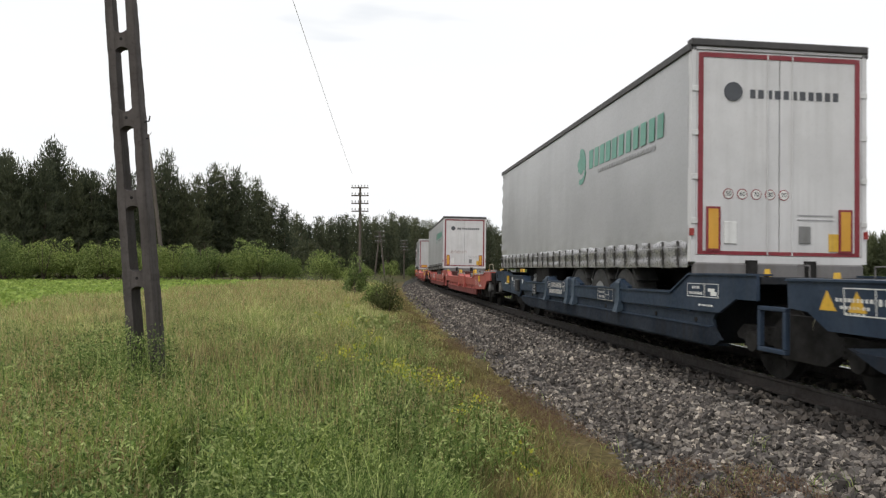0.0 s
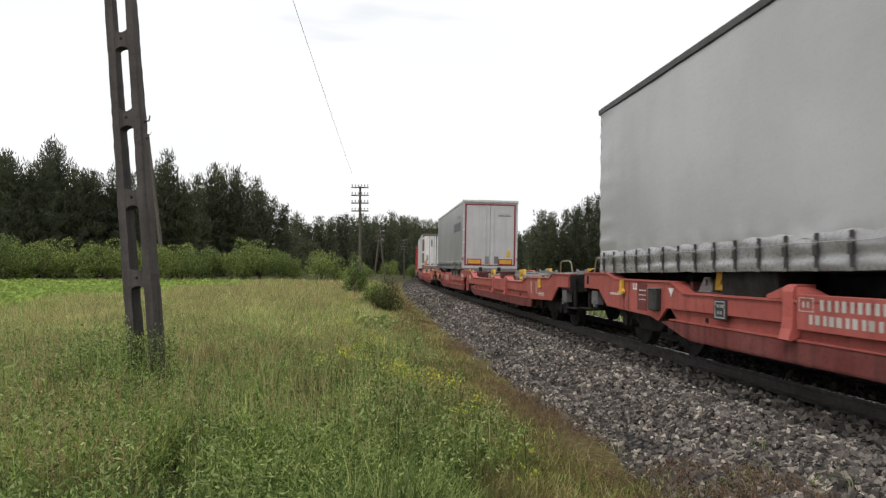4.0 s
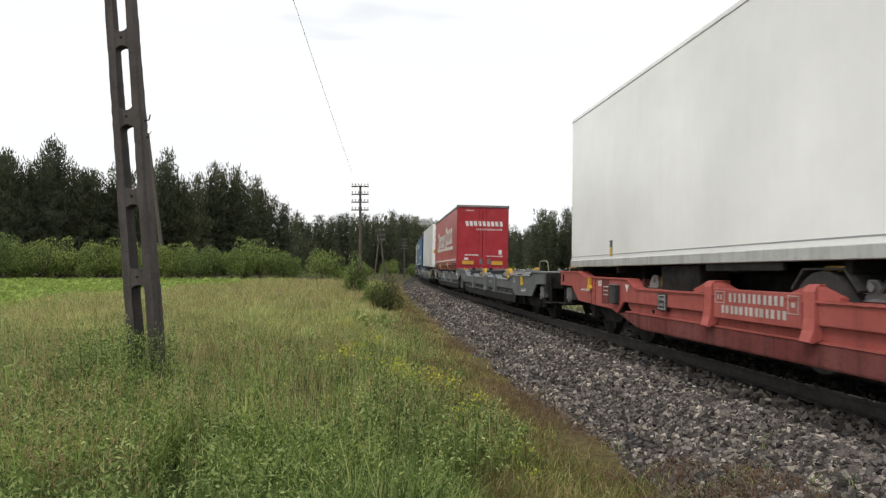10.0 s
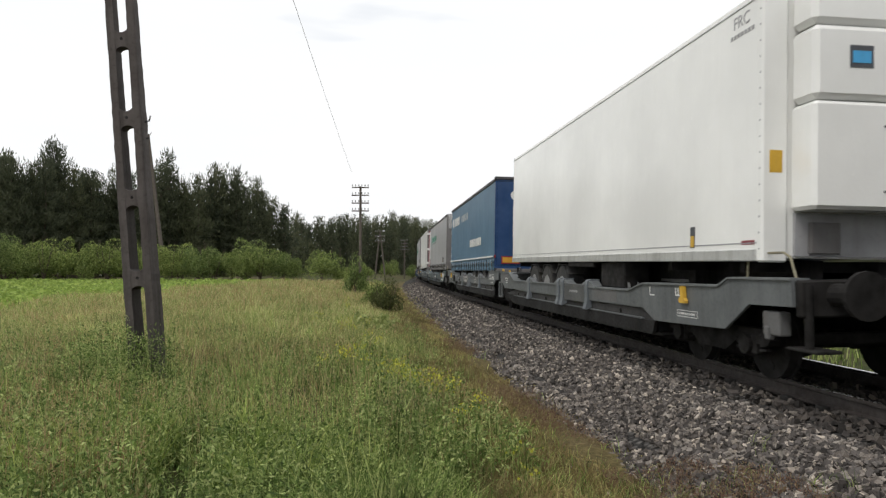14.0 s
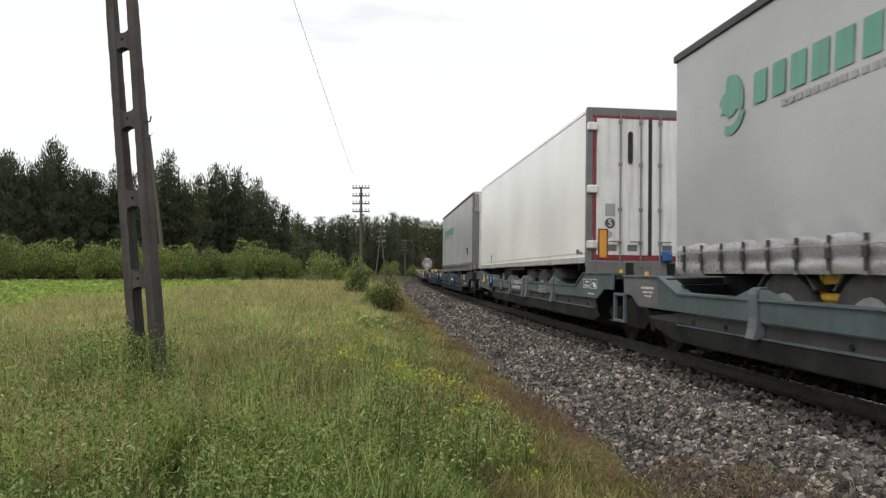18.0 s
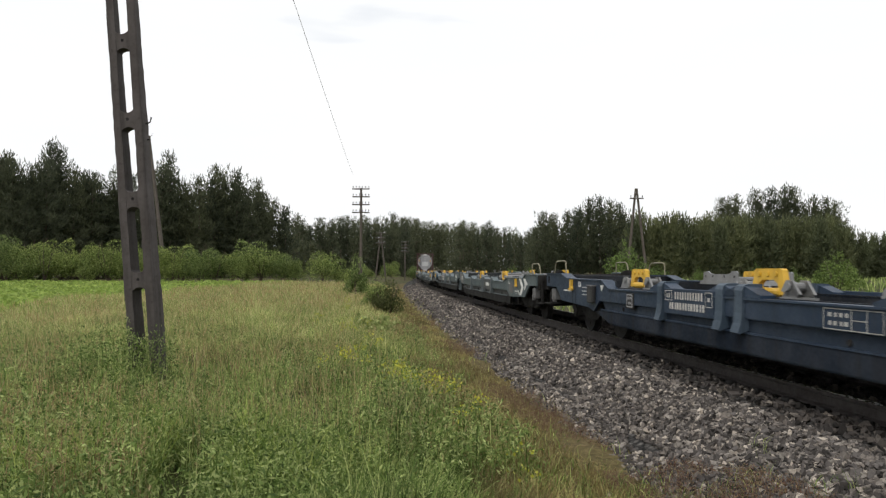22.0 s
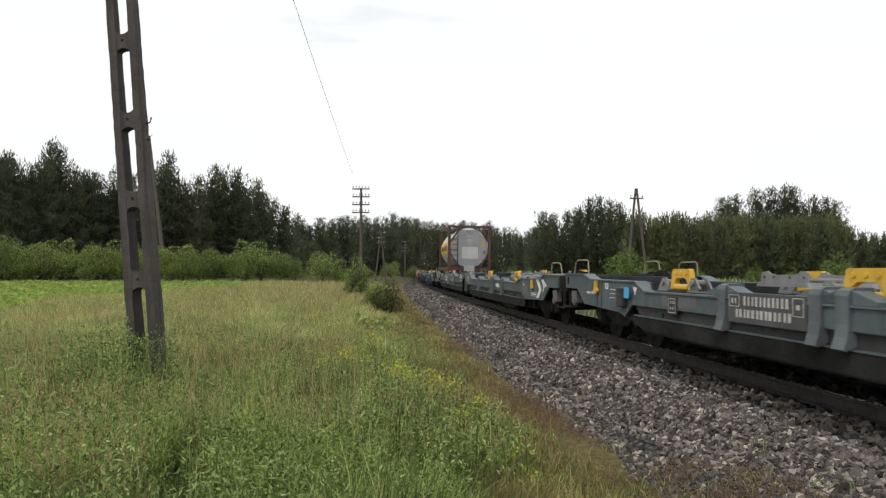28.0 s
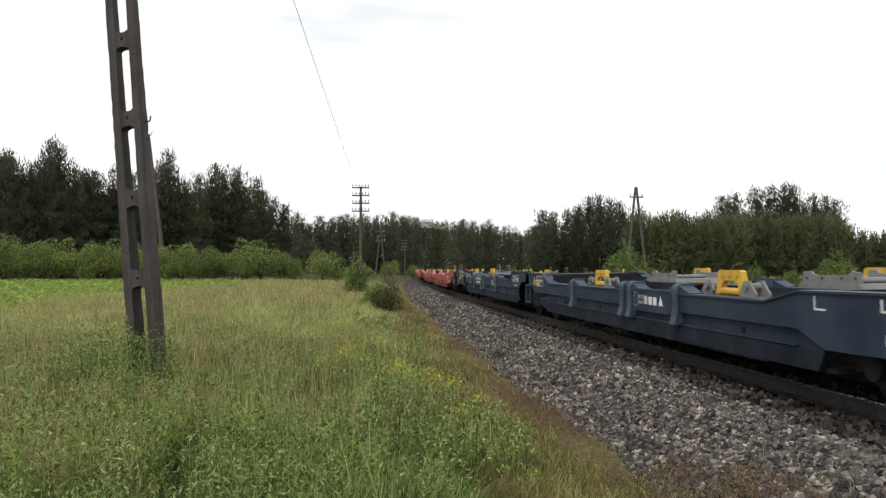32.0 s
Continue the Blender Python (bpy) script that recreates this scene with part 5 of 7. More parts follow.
        part("lettering", letter_blocks(bmesh.new(), 0.2, 0.75, 1.276, zt - 0.42, zt - 0.37, 7, seed=3), M_GREYMARK, t)
        words(t, "FRC", Matrix(((-1, 0, 0, 0.48), (0, 0, 1, 1.277), (0, 1, 0, zt - 0.24), (0, 0, 0, 1))), 0.21, M_GREYMARK, "code_letters")
        bm = bmesh.new()
        for k in range(16):
            rod(bm, (0.05, 1.285, zb + 0.1 + k * 0.18), (0.05, 1.29, zb + 0.1 + k * 0.18), 0.012, seg=6)
        part("rivets", bm, M_GREYMARK, t)
        part("tail_wall", boxes((TL_ - 0.03, TL_, -1.27, 1.27, zb, zt)), M_DARKGREY, t)
    under_gear(t, nose, zb)
    return t


LOADS.append((silver_trailer(False, 1.43, 4.40, "silver-grey curtain-sided semi-trailer with green lettering and red-edged doors"), 9.82, -0.03))
LOADS.append((silver_trailer(False, 1.44, 4.41, "silver-grey curtain-sided semi-trailer with green lettering on a red wagon"), 42.47, 0.11))

h = curtain_trailer("dull silver curtain-sided semi-trailer with grey-blue lettering", 1.40, 4.45, M_DULLCURT, M_DULLDOOR, straps=24, top_mat=M_SILVER, amber="flat")
part("lettering", letter_blocks(bmesh.new(), 0.9, 3.75, 1.294, 3.08, 3.5, 9, slant=-0.25, seed=8, bold=0.62), M_DULLMARK, h)
part("lettering", letter_blocks(bmesh.new(), 0.75, 2.15, 1.294, 3.66, 3.8, 9, slant=-0.2, seed=9), M_GREYMARK, h)
part("lettering", letter_blocks(bmesh.new(), -0.95, -0.35, 0.011, 3.72, 3.78, 8, seed=10, face="end"), M_DARKMARK, h)
part("lettering", letter_blocks(bmesh.new(), -0.95, -0.35, 0.011, 3.82, 3.86, 10, seed=11, face="end"), M_GREYMARK, h)
part("placard", boxes((0.0, 0.012, -0.95, -0.78, 1.85, 2.15)), M_YELLOW, h)
part("vent_cover", boxes((-0.004, 0.012, 0.05, 0.23, 1.55, 1.88), bev=0.004), M_GALV, h)
part("vent_cover", boxes((-0.004, 0.012, -0.4, -0.2, 1.55, 1.88), bev=0.004), M_DARKGREY, h)
LOADS.append((h, 75.23, -0.08))
LOADS.append((reefer("white refrigerated semi-trailer with worn white doors on a red wagon", 1.42, 4.53), 108.36, 0.09))

c = curtain_trailer("red curtain-sided semi-trailer with large white block lettering", 1.33, 4.37, M_REDCURT, M_REDDOOR, frame_mat=M_REDDOOR, straps=20, top_mat=M_GALV, amber="flat")
bm = letter_frames(bmesh.new(), 6.55, 10.05, 1.2865, 2.5, 3.2, 4, slant=-0.2, stroke=0.2)
letter_frames(bm, 9.95, 11.35, 1.2865, 2.26, 3.45, 1, slant=-0.2, stroke=0.24)
letter_frames(bm, 5.1, 6.3, 1.2865, 2.26, 3.55, 1, slant=-0.2, stroke=0.24)
letter_frames(bm, 2.3, 5.2, 1.2865, 2.56, 3.38, 3, slant=-0.18, stroke=0.2)
prism(bm, [(6.45, 2.28), (10.2, 2.28), (10.2, 2.42), (6.4, 2.42)], 1.2865, 1.2905)
prism(bm, [(1.8, 2.26), (5.9, 2.26), (5.9, 2.42), (1.8, 2.42)], 1.2865, 1.2905)
part("lettering", bm, M_BIGMARK, c, "large white name drawn as blocks")
part("stripe", boxes((0.2, 13.4, 1.294, 1.329, 1.66, 1.72)), M_WHITEMARK, c)
part("lettering", letter_blocks(bmesh.new(), -1.0, 0.9, 0.011, 3.36, 3.6, 9, slant=0.2, seed=14, face="end"), M_WHITEMARK, c)
part("lettering", letter_blocks(bmesh.new(), -0.95, 0.35, 0.011, 3.15, 3.24, 15, slant=0.2, seed=15, face="end", bold=0.4), M_WHITEMARK, c)
part("lettering", letter_blocks(bmesh.new(), 0.2, 0.9, 0.011, 1.9, 1.97, 10, seed=16, face="end"), M_WHITEMARK, c)
part("lettering", letter_blocks(bmesh.new(), -1.0, -0.15, 0.011, 1.86, 1.92, 15, seed=17, face="end", bold=0.5), M_WHITEMARK, c)
part("lettering", letter_blocks(bmesh.new(), 0.45, 0.85, 0.011, 4.1, 4.15, 6, seed=18, face="end"), M_WHITEMARK, c)
part("placard", boxes((0.004, 0.012, -0.95, -0.8, 1.98, 2.2)), M_WHITEMARK, c)
part("vent_cover", boxes((-0.004, 0.012, 0.0, 0.16, 1.5, 1.75)), M_DARKGREY, c)
part("vent_cover", boxes((-0.004, 0.012, -0.42, -0.25, 1.5, 1.75)), M_DARKGREY, c)
part("number_board", boxes((0.004, 0.012, 0.7, 0.9, 1.7, 1.8)), M_WHITEMARK, c)
for x_ in (8.62, 3.92):
    part("retro_patch", boxes((x_, x_ + 0.42, 1.296, 1.333, 1.34, 1.56), bev=0.006), M_YELLOW, c, "yellow reflective patch")
part("repair_patch", boxes((7.35, 8.0, 1.2865, 1.2895, 1.74, 2.08)), M_REPAIR, c, "fresh red repair patch")
LOADS.append((c, 141.6, 0.02))
LOADS.append((reefer("white refrigerated semi-trailer with its cooling unit leading", 1.40, 4.44, nose=True), 157.65, -0.12))

k = curtain_trailer("blue curtain-sided semi-trailer with dark blue doors", 1.36, 4.41, M_BLUECURT, M_BLUEDOOR, frame_mat=M_BLUEDOOR, straps=22, amber="flat")
bm = letter_frames(bmesh.new(), 9.84, 11.95, 1.294, 3.42, 3.8, 5, slant=-0.2, stroke=0.13)
part("lettering", bm, M_WHITEMARK, k, "white name drawn as blocks")
part("lettering", letter_blocks(bmesh.new(), 7.0, 9.3, 1.294, 3.46, 3.76, 5, seed=22, bold=0.35), M_WHITEMARK, k)
part("lettering", letter_blocks(bmesh.new(), 3.0, 6.2, 1.294, 2.2, 2.5, 9, seed=23), M_WHITEMARK, k)
bm = rod(bmesh.new(), (12.38, 1.29, 3.62), (12.38, 1.297, 3.62), 0.24, seg=20)
part("emblem", bm, M_WHITEMARK, k)
part("lettering", boxes(*[(0.004, 0.012, 0.48, 0.66, 2.4 + 0.15 * i, 2.5 + 0.15 * i) for i in range(7)]), M_WHITEMARK, k)
disc_marks(k, 0.012, [(0.57, 3.8)], 0.17, M_WHITEMARK, "emblem")
part("stripe", boxes((0.2, 13.4, 1.294, 1.329, 1.68, 1.73)), M_WHITEMARK, k)
LOADS.append((k, 174.0, 0.03))
LOADS.append((silver_trailer(True, 1.38, 4.40, "silver-grey curtain-sided semi-trailer with its pale blue headboard leading"), 190.12, 0.03))
LOADS.append((reefer("white refrigerated semi-trailer with scuffed doors on a grey-teal wagon", 1.44, 4.50), 207.40, 0.09))
LOADS.append((silver_trailer(True, 1.38, 4.54, "silver-grey curtain-sided semi-trailer with its white headboard leading", strong=False), 223.1, 0.1))


# ---- tank container ----
def tank_container():
    t = thing("tank_container", "satin steel tank container in a maroon frame with a yellow band", "tank container")
    TLn, hw, z0, z1 = 6.06, 1.22, 1.27, 3.86
    for x in (0, TLn - 0.16):
        for d in (1, -1):
            part("corner_post", boxes((x, x + 0.16, min(d * 1.06, d * hw), max(d * 1.06, d * hw), z0, z1), bev=0.01), M_TANKFRAME, t)
            for z in (z0, z1 - 0.12):
                part("corner_casting", boxes((x - 0.01, x + 0.17, min(d * 1.04, d * (hw + 0.01)), max(d * 1.04, d * (hw + 0.01)), z, z + 0.125), bev=0.02), M_TANKFRAME, t)
            s = 1 if x == 0 else -1
            part("knee_brace", prism(bmesh.new(), [(d * 1.06, z1 - 0.85), (d * 1.06, z1 - 1.0), (d * 0.45, z1 - 0.12), (d * 0.55, z1 - 0.12)], x + 0.02, x + 0.12, axis="x"), M_TANKFRAME, t)
            part("knee_brace", prism(bmesh.new(), [(d * 1.06, z0 + 0.85), (d * 1.06, z0 + 1.0), (d * 0.45, z0 + 0.12), (d * 0.55, z0 + 0.12)], x + 0.02, x + 0.12, axis="x"), M_TANKFRAME, t)
        part("cross_beam", boxes((x + 0.02, x + 0.14, -1.06, 1.06, z1 - 0.13, z1 - 0.02), bev=0.01), M_TANKFRAME, t)
        part("cross_beam", boxes((x + 0.02, x + 0.14, -1.06, 1.06, z0 + 0.02, z0 + 0.2), bev=0.01), M_TANKFRAME, t)
    for d in (1, -1):
        part("top_rail", boxes((0.1, TLn - 0.1, min(d * 1.12, d * 1.2), max(d * 1.12, d * 1.2), z1 - 0.12, z1 - 0.02), bev=0.01), M_TANKFRAME, t)
        part("bottom_rail", boxes((0.1, TLn - 0.1, min(d * 1.1, d * 1.2), max(d * 1.1, d * 1.2), z0 + 0.02, z0 + 0.2), bev=0.01), M_TANKFRAME, t)
    bm = bmesh.new()
    prof = [(0.12, 0.0), (0.13, 0.5), (0.17, 0.85), (0.26, 1.02), (0.42, 1.12), (0.6, 1.14), (TLn - 0.6, 1.14), (TLn - 0.42, 1.12), (TLn - 0.26, 1.02), (TLn - 0.17, 0.85), (TLn - 0.13, 0.5), (TLn - 0.12, 0.0)]
    zc, n = z0 + 1.32, 40
    rings = [[bm.verts.new((x, r * math.cos(2 * math.pi * i / n), zc + r * math.sin(2 * math.pi * i / n))) for i in range(n)] if r else [bm.verts.new((x, 0, zc))] for x, r in prof]
    for a, b in zip(rings, rings[1:]):
        for i in range(n):
            j = (i + 1) % n
            f = [a[0], b[i], b[j]] if len(a) == 1 else ([a[i], a[j], b[0]] if len(b) == 1 else [a[i], a[j], b[j], b[i]])
            bm.faces.new(f)
    for f in bm.faces:
        f.smooth = True
    shell = part("tank_shell", bm, M_TANK, t)
    for x in (1.9, 3.9):
        bm = bmesh.new()
        rod(bm, (x, 0, zc), (x + 0.04, 0, zc), 1.146, seg=40)
        bmesh.ops.rotate(bm, verts=bm.verts, cent=(x + 0.02, 0, zc), matrix=Matrix.Rotation(0, 3, "Z"))
        part("shell_joint", bm, M_SILVER, shell)
    for d in (1, -1):
        bm = bmesh.new()
        n = 10
        for x0, x1 in ((0.5, 5.6),):
            vs = [[bm.verts.new((x, d * 1.152 * math.cos(a), zc + 1.152 * math.sin(a))) for x in (x0, x1)] for a in [radians(-15 + 33 * i / n) for i in range(n + 1)]]
            for p, q in zip(vs, vs[1:]):
                bm.faces.new((p[0], p[1], q[1], q[0]))
        part("band", bm, M_TANKBAND, shell, "yellow band")
        bm = bmesh.new()
        for x0, x1, m_ in ((1.5, 3.1, 10), (3.75, 5.3, 10)):
            w = (x1 - x0) / m_
            for i in range(m_):
                vs = [[bm.verts.new((x, d * 1.158 * math.cos(a), zc + 1.158 * math.sin(a))) for x in (x0 + i * w, x0 + (i + 0.62) * w)] for a in [radians(-7 + 15 * q / 4) for q in range(5)]]
                for p, q in zip(vs, vs[1:]):
                    bm.faces.new((p[0], p[1], q[1], q[0]))
        part("lettering", bm, M_DARKMARK, shell, "black name drawn as blocks")
        bm = bmesh.new()
        vs = [[bm.verts.new((x, d * 1.158 * math.cos(a), zc + 1.158 * math.sin(a))) for x in (3.28, 3.56)] for a in [radians(-7 + 17 * q / 4) for q in range(5)]]
        for p, q in zip(vs, vs[1:]):
            bm.faces.new((p[0], p[1], q[1], q[0]))
        part("red_shield", bm, M_GLASSRED, shell)
        part("walkway", boxes((0.2, TLn - 0.2, min(d * 0.35, d * 0.75), max(d * 0.35, d * 0.75), z1 - 0.1, z1 - 0.06)), M_GALV, t)
    # the end that leads
    bm = bmesh.new()
    o = [(-0.98, 0.42), (-0.42, 1.0), (0.42, 1.0), (0.98, 0.42), (0.98, -0.5), (0.5, -1.02), (-0.5, -1.02), (-0.98, -0.5)]
    prism(bm, [(y, zc + z) for y, z in o], 0.06, 0.1, axis="x")
    end = part("end_cladding", bm, M_TANKEND, t, "pale grey end cladding")
    part("data_board", boxes((0.05, 0.06, -0.5, 0.42, zc - 0.62, zc + 0.05)), M_DULLDOOR, end)
    part("marking", boxes((0.05, 0.06, -0.2, 0.2, zc + 0.62, zc + 0.7), (0.05, 0.06, -0.2, 0.15, zc + 0.36, zc + 0.48), (0.05, 0.06, -0.1, 0.05, zc + 0.2, zc + 0.33)), M_GREYMARK, end)
    words(end, "22K2", Matrix(((0, 0, -1, 0.055), (-1, 0, 0, 0.0), (0, 1, 0, zc + 0.87), (0, 0, 0, 1))), 0.15, M_DARKMARK, "size_code")
    for y in (0.85, -0.78):
        bm = prism(bmesh.new(), [(y - 0.13, zc + 0.1), (y + 0.13, zc + 0.1), (y, zc + 0.36)], 0.045, 0.055, axis="x")
        part("warning_sign", bm, M_ORANGE, end)
    for z in np.arange(z0 + 0.3, z1 - 0.3, 0.3):
        part("rung", pipe([(0.03, 0.68, z), (0.03, 1.03, z)], 0.014), M_STEEL_DK, t)
    part("ladder_rail", pipe([(0.03, 0.66, z0 + 0.2), (0.03, 0.66, z1 - 0.12)], 0.018), M_STEEL_DK, t)
    part("outlet_box", boxes((0.0, 0.25, -0.3, 0.3, z0 - 0.02, z0 + 0.3), bev=0.02), M_GREYMARK, t)
    part("valve", rod(bmesh.new(), (0.0, -0.85, zc - 0.25), (0.08, -0.85, zc - 0.25), 0.09, seg=14), M_DARKGREY, t)
    return t


LOADS.append((tank_container(), 344.25, 0.0))

# ---- plants ----
rng = np.random.default_rng(5)


def cards(centres, sizes, widths, up=0.0, tilt=1.0, gen=rng, dirs=None, loose=1.0):
    """Small pointed leaf cards (two triangles each); dirs steers them, up lifts their tips."""
    n = len(centres)
    d = gen.normal(size=(n, 3)) * loose
    d[:, 2] = d[:, 2] * tilt + up
    if dirs is not None:
        d = d + dirs
    d /= np.linalg.norm(d, axis=1)[:, None] + 1e-9
    r = gen.normal(size=(n, 3))
    s = np.cross(d, r)
    s /= np.linalg.norm(s, axis=1)[:, None] + 1e-9
    L_, W_ = np.asarray(sizes)[:, None] * np.ones((n, 1)), np.asarray(widths)[:, None] * np.ones((n, 1))
    c = np.asarray(centres)
    V = np.stack([c - d * L_ * 0.5, c + s * W_ * 0.5, c + d * L_ * 0.5, c - s * W_ * 0.5], 1).reshape(-1, 3)
    i = np.arange(n)[:, None] * 4
    F = np.concatenate([i + np.array([[0, 1, 2]]), i + np.array([[0, 2, 3]])], 1).reshape(-1, 3)
    return V, F


def merge(*vf):
    V, F, k = [], [], 0
    for v, f in vf:
        V.append(v)
        F.append(f + k)
        k += len(v)
    return np.concatenate(V), np.concatenate(F)


def pine_crown(h, r, base, seed, dens=1.0):
    """Whorls of limbs carrying flat sprays of needles, a thin spire with upright shoots; uneven and gappy."""
    g = np.random.default_rng(seed)
    C, S, W, D = [], [], [], []
    z = base
    sway = g.normal(0, 0.2, 2)
    lop = g.uniform(0, 6.28)
    while z < h * 0.97:
        u = (z - base) / (h - base)
        reach = r * (1 - u) ** 0.62 * (0.65 + 0.35 * min(1, u * 4)) * g.uniform(0.7, 1.2) + 0.2
        off = g.uniform(0, 6.28)
        k_ = int(g.integers(5, 8)) if u < 0.85 else 4
        for k in range(k_):
            a = off + 6.28 * k / k_ + g.normal(0, 0.3)
            ll = reach * g.uniform(0.55, 1.2) * (1 + 0.18 * np.cos(a - lop))
            m = max(3, int((2 + ll * 3.4) * dens))
            q = np.linspace(0.3, 1.0, m) + g.normal(0, 0.06, m)
            lift = g.uniform(-0.05, 0.25) + 0.45 * u * u
            w = 0.16 + 0.22 * ll * (1 - q)
            side_ = g.normal(0, 1, m) * w
            p = np.stack([np.cos(a) * ll * q - np.sin(a) * side_ + sway[0] * u, np.sin(a) * ll * q + np.cos(a) * side_ + sway[1] * u, z + lift * ll * q ** 1.6 + g.normal(0, 0.1, m)], 1)
            C.append(p)
            S.append(g.uniform(0.5, 0.95, m) * (1.0 - 0.3 * u))
            W.append(g.uniform(0.12, 0.2, m) * (1.0 - 0.3 * u))
            sa = a + g.normal(0, 0.7, m)
            D.append(np.stack([np.cos(sa), np.sin(sa), np.full(m, 0.75 + lift) + g.normal(0, 0.4, m)], 1))
            if u > 0.35 and g.uniform() < 0.8:
                C.append([[np.cos(a) * ll + sway[0] * u, np.sin(a) * ll + sway[1] * u, z + lift * ll + 0.3]])
                S.append([g.uniform(0.5, 0.9)])
                W.append([0.13])
                D.append([[np.cos(a) * 0.25, np.sin(a) * 0.25, 2.0]])
        z += g.uniform(0.42, 0.72) * (1.0 - 0.2 * u)
    n = 7
    C.append(np.stack([g.normal(0, 0.04, n) + sway[0], g.normal(0, 0.04, n) + sway[1], np.linspace(h - 1.6, h - 0.3, n)], 1))
    S.append(np.full(n, 0.6))
    W.append(np.linspace(0.3, 0.12, n))
    D.append(np.tile([0, 0, 3.0], (n, 1)))
    C, S, W, D = np.concatenate(C), np.concatenate(S), np.concatenate(W), np.concatenate(D)
    rep = 3 if dens > 0.8 else (2 if dens > 0.65 else 1)
    # dense heart of the crown
    nc = 80 if dens > 0.61 else 125
    zc = base + (h - base) * g.uniform(0, 0.85, nc)
    rc = r * (1 - (zc - base) / (h - base)) ** 0.8 * g.uniform(0.05, 0.6, nc)
    ac = g.uniform(0, 6.28, nc)
    core = cards(np.stack([rc * np.cos(ac), rc * np.sin(ac), zc], 1), g.uniform(0.9, 1.5, nc), g.uniform(0.5, 0.9, nc), gen=g)
    cc = np.repeat(C, rep, 0) + (g.normal(size=(len(C) * rep, 3)) * 0.2 if rep > 1 else 0)
    return merge(core, cards(cc, np.repeat(S, rep) * g.uniform(0.8, 1.1, len(cc)), np.repeat(W, rep), gen=g, dirs=np.repeat(D, rep, 0), loose=0.25))


def trunk_part(h, r, parent, limbs=7, seed=1, mat=None):
    g = random.Random(seed)
    bm = bmesh.new()
    pts = [(0, 0, -0.3)]
    for i in range(1, 6):
        pts.append((g.uniform(-0.1, 0.1) * i * 0.3, g.uniform(-0.1, 0.1) * i * 0.3, h * i / 5.2))
    for i, (a, b) in enumerate(zip(pts, pts[1:])):
        rod(bm, a, b, r * (1 - i * 0.18), r * (1 - (i + 1) * 0.18), seg=7)
    for k in range(limbs):
        z = h * g.uniform(0.25, 0.8)
        a = g.uniform(0, 6.28)
        ll = h * 0.14 * g.uniform(0.6, 1.2)
        rod(bm, (0, 0, z), (math.cos(a) * ll, math.sin(a) * ll, z + ll * 0.25), r * 0.25, r * 0.06, seg=5)
    return part("trunk", bm, mat or M_BARK, parent)


def pine_proto(h, r, base, seed, mat, label, dens=1.0):
    t = thing("pine_tree", label, "tree", "pines at the forest edge")
    trunk_part(h * 0.97, 0.012 * h, t, seed=seed)
    V, F = pine_crown(h, r, base, seed, dens)
    tri_mesh("crown", V, F, mat, t)
    return t


def lay(bearing_px, depth):
    return (bearing_px - 784) / 1263 * depth, depth


def place_tree(proto_tree, first, x, y, height, rot, ref):
    m = Matrix.LocRotScale((x, y, float(ground_z(x, y))), Euler((0, 0, rot)), None)
    k = height / ref
    ob = proto_tree if first else copy_thing(proto_tree, Matrix())
    ob.matrix_basis = m @ Matrix.Diagonal((k * 0.5 + 0.5 if k > 1 else k, k * 0.5 + 0.5 if k > 1 else k, k, 1))
    return ob


LAB_P = "dark green pine with upright shoots at the forest edge"
pines = [pine_proto(15, 3.4 + 0.4 * (i % 3), 0.8 + 0.5 * (i % 2), 40 + i, M_NEEDLE, LAB_P, 0.88) for i in range(6)]
far_pines = [pine_proto(15, 3.0, 0.6, 50 + i, M_NEEDLE, "distant dark green pine beside the line", 0.7) for i in range(4)]
young = [pine_proto(8, 1.9, 0.4, 60 + i, M_NEEDLE2, "young light green pine in front of the taller wood", 0.95) for i in range(3)]
used = set()


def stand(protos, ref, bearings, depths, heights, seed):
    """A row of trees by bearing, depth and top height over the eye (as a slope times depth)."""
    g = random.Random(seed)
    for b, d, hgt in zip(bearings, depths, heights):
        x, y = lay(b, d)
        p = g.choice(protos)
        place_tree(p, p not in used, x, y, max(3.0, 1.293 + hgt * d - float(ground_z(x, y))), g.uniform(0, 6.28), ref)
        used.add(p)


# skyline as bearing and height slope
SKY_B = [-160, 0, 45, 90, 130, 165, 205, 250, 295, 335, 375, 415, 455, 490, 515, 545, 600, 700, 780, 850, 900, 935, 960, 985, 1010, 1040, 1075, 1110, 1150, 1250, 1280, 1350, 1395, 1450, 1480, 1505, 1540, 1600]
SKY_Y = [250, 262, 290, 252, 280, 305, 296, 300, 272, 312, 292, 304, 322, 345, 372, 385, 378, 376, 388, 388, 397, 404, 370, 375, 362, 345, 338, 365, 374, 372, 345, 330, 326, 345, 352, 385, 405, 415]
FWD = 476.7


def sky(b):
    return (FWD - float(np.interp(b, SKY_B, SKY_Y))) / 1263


g0 = random.Random(11)
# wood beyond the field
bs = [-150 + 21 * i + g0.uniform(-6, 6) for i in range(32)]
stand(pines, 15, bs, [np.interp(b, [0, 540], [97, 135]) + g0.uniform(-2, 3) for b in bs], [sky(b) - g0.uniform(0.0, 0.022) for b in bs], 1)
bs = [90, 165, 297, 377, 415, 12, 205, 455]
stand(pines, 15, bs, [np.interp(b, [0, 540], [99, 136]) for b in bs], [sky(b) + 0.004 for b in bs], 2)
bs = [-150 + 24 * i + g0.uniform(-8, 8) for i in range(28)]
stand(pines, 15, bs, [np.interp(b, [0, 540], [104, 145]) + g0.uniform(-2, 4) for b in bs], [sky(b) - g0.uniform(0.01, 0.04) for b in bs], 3)
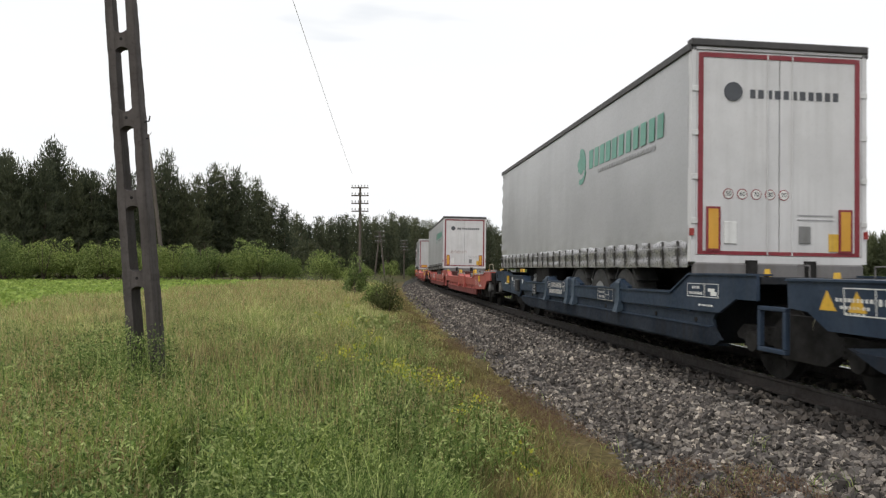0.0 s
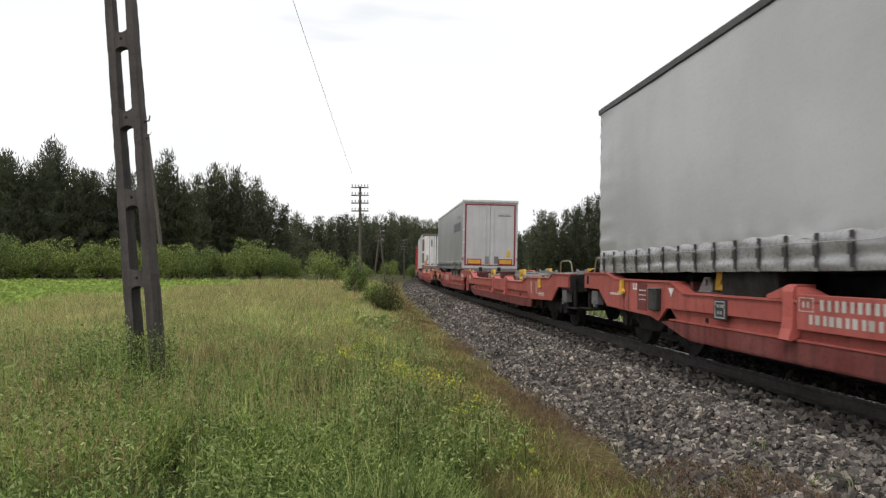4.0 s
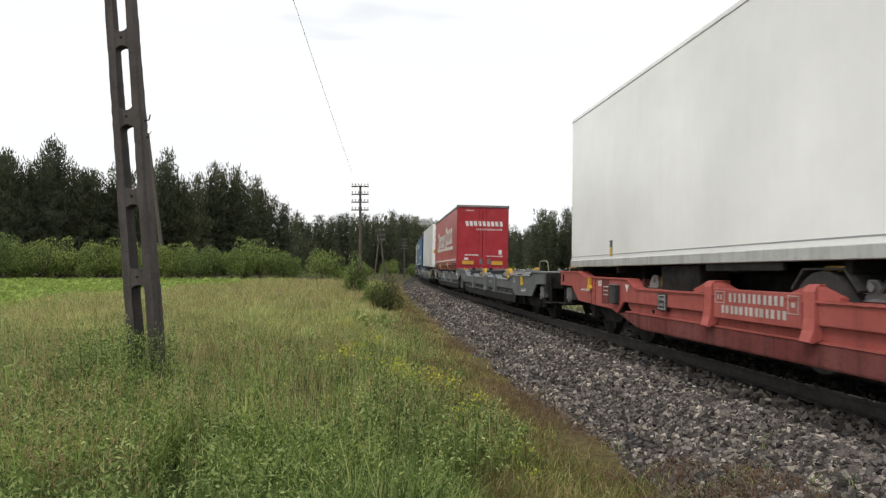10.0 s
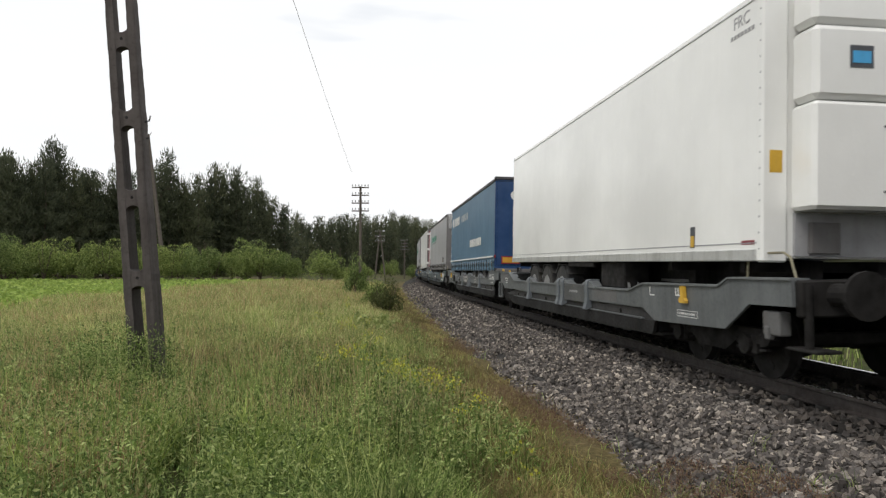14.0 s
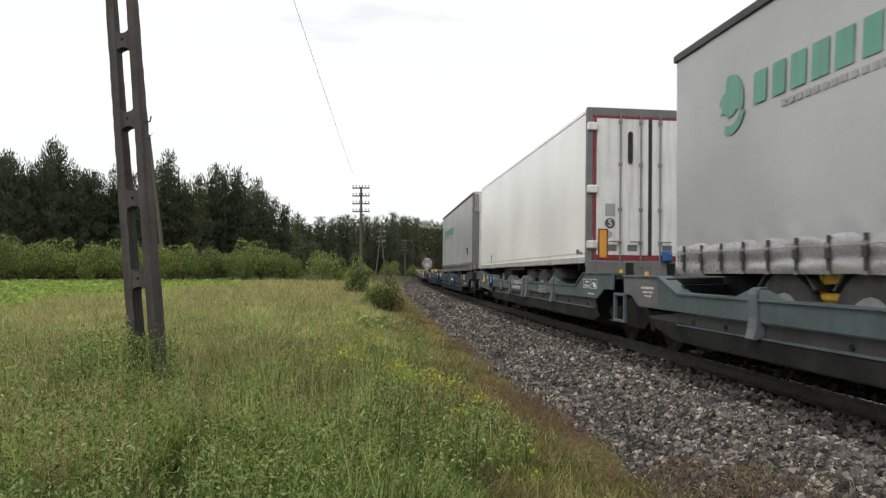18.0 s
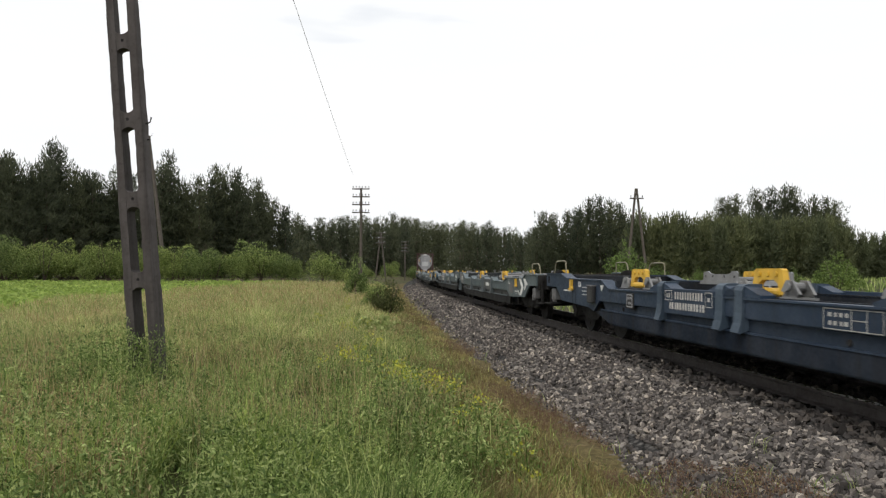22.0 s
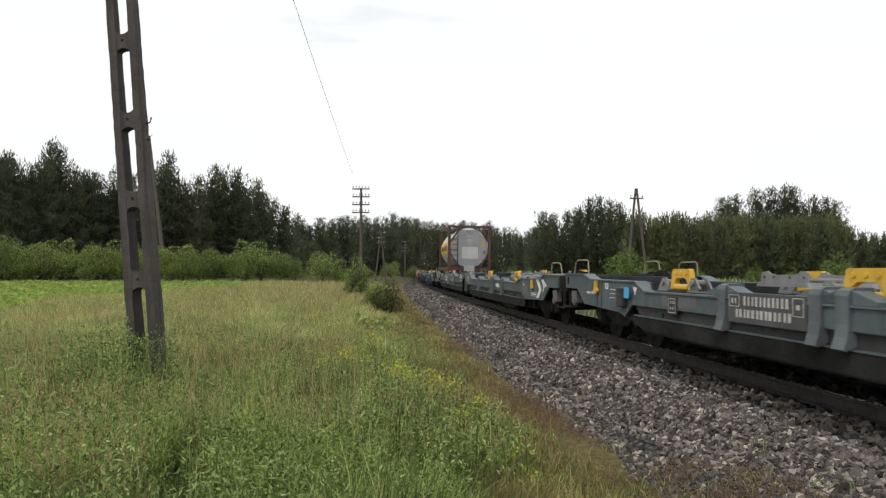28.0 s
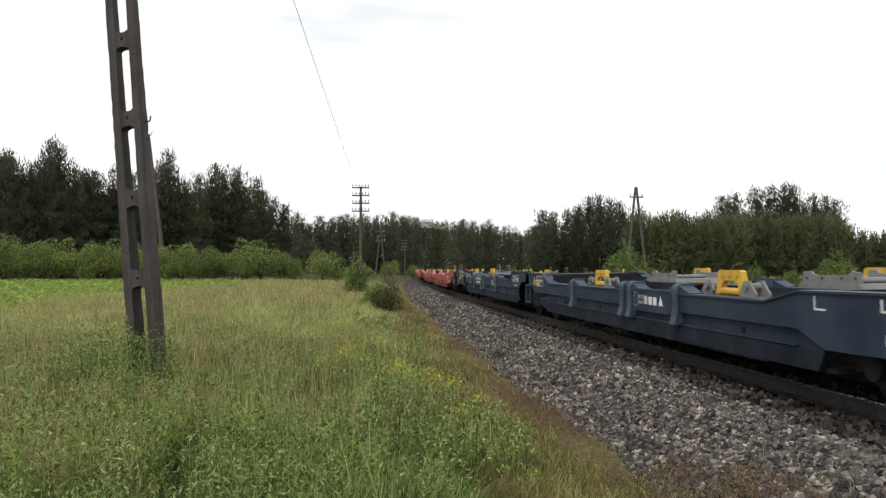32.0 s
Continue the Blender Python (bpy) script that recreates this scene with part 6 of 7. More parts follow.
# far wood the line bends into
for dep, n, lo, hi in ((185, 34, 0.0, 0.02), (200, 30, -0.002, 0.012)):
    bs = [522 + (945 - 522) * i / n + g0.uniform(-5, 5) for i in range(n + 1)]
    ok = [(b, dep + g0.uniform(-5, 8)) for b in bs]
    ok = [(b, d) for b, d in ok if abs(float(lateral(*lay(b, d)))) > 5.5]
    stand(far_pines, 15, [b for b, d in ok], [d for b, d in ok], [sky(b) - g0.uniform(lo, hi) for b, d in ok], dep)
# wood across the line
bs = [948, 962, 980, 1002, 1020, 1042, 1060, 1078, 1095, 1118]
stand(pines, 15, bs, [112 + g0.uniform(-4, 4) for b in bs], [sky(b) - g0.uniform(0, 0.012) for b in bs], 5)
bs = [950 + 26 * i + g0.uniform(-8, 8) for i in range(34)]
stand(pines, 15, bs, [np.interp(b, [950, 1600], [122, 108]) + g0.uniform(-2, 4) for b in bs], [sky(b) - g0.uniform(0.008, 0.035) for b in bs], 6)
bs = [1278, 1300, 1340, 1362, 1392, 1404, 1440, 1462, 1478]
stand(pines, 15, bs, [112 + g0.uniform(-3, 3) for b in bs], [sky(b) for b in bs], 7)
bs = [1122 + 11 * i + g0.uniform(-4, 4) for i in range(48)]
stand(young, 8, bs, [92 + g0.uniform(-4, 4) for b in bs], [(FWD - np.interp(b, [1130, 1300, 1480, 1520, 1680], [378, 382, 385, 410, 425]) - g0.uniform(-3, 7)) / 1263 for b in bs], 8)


# deep wood behind the edge, told apart only as a dark mass
def deep_wood(name, rows, seed):
    g = np.random.default_rng(seed)
    parts = []
    for b, d, hs in rows:
        x, y = lay(b, d)
        gz = float(ground_z(x, y))
        h = max(4, 1.293 + hs * d - gz)
        V, F = pine_crown(h, 2.8, 0.5, int(g.integers(1e6)), 0.45)
        parts.append((V + [x, y, gz], F))
    V, F = merge(*parts)
    return tagged(tri_mesh(name, V, F, M_NEEDLE), "dense dark pine wood behind the forest edge", "wood", kind="stuff")


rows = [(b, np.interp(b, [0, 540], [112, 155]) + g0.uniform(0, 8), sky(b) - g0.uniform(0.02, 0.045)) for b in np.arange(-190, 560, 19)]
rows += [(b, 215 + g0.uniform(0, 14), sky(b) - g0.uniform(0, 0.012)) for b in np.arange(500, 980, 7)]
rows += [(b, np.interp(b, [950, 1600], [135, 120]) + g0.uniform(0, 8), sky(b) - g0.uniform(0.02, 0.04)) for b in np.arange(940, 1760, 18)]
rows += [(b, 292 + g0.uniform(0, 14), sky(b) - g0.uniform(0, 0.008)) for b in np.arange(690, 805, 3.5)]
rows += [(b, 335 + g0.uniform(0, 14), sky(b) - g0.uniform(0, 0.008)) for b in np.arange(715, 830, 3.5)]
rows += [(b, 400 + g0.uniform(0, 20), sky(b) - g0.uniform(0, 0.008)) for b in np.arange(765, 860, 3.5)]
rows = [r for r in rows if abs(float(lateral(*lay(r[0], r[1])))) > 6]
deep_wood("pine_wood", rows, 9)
# woods that close the place behind the camera and to the sides
rows = [(784 + 1263 * math.tan(radians(a)), 150 / math.hypot(1, math.tan(radians(a))), 0.09) for a in list(np.arange(-78, -38, 2.2)) + list(np.arange(38, 78, 2.2))]
deep_wood("pine_wood", rows, 10)


def leaf_cloud(lumps, n, size, seed, up=0.2):
    """Leaves on the outside of several uneven lumps: centre, radii."""
    g = np.random.default_rng(seed)
    P = []
    tot = sum(l[3] * l[4] for l in lumps)
    for x, y, z, r, h in lumps:
        m = int(n * r * h / tot)
        d = g.normal(size=(m, 3))
        d /= np.linalg.norm(d, axis=1)[:, None]
        rad = g.uniform(0.7, 1.05, m) ** 0.5 * (1 + 0.18 * np.sin(d[:, 0] * 7 + seed) * np.cos(d[:, 2] * 6))
        P.append(np.stack([x + d[:, 0] * r * rad, y + d[:, 1] * r * rad, np.maximum(0.02, z + d[:, 2] * h * rad)], 1))
    P = np.concatenate(P)
    s = g.uniform(0.6, 1.25, len(P)) * size
    return cards(P, s, s * 0.62, up=up, gen=g)


def shrub_proto(name, w, h, n, size, seed, mat, label, category="shrub", group="", shoots=0):
    """Domed shrub of uneven lumps, with leafy shoots standing over its top."""
    t = thing(name, label, category, group)
    g = random.Random(seed)
    bm = bmesh.new()
    for k in range(6):
        a = g.uniform(0, 6.28)
        rod(bm, (0, 0, -0.2), (math.cos(a) * w * 0.3, math.sin(a) * w * 0.3, h * g.uniform(0.5, 0.8)), 0.03 + 0.006 * h, 0.01, seg=5)
    part("stem", bm, M_BARK, t)
    lumps = []
    for _ in range(20):
        a, q = g.uniform(0, 6.28), math.sqrt(g.uniform(0, 1))
        top = h * (0.42 + 0.5 * (1 - q * q)) * g.uniform(0.75, 1.05)
        lumps.append((math.cos(a) * q * w * 0.42, math.sin(a) * q * w * 0.42, top * g.uniform(0.35, 0.88), w * g.uniform(0.12, 0.23), h * g.uniform(0.11, 0.19)))
    V, F = leaf_cloud(lumps, n, size, seed)
    if shoots:
        gs_ = np.random.default_rng(seed + 500)
        q, a = np.sqrt(gs_.uniform(0, 1, shoots)) * w * 0.42, gs_.uniform(0, 6.28, shoots)
        z = h * (0.5 + 0.45 * (1 - (q / (w * 0.42)) ** 2)) * gs_.uniform(0.85, 1.12, shoots)
        C_ = np.repeat(np.stack([q * np.cos(a), q * np.sin(a), z], 1), 5, 0) + gs_.normal(size=(shoots * 5, 3)) * (size * 0.5, size * 0.5, size * 1.0)
        V, F = merge((V, F), cards(C_, gs_.uniform(0.8, 1.5, len(C_)) * size, np.full(len(C_), size * 0.4), up=1.6, gen=gs_))
    tri_mesh("foliage", V, F, mat, t)
    return t


def plant(proto_thing, first, px, depth, scale, rot=None, drop=0.0, wide=1.0):
    x, y = lay(px, depth)
    ob = proto_thing if first else copy_thing(proto_thing, Matrix())
    ob.matrix_basis = Matrix.LocRotScale((x, y, float(ground_z(x, y)) - drop), Euler((0, 0, g0.uniform(0, 6.28) if rot is None else rot)), None) @ Matrix.Diagonal((scale * wide, scale * wide, scale, 1))
    return ob


hedge = [shrub_proto("hedge_shrub", 5.6, 6.4, 6600, 0.19, 70 + i, M_HEDGE, "dense light green deciduous shrub in a field hedge", "shrub", "hedge along the field", shoots=0) for i in range(4)]
hs = [(-80 + 27.0 * i + g0.uniform(-8, 8), g0.uniform(0.84, 1.08)) for i in range(21)] + [(500, 0.8), (520, 0.62)]
for i, (px, sc) in enumerate(hs):
    plant(hedge[i % 4], i < 4, px, np.interp(px, [0, 500], [80, 88]) + g0.uniform(-1.5, 1.5), sc, wide=g0.uniform(0.8, 1.1))
LSH = "light green leafy shrub"
bush = shrub_proto("bush", 2.0, 1.7, 2600, 0.11, 80, M_LEAF_DK, "dark green bush in the grass beside the track", shoots=60)
plant(bush, True, 684, 29, 1.0, wide=0.72, drop=0.1)
bush2 = shrub_proto("bush", 1.7, 1.6, 2200, 0.12, 81, M_HEDGE, "light green bush beside the track", shoots=40)
plant(bush2, True, 662, 32, 0.9, wide=0.85)
plant(bush2, False, 630, 44, 1.7, wide=0.5)
plant(bush2, False, 668, 46, 0.7)
for px, dep, sc in ((572, 82, 0.85), (622, 70, 0.35), (606, 84, 0.42), (645, 95, 0.5), (690, 150, 0.8), (730, 160, 0.7)):
    plant(hedge[1], False, px, dep, sc)
rb = shrub_proto("bush", 2.6, 2.4, 2600, 0.14, 82, M_LEAF, "rounded green bush across the track", shoots=50)
for i, (px, dep, sc) in enumerate(((1103, 48, 1.35), (1138, 50, 0.78), (1163, 52, 0.72), (1335, 48, 0.7), (1400, 50, 0.62), (1478, 44, 1.0), (1505, 48, 0.6), (905, 82, 0.8), (935, 85, 0.7), (1235, 60, 0.6))):
    plant(rb, i == 0, px, dep, sc)


# ---- meadow ----
def blades(base, height, lean, width, gen):
    """Bent tapering blades of three triangles."""
    n = len(base)
    a = gen.uniform(0, 2 * np.pi, n)
    b = gen.uniform(0, 2 * np.pi, n)
    d = np.stack([np.cos(a), np.sin(a), np.zeros(n)], 1)
    s = np.stack([np.cos(b), np.sin(b), np.zeros(n)], 1) * width[:, None] * 0.5
    z = np.zeros((n, 3))
    z[:, 2] = 1
    h, l = height[:, None], (lean * height)[:, None]
    mid, tip = base + z * h * 0.6 + d * l * 0.35, base + z * h * (1 - 0.25 * lean[:, None]) + d * l
    V = np.stack([base - s, base + s, mid - s * 0.8, mid + s * 0.8, tip], 1).reshape(-1, 3)
    i = np.arange(n)[:, None] * 5
    F = np.concatenate([i + np.array([[0, 1, 3]]), i + np.array([[0, 3, 2]]), i + np.array([[2, 3, 4]])], 1).reshape(-1, 3)
    return V, F


def hollow(x, y):
    """A dark gap in the tall growth, running slantwise through the near meadow."""
    u, v = (x + 1.95) * -0.345 + (y - 5.15) * 0.939, (x + 1.95) * 0.939 + (y - 5.15) * 0.345
    return (u / 1.1) ** 2 + (v / (0.2 + 0.05 * np.sin(u * 9))) ** 2 < 1


def scatter(n, d0, d1, px0, px1, gen, keep):
    """Points thinning out with distance over a sector of the meadow."""
    dep = d0 * (d1 / d0) ** gen.uniform(0, 1, n)
    px = gen.uniform(px0, px1, n)
    x = (px - 784) / 1263 * dep
    ok = keep(x, dep) & ~hollow(x, dep)
    return np.stack([x[ok], dep[ok], surface_z(x[ok], dep[ok]) - 0.02], 1)


def clumpy(P):
    return 0.5 + 0.5 * np.sin(P[:, 0] * 1.7 + 2 * np.sin(P[:, 1] * 0.9)) * np.sin(P[:, 1] * 1.3 + 1.5 * np.sin(P[:, 0] * 1.1))


def meadow(x, y):
    d = lateral(x, y)
    return (d > 2.9 + 0.35 * np.sin(y * 1.1) + 0.2 * np.sin(y * 2.7 + 1)) & (x > -18 - 1.0 * np.sin(y * 0.4))


def tussocks(n, d0, d1, px0, px1, per, hmin, hmax, keep, gen, wmin=0.004, wmax=0.011, spread_=0.16):
    """Tufts of blades that fan out from a common foot."""
    T = scatter(n, d0, d1, px0, px1, gen, keep)
    k = len(T)
    hts = gen.uniform(0, 1, k) ** 1.5 * (hmax - hmin) + hmin
    edge_ = np.clip((lateral(T[:, 0], T[:, 1]) - 2.5) / 2.6, 0.3, 1)
    hts = hts * edge_ * (0.5 + 0.8 * clumpy(T))
    B = np.repeat(T, per, 0)
    H_ = np.repeat(hts, per) * gen.uniform(0.45, 1.1, k * per)
    B = B + np.stack([gen.normal(0, spread_ * 0.5, k * per), gen.normal(0, spread_ * 0.5, k * per), np.zeros(k * per)], 1)
    return blades(B, H_, gen.uniform(0.1, 0.85, k * per), gen.uniform(wmin, wmax, k * per), gen)


gg = np.random.default_rng(21)


def grassy(x, y, gen, thin=0.1):
    """Where the tall grass grows: up to a ragged line beside the verge, thinly past it."""
    return meadow(x, y) & ((lateral(x, y) > 4.1 + 0.3 * np.sin(y * 0.8) + 0.15 * np.sin(y * 2.9)) | (gen.uniform(0, 1, len(x)) < thin))


def ripe(x, y):
    """Share of straw-coloured grass: patches that widen up the meadow."""
    return np.interp(y, [6, 12, 22, 45], [0.03, 0.14, 0.45, 0.9]) * np.clip(0.75 + 0.8 * np.sin(x * 0.55 + 1) * np.sin(y * 0.33 + 0.5), np.interp(y, [18, 30], [0, 0.8]), 1)


tagged(tri_mesh("meadow_grass", *tussocks(3100, 3.4, 17, -60, 1260, 22, 0.22, 0.74, lambda x, y: grassy(x, y, gg), gg), M_GRASS), "tall uncut green meadow grass in tufts", "grass", kind="stuff")
P = scatter(60000, 14, 78, -60, 800, gg, lambda x, y: grassy(x, y, gg, 0.2))
edge = np.clip((lateral(P[:, 0], P[:, 1]) - 2.6) / 3.0, 0.3, 1)
H = (0.25 + 0.25 * clumpy(P) + gg.uniform(0, 0.22, len(P))) * edge
tagged(tri_mesh("meadow_grass", *blades(P, H, gg.uniform(0.1, 0.7, len(P)), 0.010 + P[:, 1] * 0.0007, gg), M_GRASS_FAR), "green meadow grass farther from the track", "grass", kind="stuff")
# coarse arching tussocks round the gap
T = np.array([(-2.55, 5.0), (-2.3, 5.5), (-2.75, 5.6), (-2.05, 6.35), (-2.5, 6.5), (-1.5, 5.6), (-1.35, 5.1), (-1.85, 6.7), (-3.1, 6.3), (-1.2, 5.9), (-2.85, 4.9), (-1.6, 6.2), (-3.4, 5.6), (-1.0, 5.2), (-3.0, 7.2), (-0.6, 5.6)])
B = np.repeat(np.c_[T, surface_z(T[:, 0], T[:, 1])], 90, 0) + gg.normal(size=(len(T) * 90, 3)) * (0.1, 0.1, 0)
B = B[~hollow(B[:, 0], B[:, 1])]
tagged(tri_mesh("tussock_grass", *blades(B, gg.uniform(0.3, 0.78, len(B)), gg.uniform(0.35, 1.1, len(B)), gg.uniform(0.006, 0.013, len(B)), gg), M_TUSSOCK), "coarse long-bladed grass arching out of big tussocks", "grass", kind="stuff")
# straw-coloured and seeding grass through the upper meadow
P = scatter(90000, 6, 78, -60, 800, gg, lambda x, y: grassy(x, y, gg, 0.15) & (gg.uniform(0, 1, len(x)) < ripe(x, y)))
edge = np.clip((lateral(P[:, 0], P[:, 1]) - 2.4) / 3.2, 0.3, 1)
H = (0.28 + gg.uniform(0, 0.42, len(P))) * edge
tagged(tri_mesh("dry_grass", *blades(P, H, gg.uniform(0.05, 0.5, len(P)), 0.003 + P[:, 1] * 0.0006, gg), M_GRASS_DRY), "straw-coloured seeding grass in the upper meadow", "grass", kind="stuff")
P = scatter(2000, 4.2, 24, -60, 1000, gg, lambda x, y: (lateral(x, y) > 4.3) & (x > -16) & (np.sin(x * 1.1 + 2) * np.sin(y * 0.8 + 1) > -0.1))
n_ = len(P)
st = blades(P, gg.uniform(0.45, 0.9, n_), gg.uniform(0.02, 0.25, n_), np.full(n_, 0.004), gg)
tips = st[0].reshape(-1, 5, 3)
C = np.repeat(tips[:, 4], 8, 0) + (np.repeat(tips[:, 2], 8, 0) - np.repeat(tips[:, 4], 8, 0)) * gg.uniform(0, 0.4, (n_ * 8, 1)) + gg.normal(size=(n_ * 8, 3)) * 0.008
tagged(tri_mesh("seeding_grass", *merge(st, cards(C, np.full(len(C), 0.035), np.full(len(C), 0.008), up=1.5, gen=gg)), M_GRASS_DRY), "tall seeding grass stalks over the meadow", "grass", kind="stuff")
# the verge: short olive, rust and straw grass over thatch, with bare spots
def beside(n, s0, s1, d0, d1, gen):
    """Points along the track between two offsets, thinning out with distance."""
    s = s0 * (s1 / s0) ** gen.uniform(0, 1, n)
    y = np.interp(s, CS, CY)
    d, k = gen.uniform(d0, d1, n), slope_at(y)
    x, y = np.interp(s, CS, CX) - d / np.sqrt(1 + k * k), y + d * k / np.sqrt(1 + k * k)
    return np.stack([x, y, surface_z(x, y)], 1)


P = beside(76000, 3.8, 70, 2.8, 4.7, gg)
P = P[np.sin(P[:, 0] * 3.3 + P[:, 1] * 0.7) * np.sin(P[:, 1] * 1.9 + 2) < 0.85 + gg.uniform(-0.4, 0.3, len(P))]
low = np.clip((lateral(P[:, 0], P[:, 1]) - 2.5) / 1.8, 0.25, 1)
tagged(tri_mesh("verge_grass", *blades(P, gg.uniform(0.07, 0.32, len(P)) * low, gg.uniform(0.2, 1.0, len(P)), 0.005 + P[:, 1] * 0.0007, gg), M_VERGE_GRASS), "short olive and rust-brown grass on the verge", "grass", kind="stuff")
P = scatter(24000, 3.8, 40, 640, 1600, gg, lambda x, y: (lateral(x, y) > 2.9) & (lateral(x, y) < 4.8) & (gg.uniform(0, 1, len(x)) < np.clip(0.1 + 0.5 * np.sin(x * 2.3 + y) * np.sin(y * 1.9) + 0.35 * (lateral(x, y) - 3.2) + np.where(y < 8, 0.75, 0), 0.02, 1)))
tagged(tri_mesh("short_grass", *blades(P, gg.uniform(0.08, 0.3, len(P)), gg.uniform(0.2, 0.9, len(P)), 0.004 + P[:, 1] * 0.0005, gg), M_GRASS), "short patchy grass creeping over the sandy verge", "grass", kind="stuff")
# red sorrel: a dense bed creeping over the stones nearest the camera, and patches along their edge
P = scatter(5200, 4.2, 45, 640, 1600, gg, lambda x, y: (lateral(x, y) > 2.75) & (lateral(x, y) < 3.9) & (np.sin(y * 0.75 + 0.6) + np.sin(x * 2.1) > 0.5))
P2 = scatter(15000, 4.2, 6.9, 1040, 1640, gg, lambda x, y: (lateral(x, y) > 2.12 + 0.18 * np.sin(x * 5) + 0.12 * np.sin(x * 11 + 1) + np.clip(y - 5.4, 0, 2) * 0.45) & (lateral(x, y) < 3.4) & (np.sin(x * 9 + y * 3) * np.sin(y * 8 + x) < 0.35))
P3 = beside(12000, 8, 32, 2.95, 4.2, gg)
P3 = P3[np.sin(P3[:, 1] * 0.8 + 0.4) + np.sin(P3[:, 0] * 2.7 + P3[:, 1]) > 0.3]
P = np.concatenate([P, P2, P3])
Q = np.repeat(P, 3, 0) + gg.normal(size=(len(P) * 3, 3)) * (0.03, 0.03, 0.0)
q_ = gg.uniform(0.02, 0.17, len(Q))
tagged(tri_mesh("red_sorrel", *merge(blades(P, gg.uniform(0.07, 0.22, len(P)), gg.uniform(0.1, 0.6, len(P)), gg.uniform(0.003, 0.007, len(P)), gg), cards(Q + np.c_[np.zeros((len(Q), 2)), q_], gg.uniform(0.016, 0.034, len(Q)), gg.uniform(0.007, 0.014, len(Q)), up=0.4, gen=gg)), M_SORREL), "reddish sorrel creeping over the edge of the ballast", "weeds", kind="stuff")
P = scatter(2600, 4.4, 6.6, 1050, 1640, gg, lambda x, y: (lateral(x, y) > 2.1) & (lateral(x, y) < 3.3) & (np.sin(x * 4.3 + 1) * np.sin(y * 5.1) > 0.1))
tagged(tri_mesh("short_grass", *blades(P, gg.uniform(0.08, 0.26, len(P)), gg.uniform(0.2, 0.9, len(P)), gg.uniform(0.004, 0.008, len(P)), gg), M_GRASS), "thin green grass among the sorrel", "grass", kind="stuff")


def weed_plants(P, hmin, hmax, leaves, size, gen):
    out = []
    k = len(P)
    hts = gen.uniform(hmin, hmax, k)
    q = gen.uniform(0.15, 1, (k, leaves))
    r = (1.15 - q) * 0.24
    a = gen.uniform(0, 6.28, (k, leaves))
    C = np.stack([P[:, :1] + np.cos(a) * r, P[:, 1:2] + np.sin(a) * r, P[:, 2:3] + q * hts[:, None]], 2).reshape(-1, 3)
    s = gen.uniform(0.6, 1.2, len(C)) * size
    return merge(cards(C, s, s * 0.3, up=0.65, tilt=0.7, gen=gen), blades(P, hts, gen.uniform(0, 0.15, k), np.full(k, 0.012), gen))


P = scatter(4200, 3.7, 20, -60, 1150, gg, lambda x, y: (lateral(x, y) > 4.1) & (x > -14) & (np.sin(x * 1.3 + 0.8) * np.sin(y * 0.9 + 0.4) > gg.uniform(-0.6, 0.3, len(x))))
P2 = np.array([(-4.35 + gg.normal(0, 0.4), 9.6 + gg.normal(0, 0.35), 0) for _ in range(90)])
P2[:, 2] = ground_z(P2[:, 0], P2[:, 1])
tagged(tri_mesh("weeds", *merge(weed_plants(P, 0.2, 0.62, 50, 0.056, gg), weed_plants(P2, 0.6, 1.05, 80, 0.05, gg)), M_WEED), "leafy green weeds standing in the meadow", "weeds", kind="stuff")
P = np.concatenate([scatter(n_, d0_, d1_, a_, b_, gg, lambda x, y: lateral(x, y) > 3.9) for n_, d0_, d1_, a_, b_ in ((90, 4.4, 6.0, 380, 800), (26, 4.6, 5.8, 60, 190), (40, 6.5, 9.0, 380, 720))])
tagged(tri_mesh("weeds", *weed_plants(P, 0.3, 0.58, 130, 0.034, gg), M_WEED_PALE), "pale feathery herbs in the near meadow", "weeds", kind="stuff")
# rusty dock and grass stalks in patches
P = scatter(2800, 4.6, 16, -60, 460, gg, lambda x, y: (lateral(x, y) > 4.8) & (np.sin(x * 2.1 + 0.7) * np.sin(y * 1.15 + 2.2) > 0.55))
tagged(tri_mesh("dock_stalks", *blades(P, gg.uniform(0.35, 0.75, len(P)), gg.uniform(0.02, 0.3, len(P)), gg.uniform(0.004, 0.009, len(P)), gg), M_SORREL), "rusty brown seed stalks standing in the meadow", "weeds", kind="stuff")


def flower_plant(name, px, depth, h, heads, spread_, size, mat, label, category="wildflower"):
    t = thing(name, label, category)
    x, y = lay(px, depth)
    t.location = (x, y, float(ground_z(x, y)))
    g = np.random.default_rng(int(px * 10 + depth))
    base = np.stack([g.normal(0, spread_ * 0.5, heads), g.normal(0, spread_ * 0.5, heads), np.zeros(heads)], 1)
    V, F = blades(base, g.uniform(0.7, 1.0, heads) * h, g.uniform(0, 0.2, heads), np.full(heads, 0.008), g)
    tri_mesh("stem", V, F, M_WEED, t)
    tips = V.reshape(-1, 5, 3)[:, 4]
    C = np.repeat(tips, 14, 0) + g.normal(size=(heads * 14, 3)) * (0.055, 0.055, 0.04)
    s = g.uniform(0.6, 1.3, len(C)) * size
    V, F = cards(C, s, s * 0.8, gen=g)
    tri_mesh("flower_head", V, F, mat, t)
    return t


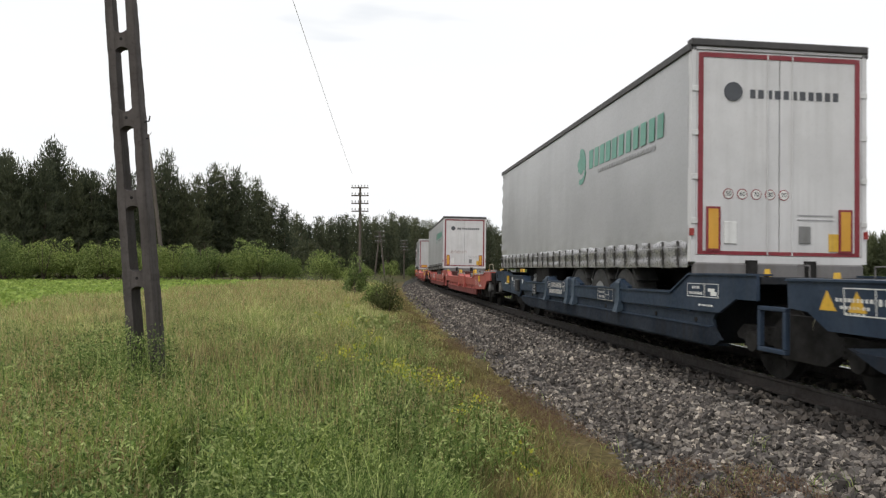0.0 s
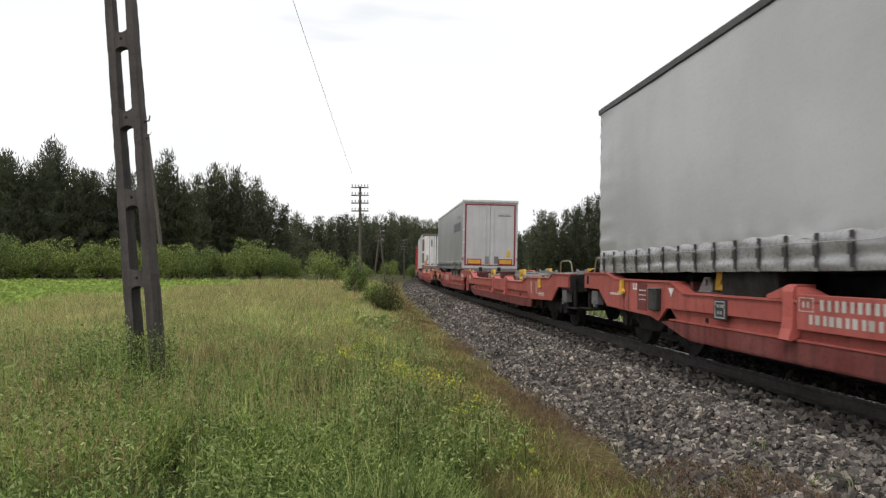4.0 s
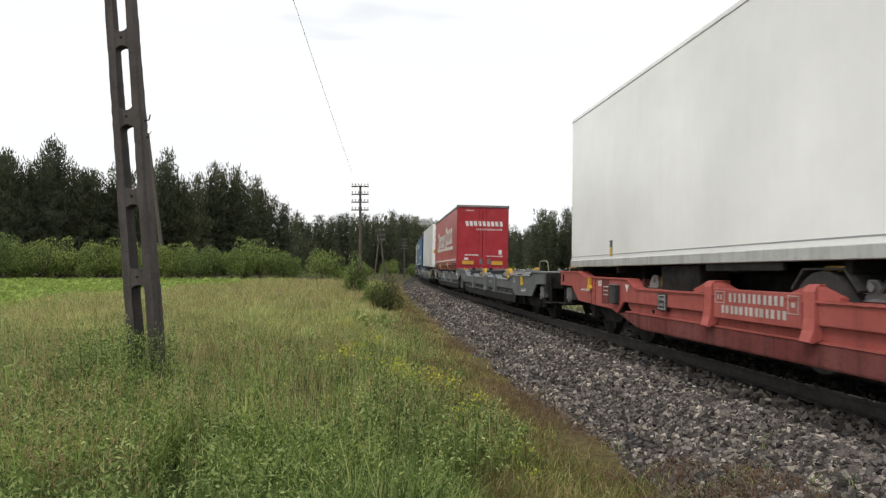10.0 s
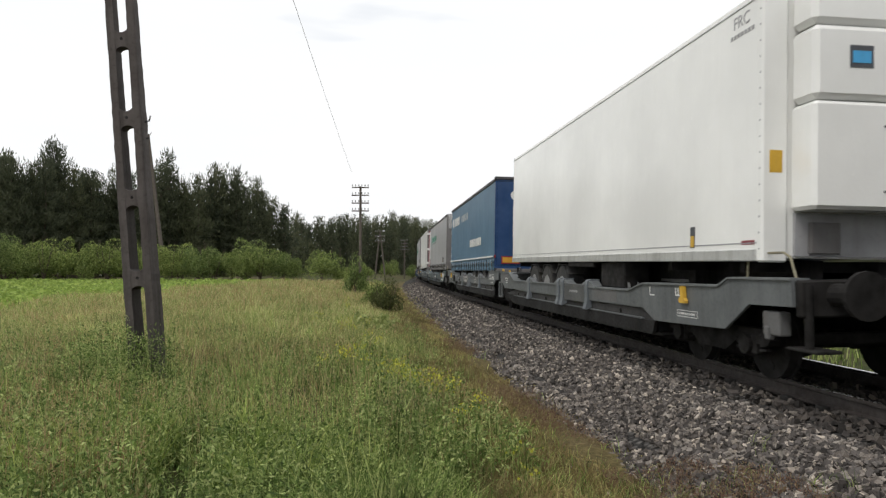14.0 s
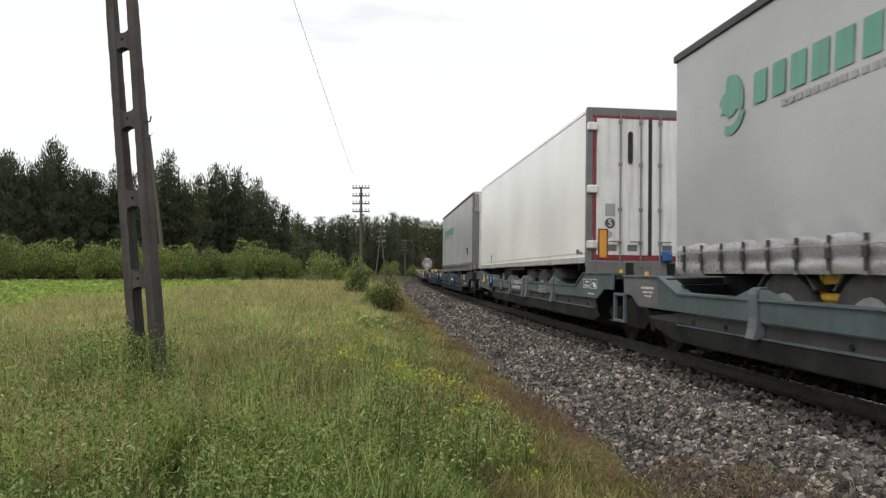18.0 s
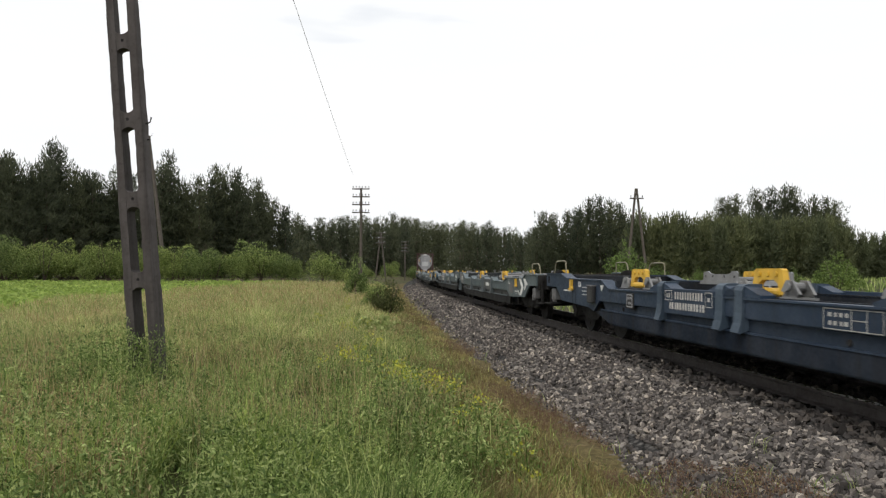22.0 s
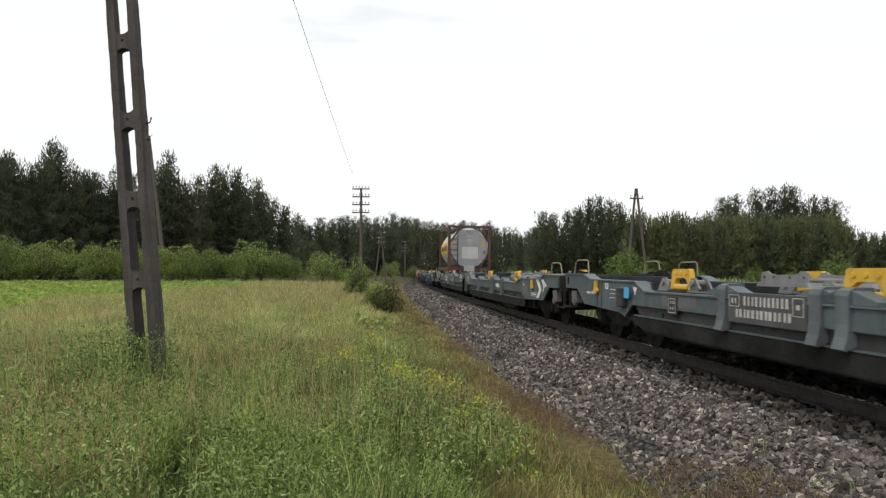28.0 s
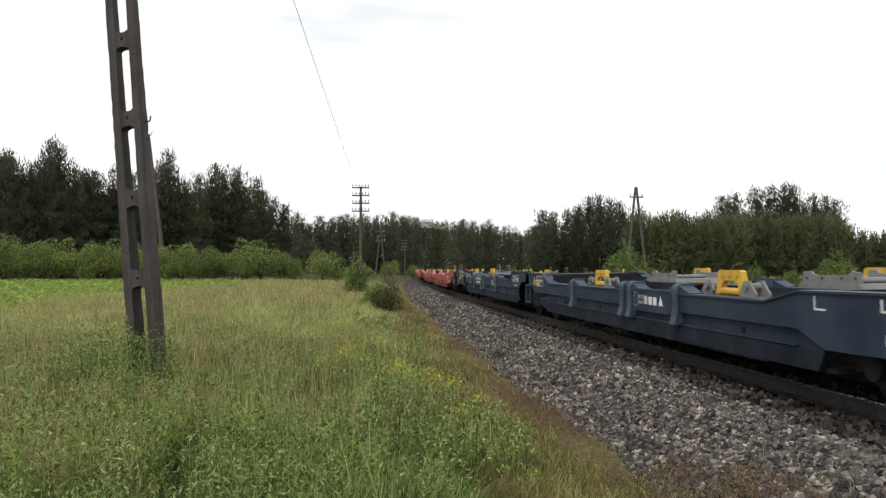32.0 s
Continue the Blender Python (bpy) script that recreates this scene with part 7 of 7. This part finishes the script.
for px, dep, h, n in ((615, 15, 0.75, 5), (612, 10.6, 0.62, 6), (640, 11, 0.6, 3), (716, 9.4, 0.6, 6), (742, 9.0, 0.55, 6), (772, 8.8, 0.55, 5), (690, 9.8, 0.6, 4), (826, 7.7, 0.5, 3), (909, 5.9, 0.36, 2), (610, 22, 0.8, 3), (548, 17, 0.7, 2), (652, 13, 0.6, 3)):
    flower_plant("yellow_wildflower", px, dep, h * 1.12, int(n * 1.4), 0.3, 0.032, M_YELLOW_FL, "loose stand of small yellow wildflowers")
for px, dep, h, n in ((315, 7.2, 0.62, 3), (300, 7.6, 0.6, 2), (655, 15.2, 0.85, 10), (668, 15.6, 0.8, 8), (190, 6.6, 0.5, 2), (95, 6.5, 0.45, 2), (435, 7.6, 0.4, 1), (580, 5.6, 0.3, 1)):
    flower_plant("umbel_plant", px, dep, h, n, 0.22 if n < 8 else 0.5, 0.03 if n < 8 else 0.085, M_UMBEL, "pale umbel-flowered plant gone to seed", "wildflower")

# crop field
P = scatter(26000, 25, 84, -120, 640, gg, lambda x, y: (x < -16.5 - 1.0 * np.sin(y * 0.4)) & (x > -75))
C = P + np.stack([gg.normal(0, 0.15, len(P)), gg.normal(0, 0.15, len(P)), gg.uniform(0.05, 0.3, len(P))], 1)
s = gg.uniform(0.2, 0.42, len(P))
tagged(tri_mesh("crop_plants", *cards(C, s, s * 0.6, up=0.4, tilt=0.4, gen=gg), M_CROP), "bright green young crop covering the field", "crop", kind="stuff")
# grass across the line
P = scatter(16000, 9, 110, 700, 1700, gg, lambda x, y: lateral(x, y) < -4.0)
tagged(tri_mesh("meadow_grass", *blades(P, gg.uniform(0.2, 0.5, len(P)), gg.uniform(0.1, 0.5, len(P)), 0.015 + P[:, 1] * 0.0008, gg), M_WEED), "tall grass on the far side of the track", "grass", kind="stuff")

# ---- ballast stones ----
def stones(name, n, s0, s1, dl0, dl1, size, gen, label, mat=M_STONE, lift=0.0):
    """Broken angular stones: skewed eight-cornered blocks, some flat, some long, lying anyhow on the bed."""
    IV = np.array([(-1, -1, -1), (1, -1, -1), (1, 1, -1), (-1, 1, -1), (-1, -1, 1), (1, -1, 1), (1, 1, 1), (-1, 1, 1)]) * 0.72
    IF = np.array([(0, 2, 1), (0, 3, 2), (4, 5, 6), (4, 6, 7), (0, 1, 5), (0, 5, 4), (1, 2, 6), (1, 6, 5), (2, 3, 7), (2, 7, 6), (3, 0, 4), (3, 4, 7)])
    s = s0 * (s1 / s0) ** gen.uniform(0, 1, n)
    d = gen.uniform(dl0, dl1, n)
    d = d + np.where(d > 2.6, 0.12 * np.sin(s * 1.7) + 0.08 * np.sin(s * 4.1), 0)
    y0 = np.interp(s, CS, CY)
    x0 = np.interp(s, CS, CX)
    k = slope_at(y0)
    nx, ny = -1 / np.sqrt(1 + k * k), k / np.sqrt(1 + k * k)
    X, Y = x0 + nx * d, y0 + ny * d
    pd, pz = zip(*BED)
    Z = np.interp(d, [*pd, 3.5, 4.4], [*pz, -0.73, -0.615])
    sz = (0.7 + 0.6 * gen.uniform(0, 1, n) ** 1.5) * size
    V = (IV[None] + gen.uniform(-0.46, 0.46, (n, len(IV), 3))) * np.stack([gen.uniform(0.9, 1.4, n), gen.uniform(0.6, 1.05, n), gen.uniform(0.5, 0.95, n)], 1)[:, None]
    q = gen.normal(size=(n, 4)) * (1.0, 0.45, 0.45, 1.0)
    q /= np.linalg.norm(q, axis=1)[:, None]
    w, a, b, c = q.T
    R = np.stack([1 - 2 * (b * b + c * c), 2 * (a * b - w * c), 2 * (a * c + w * b), 2 * (a * b + w * c), 1 - 2 * (a * a + c * c), 2 * (b * c - w * a), 2 * (a * c - w * b), 2 * (b * c + w * a), 1 - 2 * (a * a + b * b)], 1).reshape(n, 3, 3)
    V = np.einsum("nij,nkj->nki", R, V * sz[:, None, None]) + np.stack([X, Y, Z + lift + gen.uniform(-0.015, 0.05, n)], 1)[:, None]
    F = IF[None] + (np.arange(n) * len(IV))[:, None, None]
    return tagged(tri_mesh(name, V.reshape(-1, 3), F.reshape(-1, 3), mat, flat=True), label, "ballast", kind="stuff")


gs = np.random.default_rng(31)
stones("ballast_stones", 37000, 3.6, 26, 1.55, 3.1, 0.0305, gs, "loose grey granite ballast stones on the shoulder")
stones("ballast_stones", 8000, 25, 80, 1.3, 3.05, 0.042, gs, "grey ballast stones farther along the line")
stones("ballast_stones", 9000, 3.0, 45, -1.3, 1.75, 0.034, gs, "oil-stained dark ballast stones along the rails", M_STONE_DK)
stones("verge_stones", 700, 4.0, 26, 3.0, 3.7, 0.026, gs, "loose stones scattered over the sandy verge")

# ---- poles and wires ----
def lattice_pole():
    """Reinforced concrete pole with a row of long round-ended openings, leaning a little; its depth tapers upwards."""
    t = thing("concrete_pole", "weathered dark concrete pole with oval openings, leaning slightly", "utility pole")
    g = random.Random(8)
    H_, step, hw, leg = 9.4, 1.122, 0.203, 0.112

    def thick(z):
        return max(0.07, 0.18 - 0.018 * z)
    for d in (1, -1):
        bm = bmesh.new()
        rings = []
        for k in range(95):
            z = H_ * k / 94
            q = thick(z)
            jo, ji, jf = g.uniform(-0.006, 0.004), g.uniform(-0.003, 0.003), g.uniform(-0.004, 0.003)
            xo, xi = d * (hw + jo), d * (hw - leg + ji)
            c = 0.014
            rings.append([bm.verts.new(v) for v in ((xi, -q - jf, z), (xo - d * c, -q - jf, z), (xo, -q + c, z), (xo, q - c, z), (xo - d * c, q, z), (xi, q, z))])
        for a, b in zip(rings, rings[1:]):
            for i in range(6):
                j = (i + 1) % 6
                bm.faces.new((a[i], a[j], b[j], b[i]))
        bm.faces.new(rings[0])
        bm.faces.new(rings[-1])
        part("leg", bm, M_CONCRETE, t)
    z = 1.122 + 0.53
    w = hw - leg + 0.012
    while z < H_:
        o, u = [], []
        for a in range(0, 13):
            th = math.pi * a / 12
            o.append((w * math.cos(th), z + 0.1 + 0.085 * (1 - math.sin(th))))
            u.append((-w * math.cos(th), z - 0.1 - 0.085 * (1 - math.sin(th))))
        q = thick(z) - 0.006
        wb = part("web", prism(bmesh.new(), o + u, -q, q), M_CONCRETE, t)
        part("bolt_hole", rod(bmesh.new(), (0.0, -q - 0.002, z + 0.01), (0.0, -q + 0.03, z + 0.01), 0.022, seg=10), M_STEEL_DK, wb)
        z += step
    part("step_iron", pipe([(hw - 0.02, 0, 3.84), (hw + 0.07, 0, 3.86), (hw + 0.09, 0, 3.93)], 0.01), M_STEEL_DK, t)
    part("step_iron", pipe([(hw - 0.02, 0.02, 3.62), (hw + 0.05, 0.02, 3.62)], 0.008), M_STEEL_DK, t)
    x, y = lay(268.6, 10.0)
    t.matrix_basis = Matrix.Translation((x, y, -0.485)) @ pose(0, 0, 0, 0, -4.95, 0)
    return t


lattice_pole()
t = thing("bare_trunk", "slim bare pine trunk leaning in front of the wood", "tree trunk")
(x0, y0), (x1, y1) = lay(292, 92), lay(259, 93)
t.location = (x0, y0, float(ground_z(x0, y0)))
part("stem", rod(bmesh.new(), (0, 0, -0.3), (x1 - x0, y1 - y0, 19.0), 0.3, 0.16, seg=9), M_WOOD_POLE, t)
part("snag", rod(bmesh.new(), (x1 - x0, y1 - y0, 18.6), (x1 - x0 + 0.5, y1 - y0, 19.3), 0.06, 0.03, seg=6), M_BARK, t)


def telegraph_pole(px, depth, top, arms, arm_w, gap, label, legs=1, spread_=0.0, first=0.0, ins=6):
    t = thing("telegraph_pole", label, "utility pole")
    x, y = lay(px, depth)
    gz = float(ground_z(x, y))
    h = 1.293 + (FWD - top) / 1263 * depth - gz
    t.location = (x, y, gz)
    for k in range(legs):
        off = 0 if legs == 1 else (k - 0.5) * 2 * spread_
        part("pole", rod(bmesh.new(), (off, 0, -0.3), (off * 0.04, 0, h), 0.14, 0.09, seg=10), M_WOOD_POLE, t)
    for a in range(arms):
        z = h - first - a * gap
        arm = part("crossarm", boxes((-arm_w / 2, arm_w / 2, -0.16, -0.08, z - 0.05, z + 0.05), bev=0.01), M_WOOD_POLE, t)
        for i in range(ins):
            xi = (-0.5 + (i + 0.15) / (ins - 0.7)) * arm_w * 0.96
            bm = rod(bmesh.new(), (xi, -0.12, z + 0.05), (xi, -0.12, z + 0.14), 0.018, seg=6)
            rod(bm, (xi, -0.12, z + 0.13), (xi, -0.12, z + 0.25), 0.05, 0.035, seg=8)
            part("insulator", bm, M_PORCELAIN, arm)
    return t


TP = "tarred wooden telegraph pole with stacked crossarms and insulators"
telegraph_pole(637, 60, 330, 4, 1.45, 0.66, TP, first=0.1)
telegraph_pole(672, 108, 411, 3, 1.5, 0.75, "twin-legged wooden telegraph pole with crossarms", legs=2, spread_=0.85)
telegraph_pole(715, 140, 427, 4, 1.4, 0.6, "distant telegraph pole with stacked crossarms")
telegraph_pole(748, 185, 447, 3, 1.4, 0.6, "distant telegraph pole with stacked crossarms")
telegraph_pole(1125, 60, 331, 1, 1.15, 0.5, "A-shaped wooden power pole across the track", legs=2, spread_=0.95, first=0.85, ins=3)


def wire(pts, label):
    cu = bpy.data.curves.new("telegraph_wire", "CURVE")
    cu.dimensions, cu.bevel_depth, cu.bevel_resolution = "3D", 0.007, 1
    sp = cu.splines.new("POLY")
    sp.points.add(len(pts) - 1)
    for p, c in zip(sp.points, pts):
        p.co = (*c, 1)
    me = bpy.data.meshes.new_from_object(bpy.data.objects.new("telegraph_wire", cu))
    me.materials.clear()
    me.materials.append(M_WIRE)
    return tagged(new("telegraph_wire", me), label, "wire", "telegraph wires")


for a, b in (((622, 60, 306), (517, 17.8, 0)),):
    (x1, y1), (x0, y0) = lay(a[0], a[1]), lay(b[0], b[1])
    z1, z0 = 1.293 + (FWD - a[2]) / 1263 * a[1], 1.293 + (FWD - b[2]) / 1263 * b[1]
    run = []
    for k in range(-8, 13):
        u = k / 12
        run.append((x0 + (x1 - x0) * u, y0 + (y1 - y0) * u, z0 + (z1 - z0) * u - 0.25 * u * (1 - u)))
    wire(run, "thin dark wire sagging between telegraph poles")


# ---- what moves ----
def seat(qa, qb, t, drop=0.0, reverse=False):
    """Pose of a rigid body whose ends run on the track at qa and qb metres behind the start point."""
    a, b = centre(qa - run_at(t)), centre(qb - run_at(t))
    f = (b - a).normalized()
    l = Vector((0, 0, 1)).cross(f)
    if reverse:
        l = -l
    up_l = Vector((-f.y, f.x, 0)) * (-1 if reverse else 1)
    k = radians(CANT)
    y0, z0 = l, Vector((0, 0, 1))
    near = -y0 if reverse else y0
    z1 = (z0 * math.cos(k) - near * math.sin(k)).normalized()
    x1 = (f + Vector((0, 0, -drop / 13.6))).normalized()
    y1 = z1.cross(x1).normalized()
    z1 = x1.cross(y1)
    m = Matrix((x1, y1, z1)).transposed().to_4x4()
    m.translation = a
    return m


TIMES = [0, 0.1] + [0.5 * i for i in range(1, 64)] + [31.9, 32.0]


def motions():
    for ob, q, leading in UNITS:
        d = -1 if leading else 1
        walk(ob, [(t, seat(q, q + d * 13.5, t, 0, leading)) for t in TIMES])
        # wheels roll while the wagon is near
        t0, t1 = max(0.0, (q - 42) / 10.7), min(32.0, (q + 8) / 10.6)
        if t1 <= t0:
            continue
        times = [t0 + k / FPS for k in range(int((t1 - t0) * FPS) + 1)]
        for w in [o for o in ob.children if o.name.startswith("wheelset")]:
            base = Matrix.Translation(w.location)
            rows = [(t, base @ Matrix.Rotation(-d * run_at(t) / 0.43, 4, "Y")) for t in times]
            rows = ([(0, rows[0][1])] if t0 > 0.05 else []) + rows + ([(32, rows[-1][1])] if t1 < 31.9 else [])
            walk(w, rows)
    for ob, q, drop in LOADS:
        walk(ob, [(t, seat(q, q + 13.6, t, drop)) for t in TIMES])


for o in bpy.data.objects:
    if o.name.split(".")[0] in ("lettering", "marking", "rivets", "flower_head", "pin_holes"):
        o["kind"] = "stuff"
motions()
